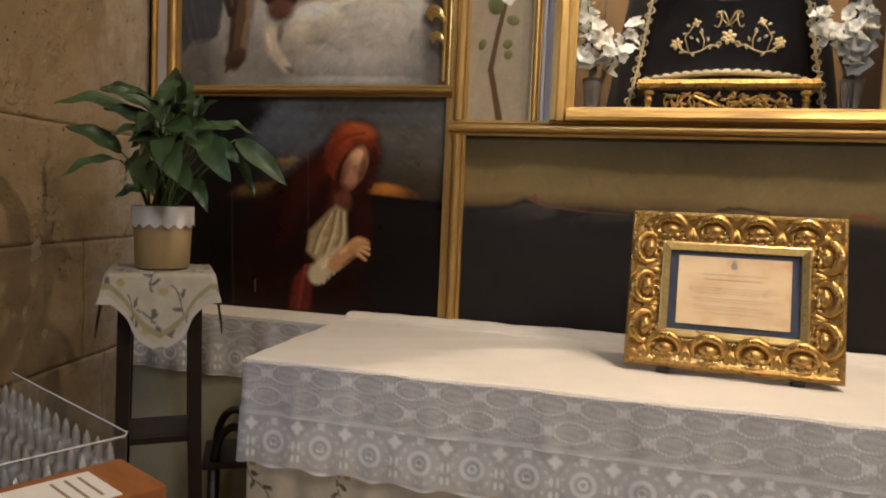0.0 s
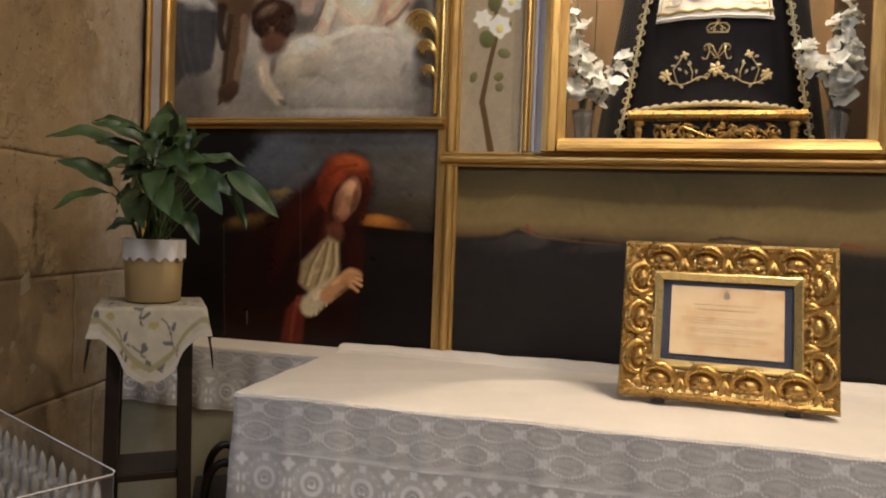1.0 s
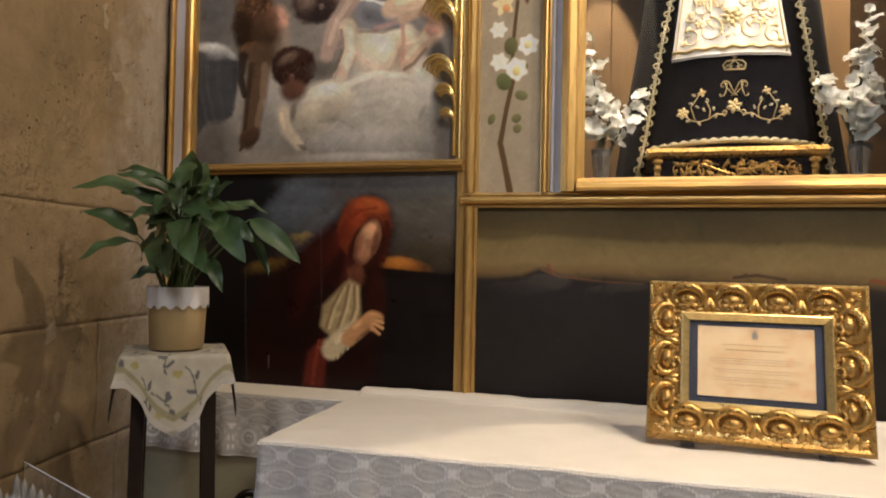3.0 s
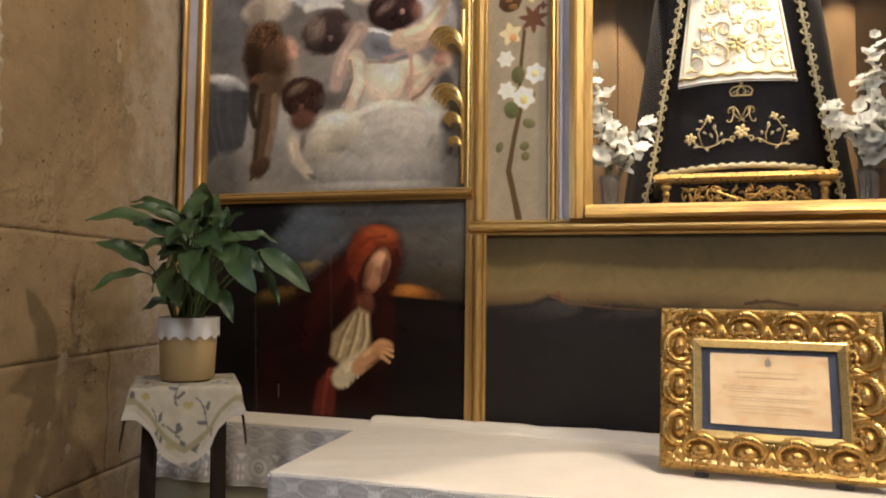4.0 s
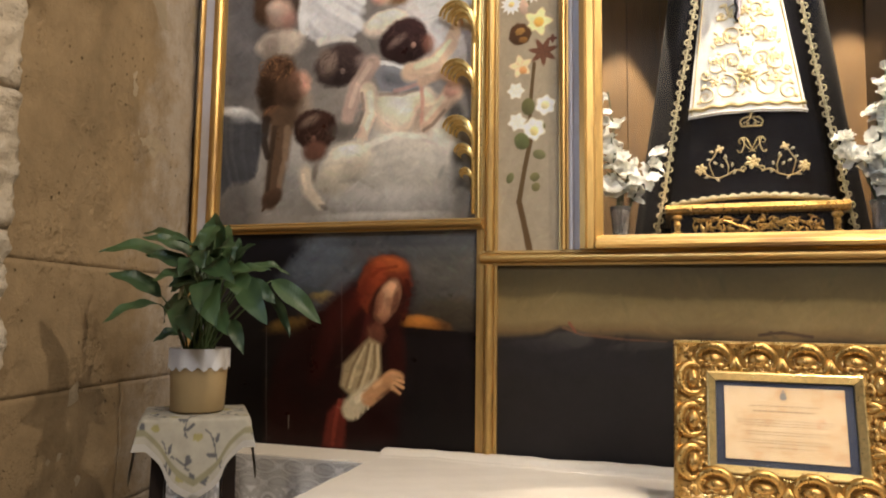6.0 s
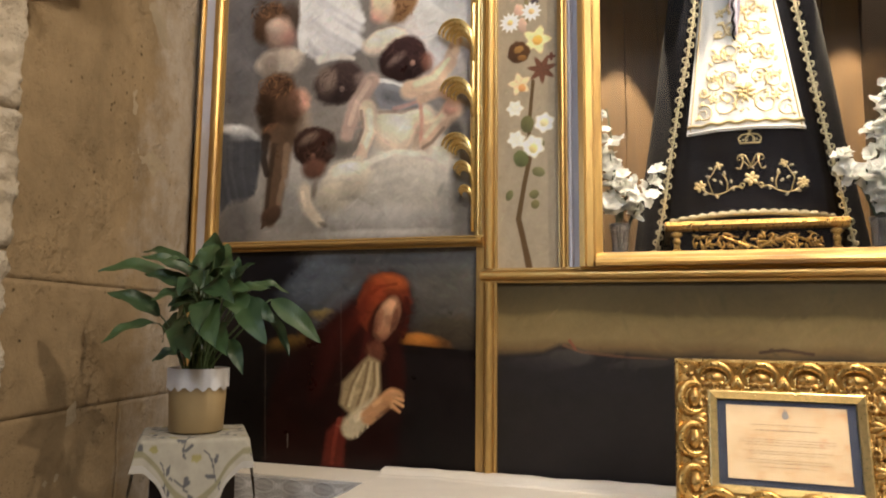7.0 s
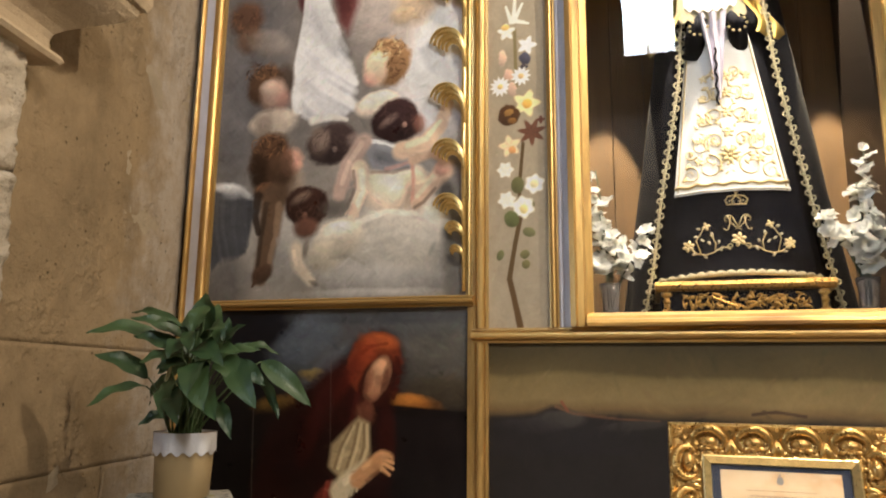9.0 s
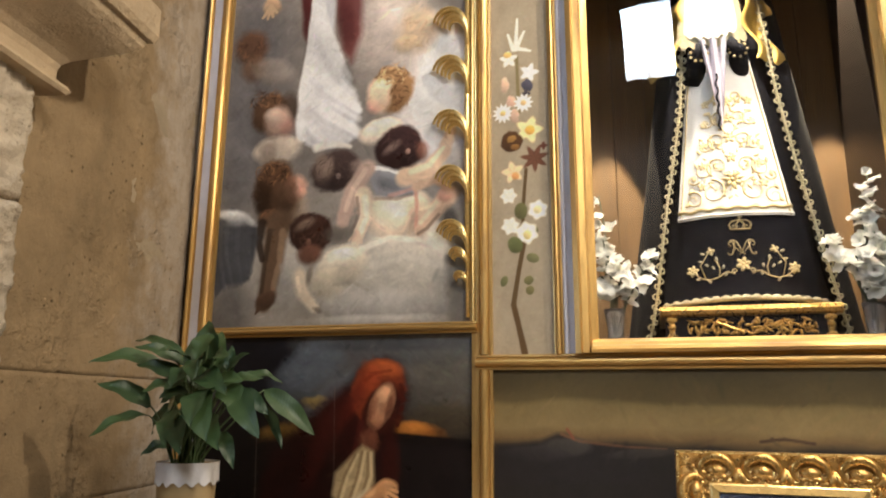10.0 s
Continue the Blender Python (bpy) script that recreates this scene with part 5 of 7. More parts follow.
altar_cloth = thing("altar_cloth", "white linen altar cloth edged with two tiers of lace", "cloth")
AX0, AX1, AY0, AZ = -0.42, 2.7, -0.790, 0.95
altar = part("altar_table", box(AX0 + 0.03, AX1, AY0 + 0.04, -0.03, 0, AZ - 0.012, 0.004), M["mortar"])
tagged(altar, "long stone altar table under its cloths", "altar")
nu, nv = 420, 130
gx, gv = np.meshgrid(np.linspace(0, 1, nu + 1), np.linspace(0, 1, nv + 1))
x = AX0 + gx * (AX1 - AX0)
y = AY0 + gv * (-0.022 - AY0)
z = AZ + 0.0012 * waves(x * 3 + y, (1, 7, 0), (0.7, 17, 1.2)) + 0.0010 * waves(y * 2 - x, (1, 13, 2), (0.5, 31, 0.4))
z += 0.022 * np.clip((y + 0.075) / 0.02, 0, 1) + 0.008 * np.exp(-((y + 0.095 + 0.01 * np.sin(x * 5)) / 0.010) ** 2) - 0.010 * np.exp(-((y + 0.078) / 0.006) ** 2)
edge = np.minimum(y - AY0, x - AX0)
z -= 0.012 * np.clip(1 - edge / 0.012, 0, 1) ** 2
part("top", grid_mesh("top", np.stack([x, y, z], -1), {}, M["cloth"]), M["cloth"], altar_cloth, "smooth white linen top")
s = np.linspace(0, 3.0, 601)
s, h = np.meshgrid(s, np.linspace(0, 1, 12))
px, py, nx, ny = round_corner(s, 0.52)
part("lining", grid_mesh("lining", np.stack([px - nx * 0.006, py - ny * 0.006, AZ - 0.006 - h * 0.245], -1), {}, M["underlay"]), M["underlay"], altar_cloth, "plain grey-beige lining")
valance("upper_lace", AZ - 0.004, 0.150, lace_upper, 0.001, altar_cloth, label="white lace band with rows of ovals")
valance("lower_lace", AZ - 0.140, 0.150, lace_lower, 0.010, altar_cloth, scallop=0.006, label="scalloped white lace band with round medallions")

# printed frontal below the lace
m = Nodes("printed_cotton", 0.9, 0, 0.2)
m.set("Base Color", m.mix(1.0, m.attribute("picture").outputs["Color"], m.ramp(m.noise(30, 3), (0.3, 0.88), (0.7, 1.08)), "MULTIPLY"))
M["print"] = m.bump(m.noise(500, 2), 0.2, 0.001).mat


def sprigs(s, h, ground, rnd, cell=0.17, leaf=(92, 88, 70), flower=(160, 140, 80)):
    """Scattered printed sprigs: curved stems with pairs of leaves and a small flower."""
    c = np.ones(s.shape + (3,)) * np.array(srgb(*ground))
    for k in range(int(s.max() / cell) + 1):
        for j in range(int(h.max() / cell) + 1):
            ox, oz, a = (k + rnd.uniform(0.2, 0.8)) * cell, (j + rnd.uniform(0.2, 0.8)) * cell, rnd.uniform(-0.6, 0.6)
            u, v = (s - ox) * math.cos(a) + (h - oz) * math.sin(a), (h - oz) * math.cos(a) - (s - ox) * math.sin(a)
            stem = (np.abs(u - 0.014 * np.sin(v * 38)) < 0.0022) & (np.abs(v) < 0.058)
            leaves = np.zeros(s.shape, bool)
            for lv, side in ((-0.03, 1), (-0.005, -1), (0.02, 1)):
                lu = u - side * 0.014 - 0.014 * math.sin(lv * 38)
                leaves |= ((lu * 0.8 + side * (v - lv) * 0.6) / 0.014) ** 2 + (((v - lv) * 0.8 - side * lu * 0.6) / 0.006) ** 2 < 1
            bud = (u - 0.014 * math.sin(0.058 * 38)) ** 2 + (v + 0.062) ** 2 < 0.011 ** 2
            for mask, colour in ((stem, leaf), (leaves, leaf), (bud, flower)):
                c[mask] = srgb(*colour)
    return c


s, h = np.meshgrid(np.linspace(0, 3.0, 620), np.linspace(0, 0.78, 150))
px, py, nx, ny = round_corner(s, 0.52)
push = -0.012 + (0.3 + h) * waves(s, (0.007, 44, 0), (0.005, 71, 1), (0.004, 23, 2))
p = np.stack([px + nx * push, py + ny * push, 0.80 - h], -1)
frontal = part("altar_frontal", grid_mesh("altar_frontal", p, {"picture": sprigs(s, h, (196, 186, 164), random.Random(9))}, M["print"]), M["print"])
tagged(frontal, "gathered beige cotton frontal printed with leaf sprigs", "cloth")

# low shelf along the wall, beside the table
M["plaster"] = plain("painted_plaster", (0.40, 0.38, 0.28), 0.85, 0, 0.18, 5, 0.3)
shelf = thing("altar_shelf", "low wall shelf under the paintings with a lace-edged runner", "shelf")
part("base", box(-1.33, AX0 + 0.03, -0.165, -0.004, 0, 0.925, 0.004), M["plaster"], shelf, "pale greenish painted plaster base")
xs, hs = np.meshgrid(np.linspace(-1.31, AX0 + 0.02, 260), np.linspace(0, 1, 70))
hh = hs * 0.225
runner = part("runner", box(-1.31, AX0 + 0.02, -0.192, -0.004, 0.930, 0.948, 0.004), M["cloth"], shelf, "white linen runner")
q = np.stack([xs, -0.197 - 0.02 * hh + hh * waves(xs, (0.05, 31, 0), (0.04, 52, 1)), 0.944 - hh], -1)
part("runner_lace", grid_mesh("runner_lace", q, {"thread": np.where(hh < 0.11, lace_upper(xs + 5, hh), lace_lower(xs + 5, hh - 0.075))}, M["lace"]), M["lace"], shelf, "scalloped lace edge")
part("runner_lining", grid_mesh("runner_lining", q[::6, ::8] + np.array([0, 0.008, 0.004]), {}, M["underlay"]), M["underlay"], shelf)


# ---- the framed certificate ----
def mitred(w, h, outline):
    """The four sides of a frame of that size, as bmeshes: an outline of inset and height off the wall, mitred at the corners."""
    sides = []
    for k in range(4):
        o = bmesh.new()
        rows = []
        for inset, d in outline:
            a, b = w / 2 - inset, h / 2 - inset
            ends = [((-a, b), (a, b)), ((a, b), (a, -b)), ((a, -b), (-a, -b)), ((-a, -b), (-a, b))][k]
            rows.append([o.verts.new((u, -d, v)) for u, v in ends])
        for r, q in zip(rows, rows[1:]):
            o.faces.new((r[0], r[1], q[1], q[0]))
        bmesh.ops.recalc_face_normals(o, faces=o.faces[:])
        sides.append(o)
    return sides


def shell_ornament():
    """A carved bead held in a C-scroll, with a small fan and two curls; it lies along x, its back to z."""
    o = ball(0, -0.010, 0.000, 0.027, 0.016, 0.0165, None, 18, 12)
    arc = [(0.041 * math.cos(a), -0.010 - 0.006 * math.sin(a), 0.004 + 0.032 * math.sin(a)) for a in (math.radians(-50 + 280 * k / 20) for k in range(21))]
    tube(arc, [0.005 + 0.0085 * math.sin(math.pi * k / 20) for k in range(21)], 12, o)
    for s in (-1, 1):
        curl = [(s * (0.012 + 0.012 * math.cos(a)), -0.012, -0.024 + 0.010 * math.sin(a)) for a in (math.radians(20 + 300 * k / 12) for k in range(13))]
        tube(curl, [0.0075 - 0.0004 * k for k in range(13)], 8, o)
        ball(s * 0.052, -0.006, -0.012, 0.011, 0.010, 0.024, o, 10, 8, (0, s * 0.35, 0))
    ball(0, -0.006, -0.036, 0.016, 0.010, 0.012, o, 12, 8)
    return o


W, H = 0.556, 0.442
certificate = thing("framed_certificate", "certificate in a heavy carved gilded frame, leaning back on the altar", "picture frame", pose(0.873, -0.472, 0.962, -14.5, 0, -3.5) @ Matrix.Translation((0, 0, H / 2)))
outline = [(0.0, 0.0), (0.0, 0.026), (0.003, 0.034), (0.010, 0.034), (0.020, 0.026), (0.045, 0.021), (0.066, 0.022), (0.078, 0.024), (0.086, 0.022)]
for o in mitred(W, H, outline):
    part("rail", o, M["gold_carved"], certificate, "carved gilded rail")
for o in mitred(W, H, [(0.086, 0.022), (0.088, 0.034), (0.092, 0.036), (0.108, 0.022), (0.110, 0.012)]):
    part("slip", o, M["gold_pale"], certificate, "pale gilded inner slip")
shape = mesh_of("ornament", shell_ornament(), M["gold_carved"], smooth=True)
for k in range(4):
    u = (k - 1.5) * 0.1155
    part("ornament", shape, None, certificate, m=pose(u, -0.016, H / 2 - 0.053))
    part("ornament", shape, None, certificate, m=pose(u, -0.016, -H / 2 + 0.054))
for k in range(3):
    v = (k - 1) * 0.112
    part("ornament", shape, None, certificate, m=pose(-W / 2 + 0.052, -0.016, v, 0, -90, 0))
    part("ornament", shape, None, certificate, m=pose(W / 2 - 0.052, -0.016, v, 0, 90, 0))
leaf_corner = bmesh.new()
for k in range(-2, 3):
    ball(0.016 * math.sin(k * 0.5), -0.008, 0.016 * math.cos(k * 0.5), 0.007, 0.010, 0.026, leaf_corner, 8, 6, (0, k * 0.5, 0))
ball(0, -0.010, -0.014, 0.013, 0.012, 0.015, leaf_corner, 10, 8)
shape = mesh_of("corner_leaf", leaf_corner, M["gold_carved"], smooth=True)
for sx in (-1, 1):
    for sz in (-1, 1):
        part("corner_leaf", shape, None, certificate, m=pose(sx * (W / 2 - 0.036), -0.016, sz * (H / 2 - 0.036), 0, math.degrees(math.atan2(sx, sz)), 0) @ Matrix.Scale(0.75, 4))
part("back_panel", box(-W / 2 + 0.01, W / 2 - 0.01, -0.008, 0.012, -H / 2 + 0.01, H / 2 - 0.01, 0.002), M["dark_wood"], certificate)
M["navy"] = plain("navy_card", (0.014, 0.020, 0.042), 0.7, 0, 0.12, 40, 0.2, 0.001)
mw, mh = W - 0.218, H - 0.218
part("mount", box(-mw / 2, mw / 2, -0.012, -0.009, -mh / 2, mh / 2), M["navy"], certificate, "dark navy card mount")
n = Nodes("mottled_parchment", 0.7)
cloud = n.noise(17, 5, 0.65)
n.set("Base Color", n.ramp(cloud, (0.30, (0.52, 0.28, 0.13)), (0.46, (0.58, 0.41, 0.23)), (0.62, (0.62, 0.46, 0.28)), (0.76, (0.54, 0.25, 0.12))))
paper = part("paper", box(-0.146, 0.146, -0.0155, -0.0125, -0.094, 0.098), n.mat, certificate, "cream and orange mottled parchment certificate")
ink = plain("brown_ink", (0.30, 0.21, 0.13), 0.8, 0, 0.2)
rnd = random.Random(2)
for z, w, t in ((0.048, 0.085, 0.0022), (0.034, 0.075, 0.0034), (0.010, 0.115, 0.0018), (0.003, 0.115, 0.0018), (-0.004, 0.10, 0.0018), (-0.020, 0.105, 0.0018), (-0.027, 0.09, 0.0018), (-0.042, 0.10, 0.0018), (-0.049, 0.105, 0.0018), (-0.060, 0.07, 0.0018)):
    o = bmesh.new()
    u = -w
    while u < w:
        d = rnd.uniform(0.006, 0.018)
        box(u, min(u + d, w), -0.0162, -0.0156, z - t / 2, z + t / 2, 0, o)
        u += d + 0.003
    part("text_line", o, ink, paper, "line of small print")
o = lathe([(0.0005, 0), (0.009, 0.0001), (0.009, 0.0006), (0.0005, 0.0007)], 14, None, pose(0, -0.0156, 0.073, 90))
box(-0.006, 0.006, -0.0164, -0.0156, 0.081, 0.085, 0, o)
ball(0, -0.016, 0.089, 0.003, 0.0006, 0.003, o, 8, 6)
part("emblem", o, plain("grey_ink", (0.22, 0.20, 0.18), 0.8), paper, "small grey printed emblem")
pane = part("glass_pane", box(-mw / 2, mw / 2, -0.021, -0.019, -mh / 2, mh / 2), g.mat, certificate, "clear glass pane")
pane.visible_shadow = False
for u in (-0.17, 0.17):
    part("easel_foot", box(u - 0.018, u + 0.018, -0.024, 0.10, -H / 2 - 0.013, -H / 2 - 0.002, 0.003), M["dark_wood"], certificate, "small black easel foot")
part("strut", tube([(0, 0.012, 0.20), (0, 0.075, -0.02), (0, 0.14, -H / 2 - 0.03)], 0.006, 8), M["dark_wood"], certificate, "thin black back strut")


# ---- plant stand ----
SX, SY, SZ = -0.745, -0.70, 1.165
stand = thing("plant_stand", "tall dark-stained plant stand with curled brackets and a low shelf", "plant stand", pose(SX, SY, 0, 0, 0, 36))
half = 0.096
for sx in (-1, 1):
    for sy in (-1, 1):
        o = bmesh.new()
        tube([(sx * (half - 0.004), sy * (half - 0.004), SZ - 0.02), (sx * (half + 0.002), sy * (half + 0.002), 0.7), (sx * (half + 0.012), sy * (half + 0.012), 0.35), (sx * (half + 0.02), sy * (half + 0.02), 0.0)], [0.026, 0.025, 0.023, 0.021], 4, o)
        part("leg", o, M["dark_wood"], stand)
part("tabletop", box(-0.128, 0.128, -0.128, 0.128, SZ - 0.022, SZ - 0.004, 0.006), M["dark_wood"], stand)
part("shelf", box(-half, half, -half, half, 0.665, 0.690, 0.005), M["dark_wood"], stand)
part("shelf", box(-half - 0.01, half + 0.01, -half - 0.01, half + 0.01, 0.26, 0.285, 0.005), M["dark_wood"], stand)
for k in range(4):
    for sgn in (-1, 1):
        o = bmesh.new()
        pts = [(sgn * (half - 0.022), 0, SZ - 0.09)]
        for a in range(15):
            t = a / 14
            r = 0.037 - 0.015 * t
            ang = math.radians(100 - 330 * t)
            pts.append((sgn * (half - 0.054 + r * math.cos(ang)), 0, SZ - 0.150 + 1.25 * r * math.sin(ang)))
        tube(pts, 0.0075, 6, o)
        o.transform(Matrix.Rotation(k * math.pi / 2, 4, "Z") @ Matrix.Translation((0, -half, 0)))
        part("scroll_bracket", o, M["dark_wood"], stand, smooth=True)

# a lower stand of the same make stands behind it
low = thing("low_stand", "low dark bentwood stand with arched arms beside the plant stand", "stand", pose(-0.575, -0.55, 0.02, 0, 0, 30))
for sx, sy in ((-0.07, -0.09), (0.09, -0.09), (-0.07, 0.09), (0.09, 0.09)):
    part("leg", tube([(sx, sy, 0.0), (sx * 0.95, sy, 0.3), (sx * 0.9, sy, 0.56)], [0.014, 0.015, 0.016], 8), M["dark_wood"], low, smooth=True)
part("seat", box(-0.095, 0.105, -0.11, 0.11, 0.545, 0.568, 0.008), M["dark_wood"], low)
for sy in (-0.09, 0.09):
    arch = [(-0.06 + 0.055 * (1 - math.cos(a)), sy, 0.565 + 0.105 * math.sin(a)) for a in (math.pi * k / 14 for k in range(15))]
    part("arm", tube(arch, 0.013, 8), M["dark_wood"], low, smooth=True)

# cloth laid cornerwise over the stand
HALF = 0.252
mc = M["print"]
nn = 120
u, v = np.meshgrid(np.linspace(-HALF, HALF, nn + 1), np.linspace(-HALF, HALF, nn + 1))
rx, ry = (u - v) / math.sqrt(2), (u + v) / math.sqrt(2)
R = 0.133
over_x, over_y = np.clip(np.abs(rx) - R, 0, None), np.clip(np.abs(ry) - R, 0, None)
cx, cy = np.clip(rx, -R, R), np.clip(ry, -R, R)
over = over_x + over_y
fold = 0.25 * over
px = cx + np.sign(rx) * np.minimum(over_x, 0.012 + fold * (over_x > 0) * 0.6)
py = cy + np.sign(ry) * np.minimum(over_y, 0.012 + fold * (over_y > 0) * 0.6)
drop = np.clip(over - 0.008, 0, None)
pz = SZ - drop + 0.0015 * np.sin(u * 60) * np.sin(v * 55)
px = px + np.where(over_y > 0, 0.010 * np.sin(rx * 40) * over_y / 0.1, 0)
py = py + np.where(over_x > 0, 0.020 * np.sin(ry * 42 + 1) * over_x / 0.1, 0)
col = sprigs(u + HALF, v + HALF, (164, 158, 144), random.Random(12), 0.10, (92, 92, 94), (150, 142, 96))
border = np.maximum(np.abs(u), np.abs(v))
col[(border > HALF - 0.040) & (border < HALF - 0.026)] = srgb(136, 131, 106)
col[border > HALF - 0.010] = srgb(178, 172, 156)
ca, sa = math.cos(radians(36)), math.sin(radians(36))
p = np.stack([SX + px * ca - py * sa, SY + px * sa + py * ca, pz], -1)
runner_cloth = tagged(part("table_runner", grid_mesh("table_runner", p, {"picture": col}, mc), mc), "cream embroidered cloth with leaf sprigs draped over the stand", "cloth")
for strip in (p[:4], p[-4:], p[:, :4], p[:, -4:]):
    part("hem", grid_mesh("hem", strip + np.array([0, 0, 0.0016]), {}, M["underlay"]), M["cloth"], runner_cloth, "stitched pale hem")

# ---- potted plant ----
PX, PY, PZ = -0.742, -0.70, SZ + 0.004
plant = thing("potted_plant", "leafy green peace lily in a tan pot with a white collar", "plant", pose(PX, PY, PZ))
M["pot"] = plain("tan_plastic", (0.36, 0.26, 0.13), 0.5, 0, 0.08, 8, 0.1)
M["collar"] = plain("white_crepe", (0.62, 0.61, 0.62), 0.7, 0, 0.08, 14, 0.4)
part("pot", lathe([(0.070, 0.0), (0.076, 0.004), (0.080, 0.10), (0.083, 0.165), (0.086, 0.172), (0.082, 0.176), (0.076, 0.165), (0.074, 0.15)], 40), M["pot"], plant, "tan plastic pot", smooth=True)
o = sheet(96, 8, lambda u, v: ((0.0875 + 0.003 * math.sin(u * 60) * (1 - v)) * math.cos(2 * math.pi * u), (0.0875 + 0.003 * math.sin(u * 60) * (1 - v)) * math.sin(2 * math.pi * u), 0.182 - (1 - v) * (0.058 + 0.006 * math.cos(2 * math.pi * u * 16))))
part("collar", o, M["collar"], plant, "scalloped white paper collar", smooth=True)
part("soil", lathe([(0.001, 0.150), (0.077, 0.150), (0.077, 0.156), (0.001, 0.160)], 24), M["dark_wood"], plant)
n = Nodes("leaf_green", 0.46, 0, 0.5)
info = n.tree.nodes.new("ShaderNodeObjectInfo")
base = n.ramp(info.outputs["Random"], (0.0, (0.016, 0.042, 0.016)), (1.0, (0.045, 0.085, 0.030)))
n.set("Base Color", n.mix(n.ramp(n.noise(30, 4), (0.3, 0.0), (0.75, 0.5)), base, (0.06, 0.10, 0.035)))
n.set("Subsurface Weight", 0.0)
vein = n.node("ShaderNodeTexWave", Vector=n.coord((1, 1, 1)), Scale=34.0, Distortion=1.0)
M["leaf"] = n.bump(vein.outputs["Fac"], 0.10, 0.002).mat
M["stem"] = plain("stem_green", (0.06, 0.10, 0.035), 0.5, 0, 0.2, 30)
leaf_rng = random.Random(21)


def leaf(tip, foot, wide):
    """A pointed leaf from its foot to its tip, arched and folded along its rib, on a stalk from the pot."""
    tip, foot = Vector(tip), Vector(foot)
    d = tip - foot
    length = d.length
    d.normalize()
    side = d.cross(Vector((0.25 * leaf_rng.uniform(-1, 1), -0.75, 0.66)))
    if side.length < 0.2:
        side = d.cross(Vector((1, 0, 0)))
    side.normalize()
    up = side.cross(d).normalized()
    if up.z < 0:
        up = -up
    sag, fold, curl = leaf_rng.uniform(0.10, 0.20) * length, leaf_rng.uniform(0.15, 0.35), leaf_rng.uniform(-0.25, 0.25)

    def place(u, v):
        w = 1.22 * wide * (math.sin(math.pi * min(1, u ** 0.8)) ** 0.75) * (1 - 0.25 * u) if 0 < u < 1 else 0.0005
        k = 2 * v - 1
        p = foot + d * (u * length) + up * (sag * math.sin(math.pi * u * 0.95)) + side * (w * k)
        p += up * (fold * w * abs(k) + 0.004 * math.sin(u * 14 + curl * 9) * k * k)
        p += side * (curl * 0.3 * length * u * u * 0.3)
        return p - Vector((PX, PY, PZ))

    o = sheet(14, 6, place)
    bmesh.ops.remove_doubles(o, verts=o.verts[:], dist=0.0004)
    blade = part("leaf", o, M["leaf"], plant, smooth=True)
    start = Vector((leaf_rng.uniform(-0.035, 0.035), leaf_rng.uniform(-0.035, 0.035), 0.15))
    end = foot - Vector((PX, PY, PZ))
    mid = (start + end) / 2 + Vector((0, 0, 0.05))
    pts = [start.lerp(mid, t).lerp(mid.lerp(end, t), t) for t in (k / 7 for k in range(8))]
    part("stalk", tube(pts, [0.0035 - 0.0002 * k for k in range(8)], 6), M["stem"], blade, smooth=True)


leaf((-0.992, -0.85, 1.621), (-0.829, -0.72, 1.61), 0.031)
leaf((-1.002, -0.8, 1.567), (-0.886, -0.7, 1.503), 0.029)
leaf((-0.92, -0.9, 1.421), (-0.86, -0.74, 1.479), 0.024)
leaf((-0.842, -0.78, 1.366), (-0.787, -0.72, 1.4), 0.017)
leaf((-0.398, -0.6, 1.423), (-0.545, -0.64, 1.554), 0.029)
leaf((-0.537, -0.55, 1.57), (-0.63, -0.64, 1.591), 0.017)
leaf((-0.448, -0.82, 1.422), (-0.577, -0.74, 1.552), 0.034)
leaf((-0.552, -0.76, 1.337), (-0.627, -0.72, 1.434), 0.020)
leaf((-0.734, -0.66, 1.76), (-0.694, -0.68, 1.636), 0.037)
leaf((-1.028, -0.62, 1.704), (-0.82, -0.66, 1.669), 0.014)
leaf((-0.553, -0.72, 1.656), (-0.638, -0.7, 1.585), 0.026)
leaf((-0.56, -0.88, 1.412), (-0.683, -0.76, 1.536), 0.043)
leaf((-0.65, -0.86, 1.379), (-0.741, -0.76, 1.476), 0.029)
leaf((-0.712, -0.84, 1.392), (-0.78, -0.74, 1.496), 0.026)
leaf((-0.56, -0.8, 1.535), (-0.709, -0.73, 1.587), 0.034)
leaf((-0.812, -0.62, 1.71), (-0.742, -0.67, 1.553), 0.034)
leaf((-0.777, -0.7, 1.627), (-0.83, -0.69, 1.503), 0.026)
leaf((-0.649, -0.66, 1.683), (-0.637, -0.68, 1.602), 0.017)
leaf((-0.487, -0.62, 1.386), (-0.548, -0.65, 1.521), 0.015)
leaf((-0.597, -0.9, 1.448), (-0.635, -0.77, 1.551), 0.039)
leaf((-0.507, -0.78, 1.475), (-0.632, -0.72, 1.552), 0.034)
leaf((-0.904, -0.66, 1.42), (-0.808, -0.69, 1.512), 0.022)
leaf((-0.739, -0.58, 1.73), (-0.694, -0.66, 1.595), 0.029)
leaf((-0.71, -0.74, 1.632), (-0.703, -0.7, 1.718), 0.029)
leaf((-0.504, -0.68, 1.482), (-0.592, -0.68, 1.553), 0.022)
leaf((-0.792, -0.78, 1.511), (-0.764, -0.72, 1.552), 0.022)
leaf((-0.521, -0.88, 1.392), (-0.641, -0.76, 1.474), 0.029)
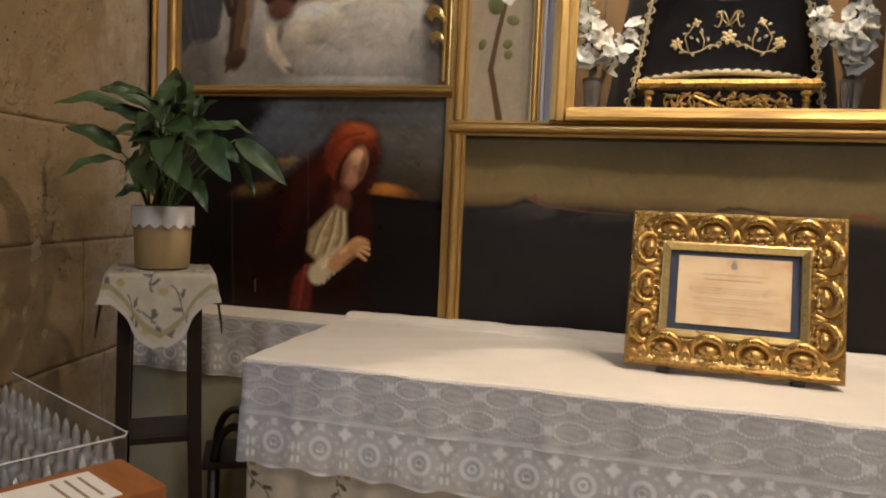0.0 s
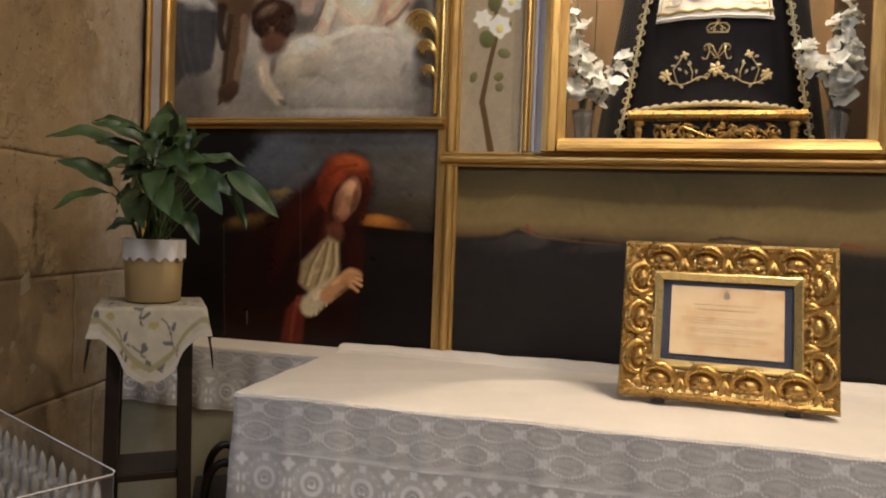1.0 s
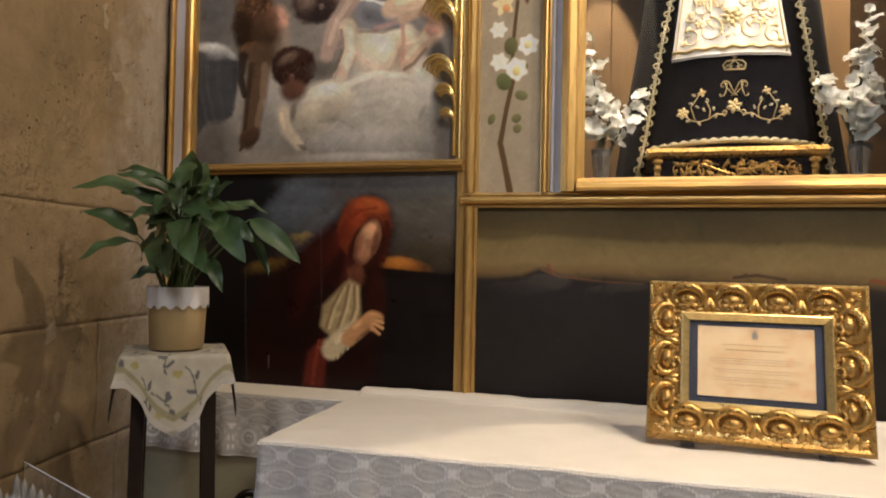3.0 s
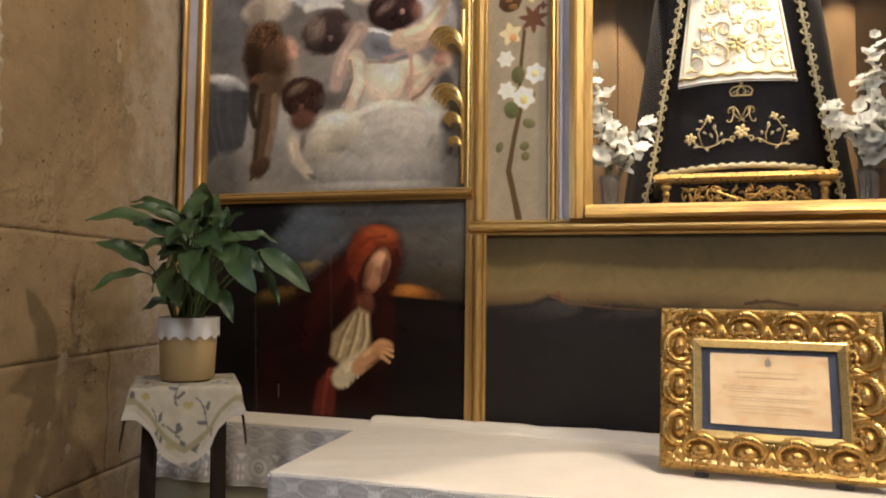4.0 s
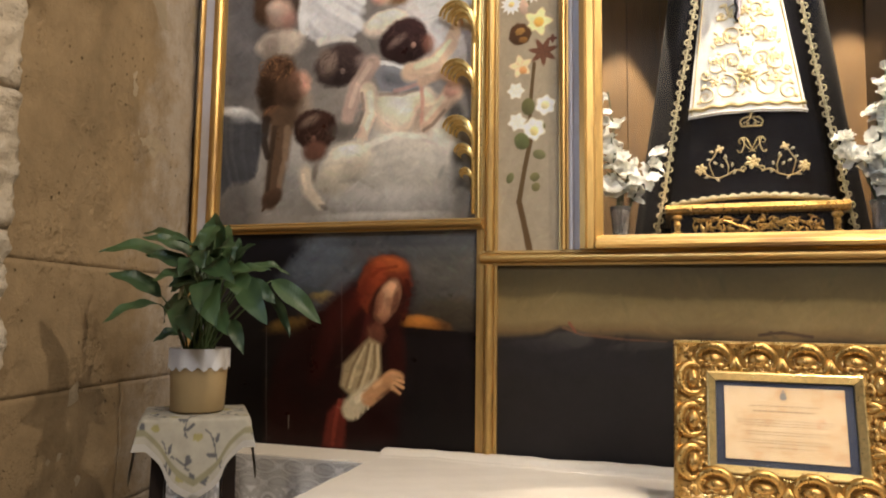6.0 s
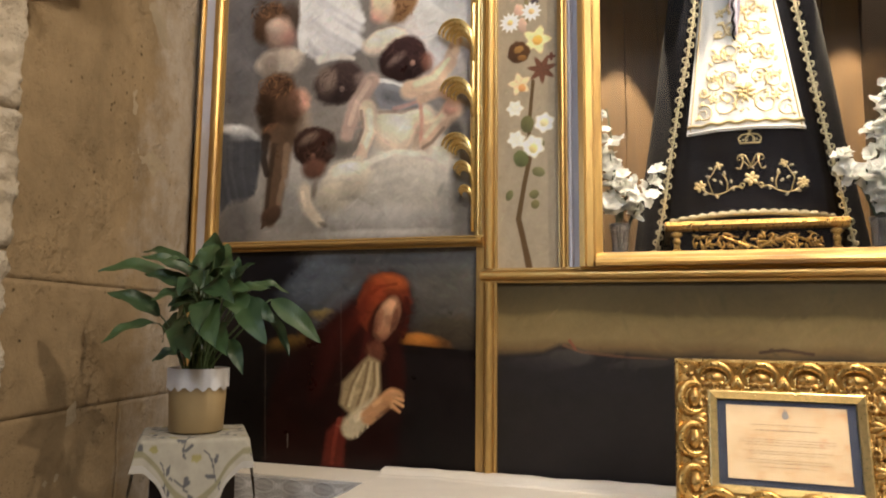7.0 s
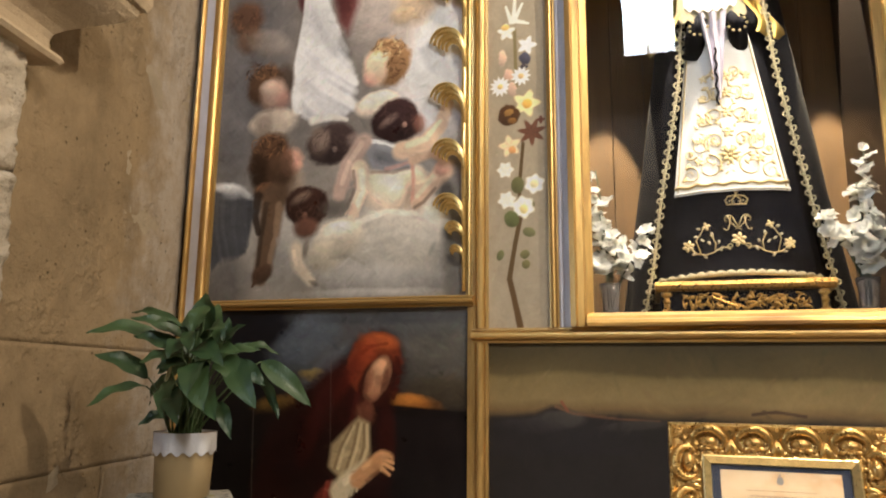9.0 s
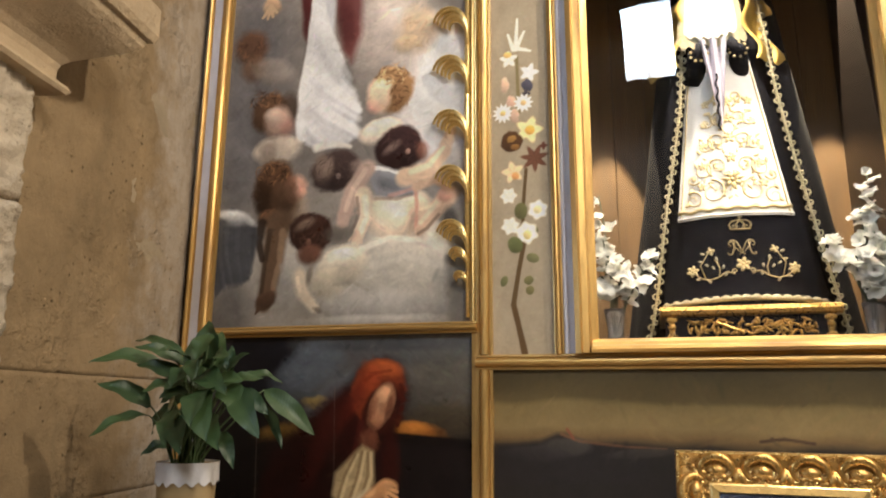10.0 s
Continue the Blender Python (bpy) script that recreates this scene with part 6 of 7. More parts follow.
for k in range(16):
    a, e = leaf_rng.uniform(0, 6.28), leaf_rng.uniform(0.05, 0.30)
    foot = Vector((PX + 0.055 * math.cos(a) + 0.03, PY + 0.05 * math.sin(a), 1.47 + e * 0.6))
    reach = leaf_rng.uniform(0.10, 0.16)
    leaf(foot + Vector((reach * math.cos(a), reach * 0.8 * math.sin(a), leaf_rng.uniform(-0.07, 0.05))), foot, leaf_rng.uniform(0.022, 0.034))
bud = part("flower_bud", ball(-0.03, -0.06, 0.345, 0.006, 0.006, 0.024, None, 8, 8, (0.1, 0.4, 0)), plain("pale_spathe", (0.50, 0.50, 0.30), 0.5), plant, "narrow pale flower bud")

# ---- votive candle box ----
M["wax"] = plain("white_plastic", (0.21, 0.20, 0.19), 0.45, 0, 0.05, 14, 0.05)
M["box_wood"] = plain("orange_brown_wood", (0.30, 0.105, 0.030), 0.4, 0, 0.25, 8, 0.15, 0.002, (1, 6, 6))
TURNED = pose(-0.555, -1.46, 0, 0, 0, -26)
offering = thing("candle_stand", "wooden stand with a slanted box of white electric candles", "candle stand", TURNED)
part("body", box(-0.42, 0.21, -0.22, 0.18, 0.0, 0.71, 0.01), M["box_wood"], offering)
ac = Nodes("clear_acrylic", 0.05)
ac.set("Transmission Weight", 1.0)
ac.set("IOR", 1.25)
ac.set("Base Color", (0.95, 0.96, 0.97))
for o in (box(-0.40, 0.20, 0.165, 0.170, 0.712, 0.938), box(0.197, 0.202, -0.21, 0.165, 0.712, 0.930), box(-0.40, 0.197, -0.215, -0.210, 0.712, 0.86)):
    wall = part("screen", o, ac.mat, offering, "clear acrylic screen")
    wall.visible_shadow = False
part("screen_edge", tube([(-0.40, 0.168, 0.939), (0.196, 0.168, 0.939), (0.20, 0.164, 0.934), (0.20, -0.21, 0.931)], 0.0014, 6), M["collar"], offering)
candle = lathe([(0.0165, 0.0), (0.0165, 0.115), (0.014, 0.122), (0.007, 0.128), (0.0085, 0.140), (0.006, 0.158), (0.0005, 0.172)], 12)
candle = mesh_of("candle", candle, M["wax"], smooth=True)
for i in range(12):
    for j in range(7):
        c = new("electric_candle", candle)
        c.matrix_basis = TURNED @ pose(-0.375 + i * 0.050 + 0.012 * (j % 2), -0.185 + j * 0.055, 0.712 + 0.006 * j)
        tagged(c, "white plastic electric candle in a tray", "candle", "electric candles")
tray = part("tray", box(-0.398, 0.194, -0.208, 0.162, 0.7105, 0.7115), M["collar"], offering)
coin = thing("coin_box", "orange-brown wooden coin box with a white notice on it", "box", TURNED)
part("box_body", box(0.215, 0.385, -0.14, 0.148, 0.0, 0.90, 0.005), M["box_wood"], coin)
part("notice", box(0.245, 0.378, -0.12, 0.076, 0.9005, 0.9020), M["cloth"], coin, "white paper notice")
for k in range(3):
    part("text_line", box(0.262, 0.36, 0.05 - k * 0.022, 0.055 - k * 0.022, 0.9021, 0.9026), ink, coin, "line of small print")


# ---- the dressed statue in the case ----
M["white_satin"] = plain("white_satin", (0.80, 0.77, 0.70), 0.45, 0, 0.06, 9, 0.25, 0.003)
M["gold_thread"] = gold_leaf("gold_thread", (0.60, 0.48, 0.25), 0.48, 0.25)
M["apron_thread"] = gold_leaf("pale_gold_thread", (0.86, 0.70, 0.40), 0.50, 0.1)
M["pale_lace"] = plain("gilt_lace", (0.40, 0.35, 0.22), 0.55, 0.35, 0.25, 60, 0.6, 0.004)
M["lilac_cloth"] = plain("lilac_handkerchief", (0.50, 0.46, 0.52), 0.8, 0, 0.1, 12, 0.4)
M["brocade"] = gold_leaf("gold_brocade", (0.80, 0.56, 0.16), 0.35, 0.5)
CX, CY = 0.893, 0.44


def front(x, z, off=0.0):
    """The place on the skirt's front at that x and height."""
    w, d = skirt(z)
    k = max(-0.98, min(0.98, (x - CX) / w))
    return Vector((x, CY - d * math.sqrt(1 - k * k) - off, z))


def skirt(z):
    t = (z - 1.80) / 1.2
    return 0.325 - 0.155 * t, 0.160 - 0.030 * t


def shaded(b, index):
    for face in b.faces:
        face.material_index = index
        face.smooth = True
    return b


statue_mesh = bmesh.new()
# 0 black velvet, 1 white satin, 2 gold thread, 3 lace, 4 lilac, 5 brocade, 6 pale gold thread
folds = lambda a, z: 1 + 0.012 * math.sin(a * 17 + z * 2) * (2.9 - z)
o = sheet(96, 24, lambda u, v: Vector((CX + skirt(1.862 + 1.14 * v)[0] * folds(u * 6.283, 1.86 + v) * math.cos(u * 6.2832), CY + skirt(1.862 + 1.14 * v)[1] * math.sin(u * 6.2832), 1.862 + 1.14 * v + (0.012 * math.sin(u * 6.2832 * 1.0 + 1.9) * (1 - v)))))
join(statue_mesh, shaded(o, 0))
# mantle: open in front, wider at the foot
mw = lambda z: 0.425 - 0.142 * (z - 1.76)


def mantle(u, v):
    z = 1.752 + 1.52 * v
    open0 = math.radians(270 + 55 - 17 * min(1, 1.6 * v))
    a = open0 + (math.radians(360 - 110 + 34 * min(1, 1.6 * v))) * u
    w, d = mw(z), 0.235 - 0.06 * v
    ripple = 1 + 0.018 * math.sin(a * 13 + 1.5 * math.sin(z * 3)) * (1 - 0.6 * v)
    return Vector((CX + w * ripple * math.cos(a), CY + 0.03 + d * ripple * math.sin(a), z))


join(statue_mesh, shaded(sheet(220, 110, mantle), 0))
for side in (0, 1):
    ribbon = bmesh.new()
    tube([mantle(side, k / 60) + Vector((0, -0.006, 0)) for k in range(61)], 0.0055, 6, ribbon)
    for k in range(78):
        p = mantle(side, k / 77) + Vector((0.006 * (-1 if k % 2 else 1), -0.009, 0))
        size = 0.0088 + 0.0022 * math.sin(k * 2.3)
        tube([(p.x + size * math.cos(a), p.y - 0.002 * math.sin(2 * a), p.z + size * math.sin(a)) for a in (0.9 * i for i in range(8))], 0.0036, 5, ribbon)
    join(statue_mesh, shaded(ribbon, 3))


def apron(u, v):
    z = 2.222 + 0.72 * v
    half = 0.207 - 0.082 * (z - 2.237) / 0.57
    x = CX - 0.007 - 0.02 * v + half * (2 * u - 1)
    return front(x, z, 0.014 + 0.003 * math.sin(u * 20 + z * 4) * (1 - v))


join(statue_mesh, shaded(sheet(40, 24, apron), 1))


def trim(points, radius, index=2, sides=5):
    join(statue_mesh, shaded(tube(points, radius, sides), index))


trim([apron(k / 40, 0.045 + 0.006 * math.sin(k)) + Vector((0, -0.003, 0)) for k in range(41)], 0.0075)
trim([apron(k / 40, 0.012) + Vector((0, -0.003, 0)) for k in range(41)], 0.005, 1)
for side in (0.03, 0.97):
    trim([apron(side, k / 40) + Vector((0, -0.002, 0)) for k in range(41)], 0.003)


def scroll(cx, cz, r, turns, start, off, width=0.0035, index=2, flip=1, grow=0.0, place=None):
    pts = []
    for k in range(26):
        t = k / 25
        a = radians(start) + flip * turns * 2 * math.pi * t
        q = r * (1 - 0.82 * t) + grow * t
        pts.append(front(cx + q * math.cos(a), cz + q * math.sin(a), off))
    trim(pts, [width * (1 - 0.6 * k / 25) for k in range(26)], index)


def petals(cx, cz, r, n, off, size, index=2):
    for k in range(n):
        a = 2 * math.pi * k / n + 0.3
        p = front(cx + r * math.cos(a), cz + r * math.sin(a), off)
        join(statue_mesh, shaded(ball(p.x, p.y, p.z, size, size * 0.3, size * 0.62, None, 8, 5, (0, -a, 0)), index))
    p = front(cx, cz, off)
    join(statue_mesh, shaded(ball(p.x, p.y, p.z, size * 0.6, size * 0.4, size * 0.6, None, 8, 5), index))


AC = CX - 0.008
for s in (-1, 1):
    for x, z, r, turns, start in ((0.075, 2.325, 0.050, 1.3, 90), (0.145, 2.300, 0.036, 1.4, 60), (0.050, 2.425, 0.042, 1.3, -60), (0.105, 2.415, 0.036, 1.3, 120), (0.140, 2.385, 0.024, 1.2, 200), (0.045, 2.530, 0.036, 1.3, -70), (0.090, 2.515, 0.030, 1.3, 110), (0.035, 2.625, 0.030, 1.3, -70), (0.080, 2.610, 0.026, 1.2, 120), (0.030, 2.71, 0.024, 1.2, -60)):
        scroll(AC + s * x, z, r, turns, start if s > 0 else 180 - start, 0.0165, 0.0042, 6, s)
    for k in range(9):
        q = front(AC + s * (0.165 - 0.013 * k), 2.285 + 0.052 * k, 0.016)
        join(statue_mesh, shaded(ball(q.x, q.y, q.z, 0.016, 0.003, 0.008, None, 8, 5, (0, s * (0.6 + 0.4 * k), 0)), 6))
    for k in range(5):
        petals(AC + s * (0.11 - 0.008 * k), 2.35 + 0.085 * k, 0.010, 5, 0.016, 0.010, 6)
petals(AC, 2.366, 0.021, 7, 0.017, 0.015, 2)
petals(AC, 2.366, 0.036, 12, 0.016, 0.008, 6)
for z in (2.46, 2.54, 2.62, 2.69):
    petals(AC, z, 0.013, 5, 0.017, 0.012, 6)
for s in (-1, 1):
    for k in range(34):
        x, z = 0.012 + 0.016 * (k % 7) * (1 - 0.045 * k * 0.4), 2.30 + 0.0125 * k
        q = front(AC + s * min(x + 0.008 * math.sin(k * 2.1), 0.165 - 0.22 * (z - 2.28) * 0.7), z, 0.015)
        join(statue_mesh, shaded(ball(q.x, q.y, q.z, 0.013, 0.0025, 0.0055, None, 7, 4, (0, s * (0.9 + 1.1 * k), 0)), 6))
# crown and monogram on the black skirt
for s in (-1, 1):
    trim([front(CX + 0.004 + s * q, z, 0.004) for q, z in ((0.0, 2.085), (0.018, 2.125), (0.024, 2.130), (0.028, 2.095), (0.036, 2.075), (0.046, 2.074), (0.050, 2.082))], 0.0025)
    trim([front(CX + 0.004 + s * q, z, 0.004) for q, z in ((0.024, 2.130), (0.040, 2.128), (0.042, 2.120))], 0.0026)
    trim([front(CX + 0.004 + s * q, z, 0.004) for q, z in ((0.034, 2.172), (0.040, 2.190), (0.028, 2.204), (0.0, 2.208))], 0.003)
    trim([front(CX + 0.004 + s * q, z, 0.004) for q, z in ((0.014, 2.172), (0.016, 2.190), (0.0, 2.206))], 0.0025)
    trim([front(CX + 0.004 + s * q, z, 0.004) for q, z in ((0.034, 2.128), (0.026, 2.105), (0.010, 2.086), (-0.012, 2.074))], 0.0018)
    trim([front(CX + 0.004 + s * q, z, 0.004) for q, z in ((0.036, 2.128), (0.046, 2.120), (0.044, 2.108), (0.036, 2.110))], 0.0018)
    for q, z in ((0.010, 2.183), (0.024, 2.186), (0.034, 2.180)):
        p = front(CX + 0.004 + s * q, z, 0.004)
        join(statue_mesh, shaded(ball(p.x, p.y, p.z, 0.0045, 0.002, 0.0045, None, 6, 4), 3))
    # flower sprays
    trim([front(CX + 0.004 + s * q, z, 0.004) for q, z in ((0.030, 2.004), (0.060, 2.010), (0.090, 1.990), (0.120, 1.982), (0.150, 1.990), (0.172, 2.010))], 0.0028)
    trim([front(CX + 0.004 + s * q, z, 0.004) for q, z in ((0.085, 1.998), (0.082, 2.025), (0.092, 2.050), (0.100, 2.060))], 0.0024)
    trim([front(CX + 0.004 + s * q, z, 0.004) for q, z in ((0.135, 1.990), (0.150, 2.040), (0.130, 2.070), (0.115, 2.095))], 0.0024)
    scroll(CX + 0.004 + s * 0.030, 2.012, 0.012, 1.2, 270, 0.004, 0.003, 2, s)
    petals(CX + 0.004 + s * 0.178, 2.020, 0.013, 6, 0.005, 0.011)
    petals(CX + 0.004 + s * 0.112, 2.092, 0.008, 4, 0.005, 0.009)
    for q, z in ((0.105, 2.028), (0.150, 2.055), (0.128, 2.040), (0.070, 2.030), (0.160, 1.988), (0.120, 1.975), (0.092, 2.062), (0.062, 2.000), (0.140, 2.085)):
        p = front(CX + 0.004 + s * q, z, 0.004)
        join(statue_mesh, shaded(ball(p.x, p.y, p.z, 0.009, 0.003, 0.005, None, 8, 5, (0, s * q * 20, 0)), 3))
trim([front(CX + 0.004 + q, 2.172, 0.004) for q in (-0.036, 0, 0.036)], 0.0038)
petals(CX + 0.004, 2.218, 0.004, 3, 0.004, 0.006)
petals(CX + 0.004, 2.036, 0.016, 6, 0.005, 0.013)
trim([front(CX + (k / 60 - 0.5) * 0.57, 1.893 + 0.016 * math.sin(k / 60 * 3.0) + 0.002 * math.sin(k * 1.7), 0.006) for k in range(61)], [0.011 + 0.003 * math.sin(k * 1.7) for k in range(61)], 3, 7)
# lace bib, folded handkerchief and gold brocade at the breast
o = sheet(30, 12, lambda u, v: Vector((CX - 0.045 + (0.135 - 0.03 * v) * (2 * u - 1), CY - 0.150 - 0.05 * math.sin(math.pi * u) * (1 - 0.4 * v), 2.905 + 0.26 * v + 0.045 * (2 * u - 1) ** 2 + 0.010 * math.sin(u * 44) * (1 - v))))
join(statue_mesh, shaded(o, 3))
o = sheet(30, 12, lambda u, v: Vector((CX - 0.045 + (0.105 - 0.02 * v) * (2 * u - 1), CY - 0.162 - 0.05 * math.sin(math.pi * u) * (1 - 0.4 * v), 2.945 + 0.22 * v + 0.045 * (2 * u - 1) ** 2 + 0.008 * math.sin(u * 40) * (1 - v))))
join(statue_mesh, shaded(o, 1))
o = sheet(18, 20, lambda u, v: Vector((CX - 0.045 + (0.052 - 0.034 * v) * (2 * u - 1) + 0.012 * v, CY - 0.205 - 0.014 * math.sin(u * 15) + 0.03 * v, 2.94 - (0.24 + 0.12 * math.sin(math.pi * u)) * v)))
join(statue_mesh, shaded(o, 4))
for s, x in ((-1, -0.115), (1, 0.055)):
    join(statue_mesh, shaded(tube([(CX + x, CY - 0.10, 2.80), (CX + x * 0.9, CY - 0.17, 2.89), (CX + x * 0.5 - 0.02, CY - 0.19, 2.93)], [0.040, 0.036, 0.026], 12), 0))
    for k in range(9):
        join(statue_mesh, shaded(ball(CX + x * 0.85 + 0.034 * math.cos(k * 0.7), CY - 0.196, 2.885 + 0.030 * math.sin(k * 0.7), 0.006, 0.005, 0.006, None, 8, 5), 2))
for s in (-1, 1):
    o = sheet(10, 14, lambda u, v: Vector((CX - 0.03 + s * (0.10 + 0.11 * u + 0.09 * (1 - v) * 0.5 + 0.02 * math.sin(v * 9)), CY - 0.16 + 0.09 * u - 0.010 * math.sin(u * 11), 2.86 + 0.30 * v - 0.02 * u)))
    join(statue_mesh, shaded(o, 5))
trim([(CX - 0.045 + 0.004 * math.sin(k * 0.9), CY - 0.225, 2.78 - 0.008 * k) for k in range(30)], 0.0045, 0, 6)
# hood, a plain ovoid
join(statue_mesh, shaded(ball(CX - 0.03, CY + 0.0, 3.36, 0.17, 0.16, 0.24, None, 28, 18), 0))
statue = part("statue", statue_mesh, [M["black_velvet"], M["white_satin"], M["gold_thread"], M["pale_lace"], M["lilac_cloth"], M["brocade"], M["apron_thread"]])
statue.shadow_terminator_geometry_offset = 0.1
tagged(statue, "statue dressed in black velvet and white satin with gold embroidery", "statue")

# gilded base
pedestal = thing("pedestal", "low gilded and carved base under the dressed statue", "pedestal")
part("body", box(CX - 0.285, CX + 0.285, 0.235, 0.66, 1.742, 1.842, 0.006), M["black_velvet"], pedestal, "dark recessed body")
top = bmesh.new()
extrude([(0.225, 1.838), (0.210, 1.845), (0.204, 1.858), (0.212, 1.872), (0.225, 1.876), (0.66, 1.876), (0.66, 1.838)], "x", CX - 0.305, CX + 0.305, top)
part("top_slab", top, M["gold_carved"], pedestal, "polished gilded top slab")
part("plinth", box(CX - 0.30, CX + 0.30, 0.222, 0.66, 1.742, 1.752, 0.003), M["gold_carved"], pedestal)
rnd = random.Random(8)
for s in (-1, 1):
    for k in range(5):
        o = bmesh.new()
        x0 = CX + s * (0.024 + 0.042 * k)
        for i in range(7):
            ball(x0 + rnd.uniform(-0.022, 0.022), 0.226 + rnd.uniform(-0.004, 0.004), 1.795 + rnd.uniform(-0.030, 0.030), rnd.uniform(0.010, 0.022), 0.007, rnd.uniform(0.004, 0.007), o, 9, 6, (0, rnd.uniform(-1.4, 1.4), 0))
        tube([(x0 + 0.018 * math.cos(a), 0.222, 1.795 + 0.024 * math.sin(a)) for a in (rnd.uniform(0, 2) + 0.42 * i for i in range(10))], 0.0032, 6, o)
        part("carved_scroll", o, M["gold_carved"], pedestal, smooth=True)
    part("carved_rod", tube([(CX + s * 0.015, 0.222, 1.775), (CX + s * 0.11, 0.220, 1.815)], 0.006, 7), M["gold_carved"], pedestal)
    o = box(CX + s * 0.265 - 0.010, CX + s * 0.265 + 0.010, 0.222, 0.24, 1.752, 1.838, 0.004)
    for z, w in ((1.765, 0.020), (1.800, 0.015), (1.826, 0.022)):
        ball(CX + s * 0.265, 0.224, z, w, 0.010, 0.011, o, 10, 7)
    part("corner_block", o, M["gold_carved"], pedestal)

# ---- vases of white flowers ----
gl = Nodes("smoky_glass", 0.08)
gl.set("Transmission Weight", 0.85)
gl.set("Base Color", (0.55, 0.52, 0.50))
gl.set("IOR", 1.4)
petal_mat = Nodes("white_petal", 0.6, 0, 0.3)
info = petal_mat.tree.nodes.new("ShaderNodeObjectInfo")
petal_mat.set("Base Color", petal_mat.ramp(info.outputs["Random"], (0.0, (0.76, 0.75, 0.68)), (1.0, (0.87, 0.86, 0.82))))

glow = petal_mat.node("ShaderNodeBsdfTranslucent", Color=(0.85, 0.84, 0.78, 1))
thin = petal_mat.node("ShaderNodeMixShader", Fac=0.38)
petal_mat.tree.links.new(petal_mat.bsdf.outputs[0], thin.inputs[1])
petal_mat.tree.links.new(glow.outputs[0], thin.inputs[2])
petal_mat.tree.links.new(thin.outputs[0], petal_mat.out.inputs["Surface"])


def blossom(n, spread, size, seed):
    """An open flower: cupped petals with wavy edges round a small centre."""
    o = bmesh.new()
    r = random.Random(seed)
    for k in range(n):
        a, tilt, w = 2 * math.pi * k / n + r.uniform(-0.2, 0.2), spread * r.uniform(0.8, 1.15), r.uniform(0.42, 0.55)

        def place(u, v, a=a, tilt=tilt, w=w):
            side = (2 * v - 1) * w * size * math.sin(math.pi * min(0.93, 0.12 + 0.8 * u))
            out, up = size * u * math.sin(tilt * (0.6 + 0.5 * u)), size * u * math.cos(tilt * (0.6 + 0.5 * u)) + 0.1 * size * math.sin(5 * v + k) * u
            return Vector((out * math.cos(a) - side * math.sin(a), out * math.sin(a) + side * math.cos(a), up + abs(2 * v - 1) * 0.12 * size))

        join(o, sheet(4, 4, place))
    return mesh_of("blossom", o, petal_mat.mat, smooth=True)


SHAPES = [blossom(6, 1.15, 0.036, 1), blossom(5, 0.9, 0.034, 2), blossom(6, 1.3, 0.030, 3), blossom(8, 0.75, 0.028, 4)]
M["stem_dark"] = plain("dark_stem", (0.035, 0.055, 0.025), 0.5, 0, 0.2, 30)


def bouquet(x, y, seed, spikes, spread):
    """A vase with flower spikes: each spike is a run from the vase's mouth to its tip."""
    r = random.Random(seed)
    vase = thing("flower_vase", "ribbed smoky glass vase standing in the case", "vase", pose(x, y, CZ0 - 0.003), "vases in the case")
    b = lathe([(0.030, 0.0), (0.034, 0.006), (0.028, 0.03), (0.033, 0.09), (0.040, 0.125), (0.036, 0.125), (0.030, 0.09), (0.025, 0.03), (0.004, 0.012)], 20)
    part("glass_body", b, gl.mat, vase, smooth=True)
    bunch = thing("white_flowers", "bunch of white lilies and gladioli in a vase", "flowers", pose(x, y, CZ0 + 0.02), "bunches of flowers")
    for tip, start, count in spikes:
        tip, foot = Vector(tip) - Vector((x, y, CZ0 + 0.02)), Vector((r.uniform(-0.012, 0.012), r.uniform(-0.012, 0.012), 0))
        mid = Vector((foot.x * 2, foot.y, tip.z * 0.55)).lerp(tip * 0.6, 0.4)
        way = lambda t: foot.lerp(mid, t).lerp(mid.lerp(tip, t), t)
        stem = part("stem", tube([way(k / 8) for k in range(9)], 0.0028, 6), M["stem_dark"], bunch, smooth=True)
        for k in range(count):
            t = start + (1 - start) * (k + 0.5) / count
            p = way(t) + Vector((r.uniform(-1, 1), r.uniform(-1, 0.3), r.uniform(-0.4, 0.4))) * spread
            m = Matrix.Translation(p) @ Euler((radians(r.uniform(20, 85)), 0, radians(r.uniform(-75, 75)))).to_matrix().to_4x4() @ Matrix.Scale(r.uniform(1.0, 1.45) * (1.2 - 0.35 * t), 4)
            part("blossom", SHAPES[r.randrange(4)], None, bunch, m=m)
        for k in range(2):
            p = way(0.45 + 0.1 * k)
            end = p + Vector((r.uniform(-0.05, 0.05), r.uniform(-0.04, 0.01), 0.07))
            part("blade", sheet(6, 2, lambda u, v, p=p, e=end: p.lerp(e, u) + Vector((0.007 * (2 * v - 1) * (1 - u), 0, 0.01 * math.sin(3 * u)))), M["stem_dark"], stem)


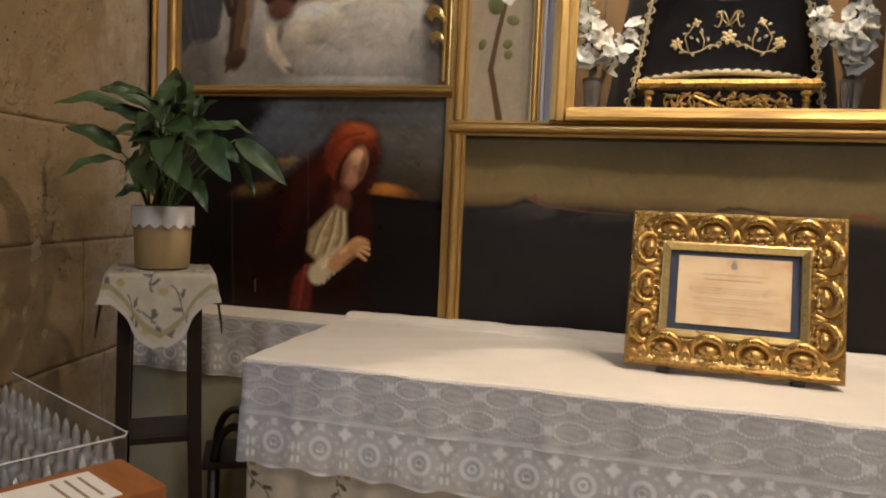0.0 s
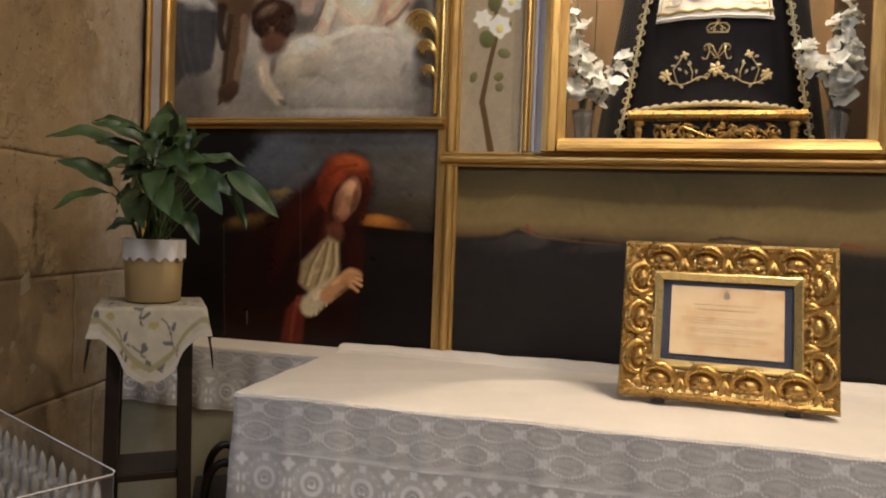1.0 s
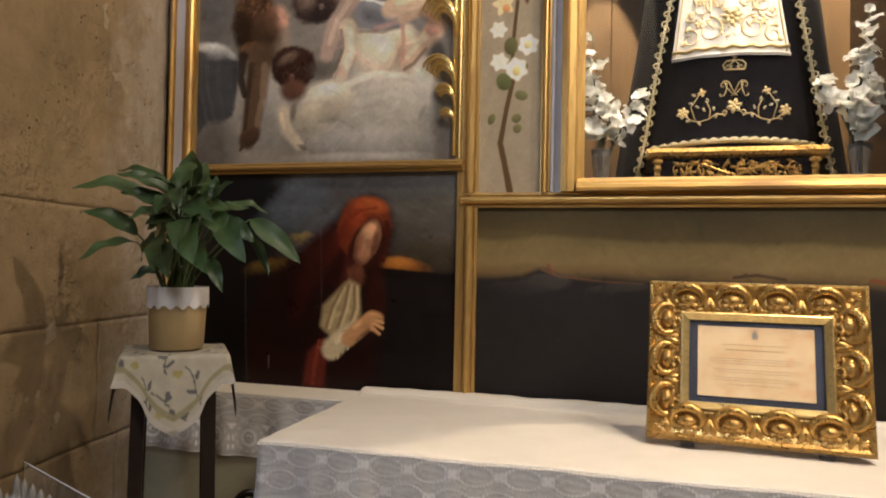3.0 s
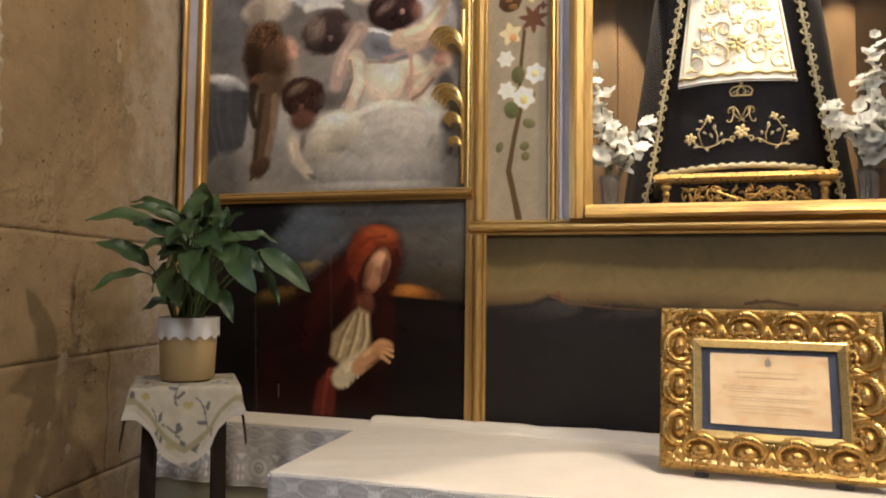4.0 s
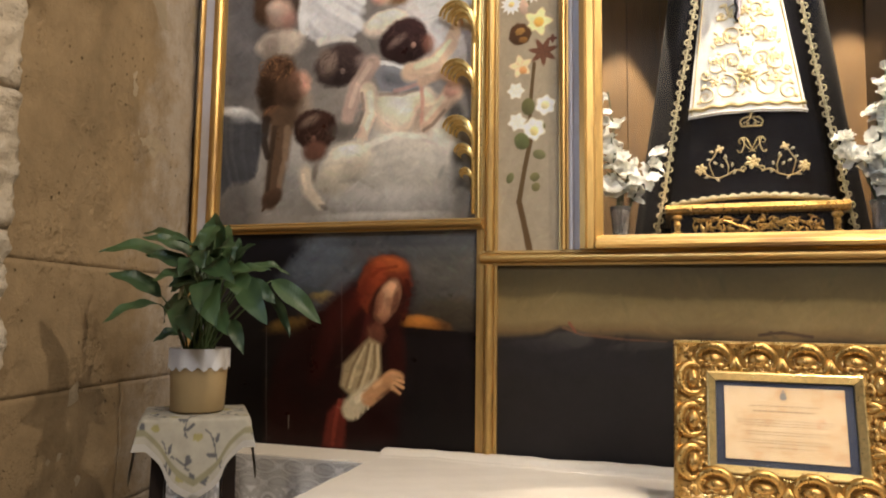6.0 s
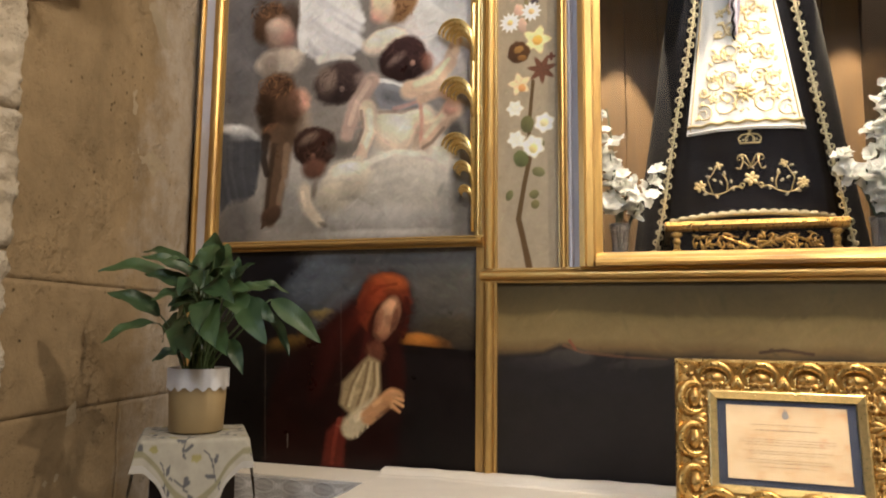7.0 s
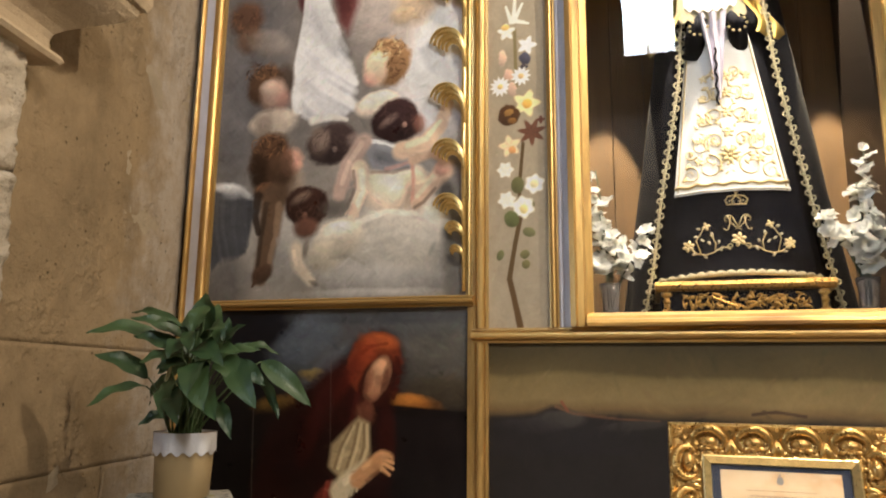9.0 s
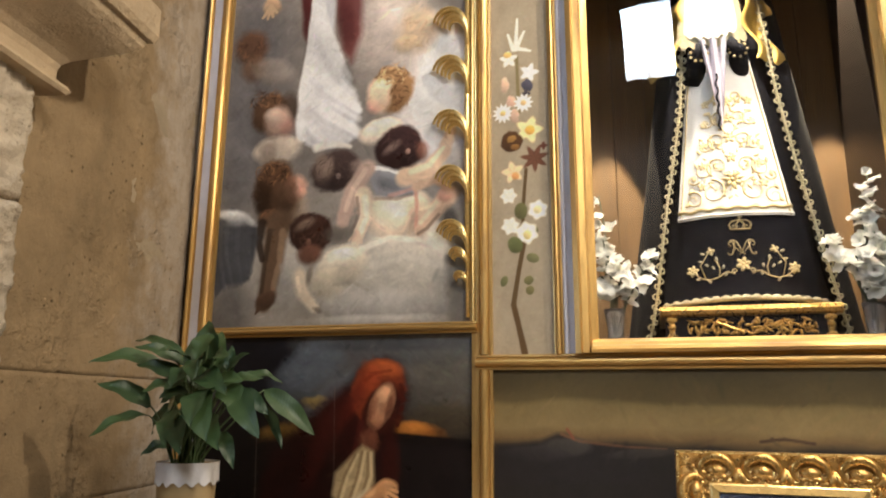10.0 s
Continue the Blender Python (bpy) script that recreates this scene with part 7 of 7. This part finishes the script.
bouquet(0.428, 0.16, 5, [((0.388, 0.14, 2.30), 0.42, 9), ((0.400, 0.12, 2.12), 0.45, 7), ((0.470, 0.10, 2.01), 0.5, 8), ((0.525, 0.10, 1.965), 0.55, 6), ((0.585, 0.17, 2.06), 0.72, 6), ((0.425, 0.09, 2.03), 0.5, 7)], 0.026)
bouquet(1.285, 0.18, 6, [((1.318, 0.20, 2.34), 0.42, 10), ((1.275, 0.17, 2.20), 0.42, 10), ((1.300, 0.13, 2.10), 0.45, 9), ((1.235, 0.13, 2.02), 0.5, 7), ((1.158, 0.17, 2.09), 0.72, 6), ((1.280, 0.10, 2.02), 0.45, 8), ((1.185, 0.15, 2.03), 0.7, 5)], 0.028)

# ---- carved gilded leaf border of the tall painting ----
border = thing("carved_border", "gilded carved acanthus border along the tall painting", "carving")


def acanthus(z, size):
    """A leaf that rises from the rail, bends outward and curls over at its tip, with ribbed lobes."""
    o = bmesh.new()
    for lobe in range(5):
        length = size * (2.5 - 0.36 * lobe)
        x, zz, pts = 0.0, 0.0, []
        for i in range(17):
            t = i / 16
            pts.append((x, zz))
            h = radians(88 + (182 + 12 * lobe) * t ** 1.9)
            x, zz = x + math.cos(h) * length / 16, zz + math.sin(h) * length / 16
        rise = max(q for _, q in pts)
        lift = z - rise - lobe * size * 0.13
        line = [(-0.088 - 0.006 * lobe * (i / 16) + p, -0.014 - 0.026 * math.sin(math.pi * min(1, 0.1 + i / 18)) - 0.004 * (lobe % 2), q + lift) for i, (p, q) in enumerate(pts)]
        tube(line, [size * (0.032 + 0.060 * math.sin(math.pi * min(1, 0.1 + 0.85 * i / 16))) for i in range(17)], 8, o)
    return o


for z, size in ((3.53, 0.115), (3.31, 0.115), (3.085, 0.115), (2.872, 0.115), (2.640, 0.112), (2.412, 0.105), (2.196, 0.098), (2.090, 0.062), (2.000, 0.045)):
    part("acanthus_leaf", acanthus(z, size), M["gold_bright"], border, smooth=True)
part("stalk", tube([(-0.090, -0.012, 1.83), (-0.092, -0.016, 2.4), (-0.090, -0.014, TOP)], [0.007, 0.010, 0.010], 8), M["gold_bright"], border, smooth=True)
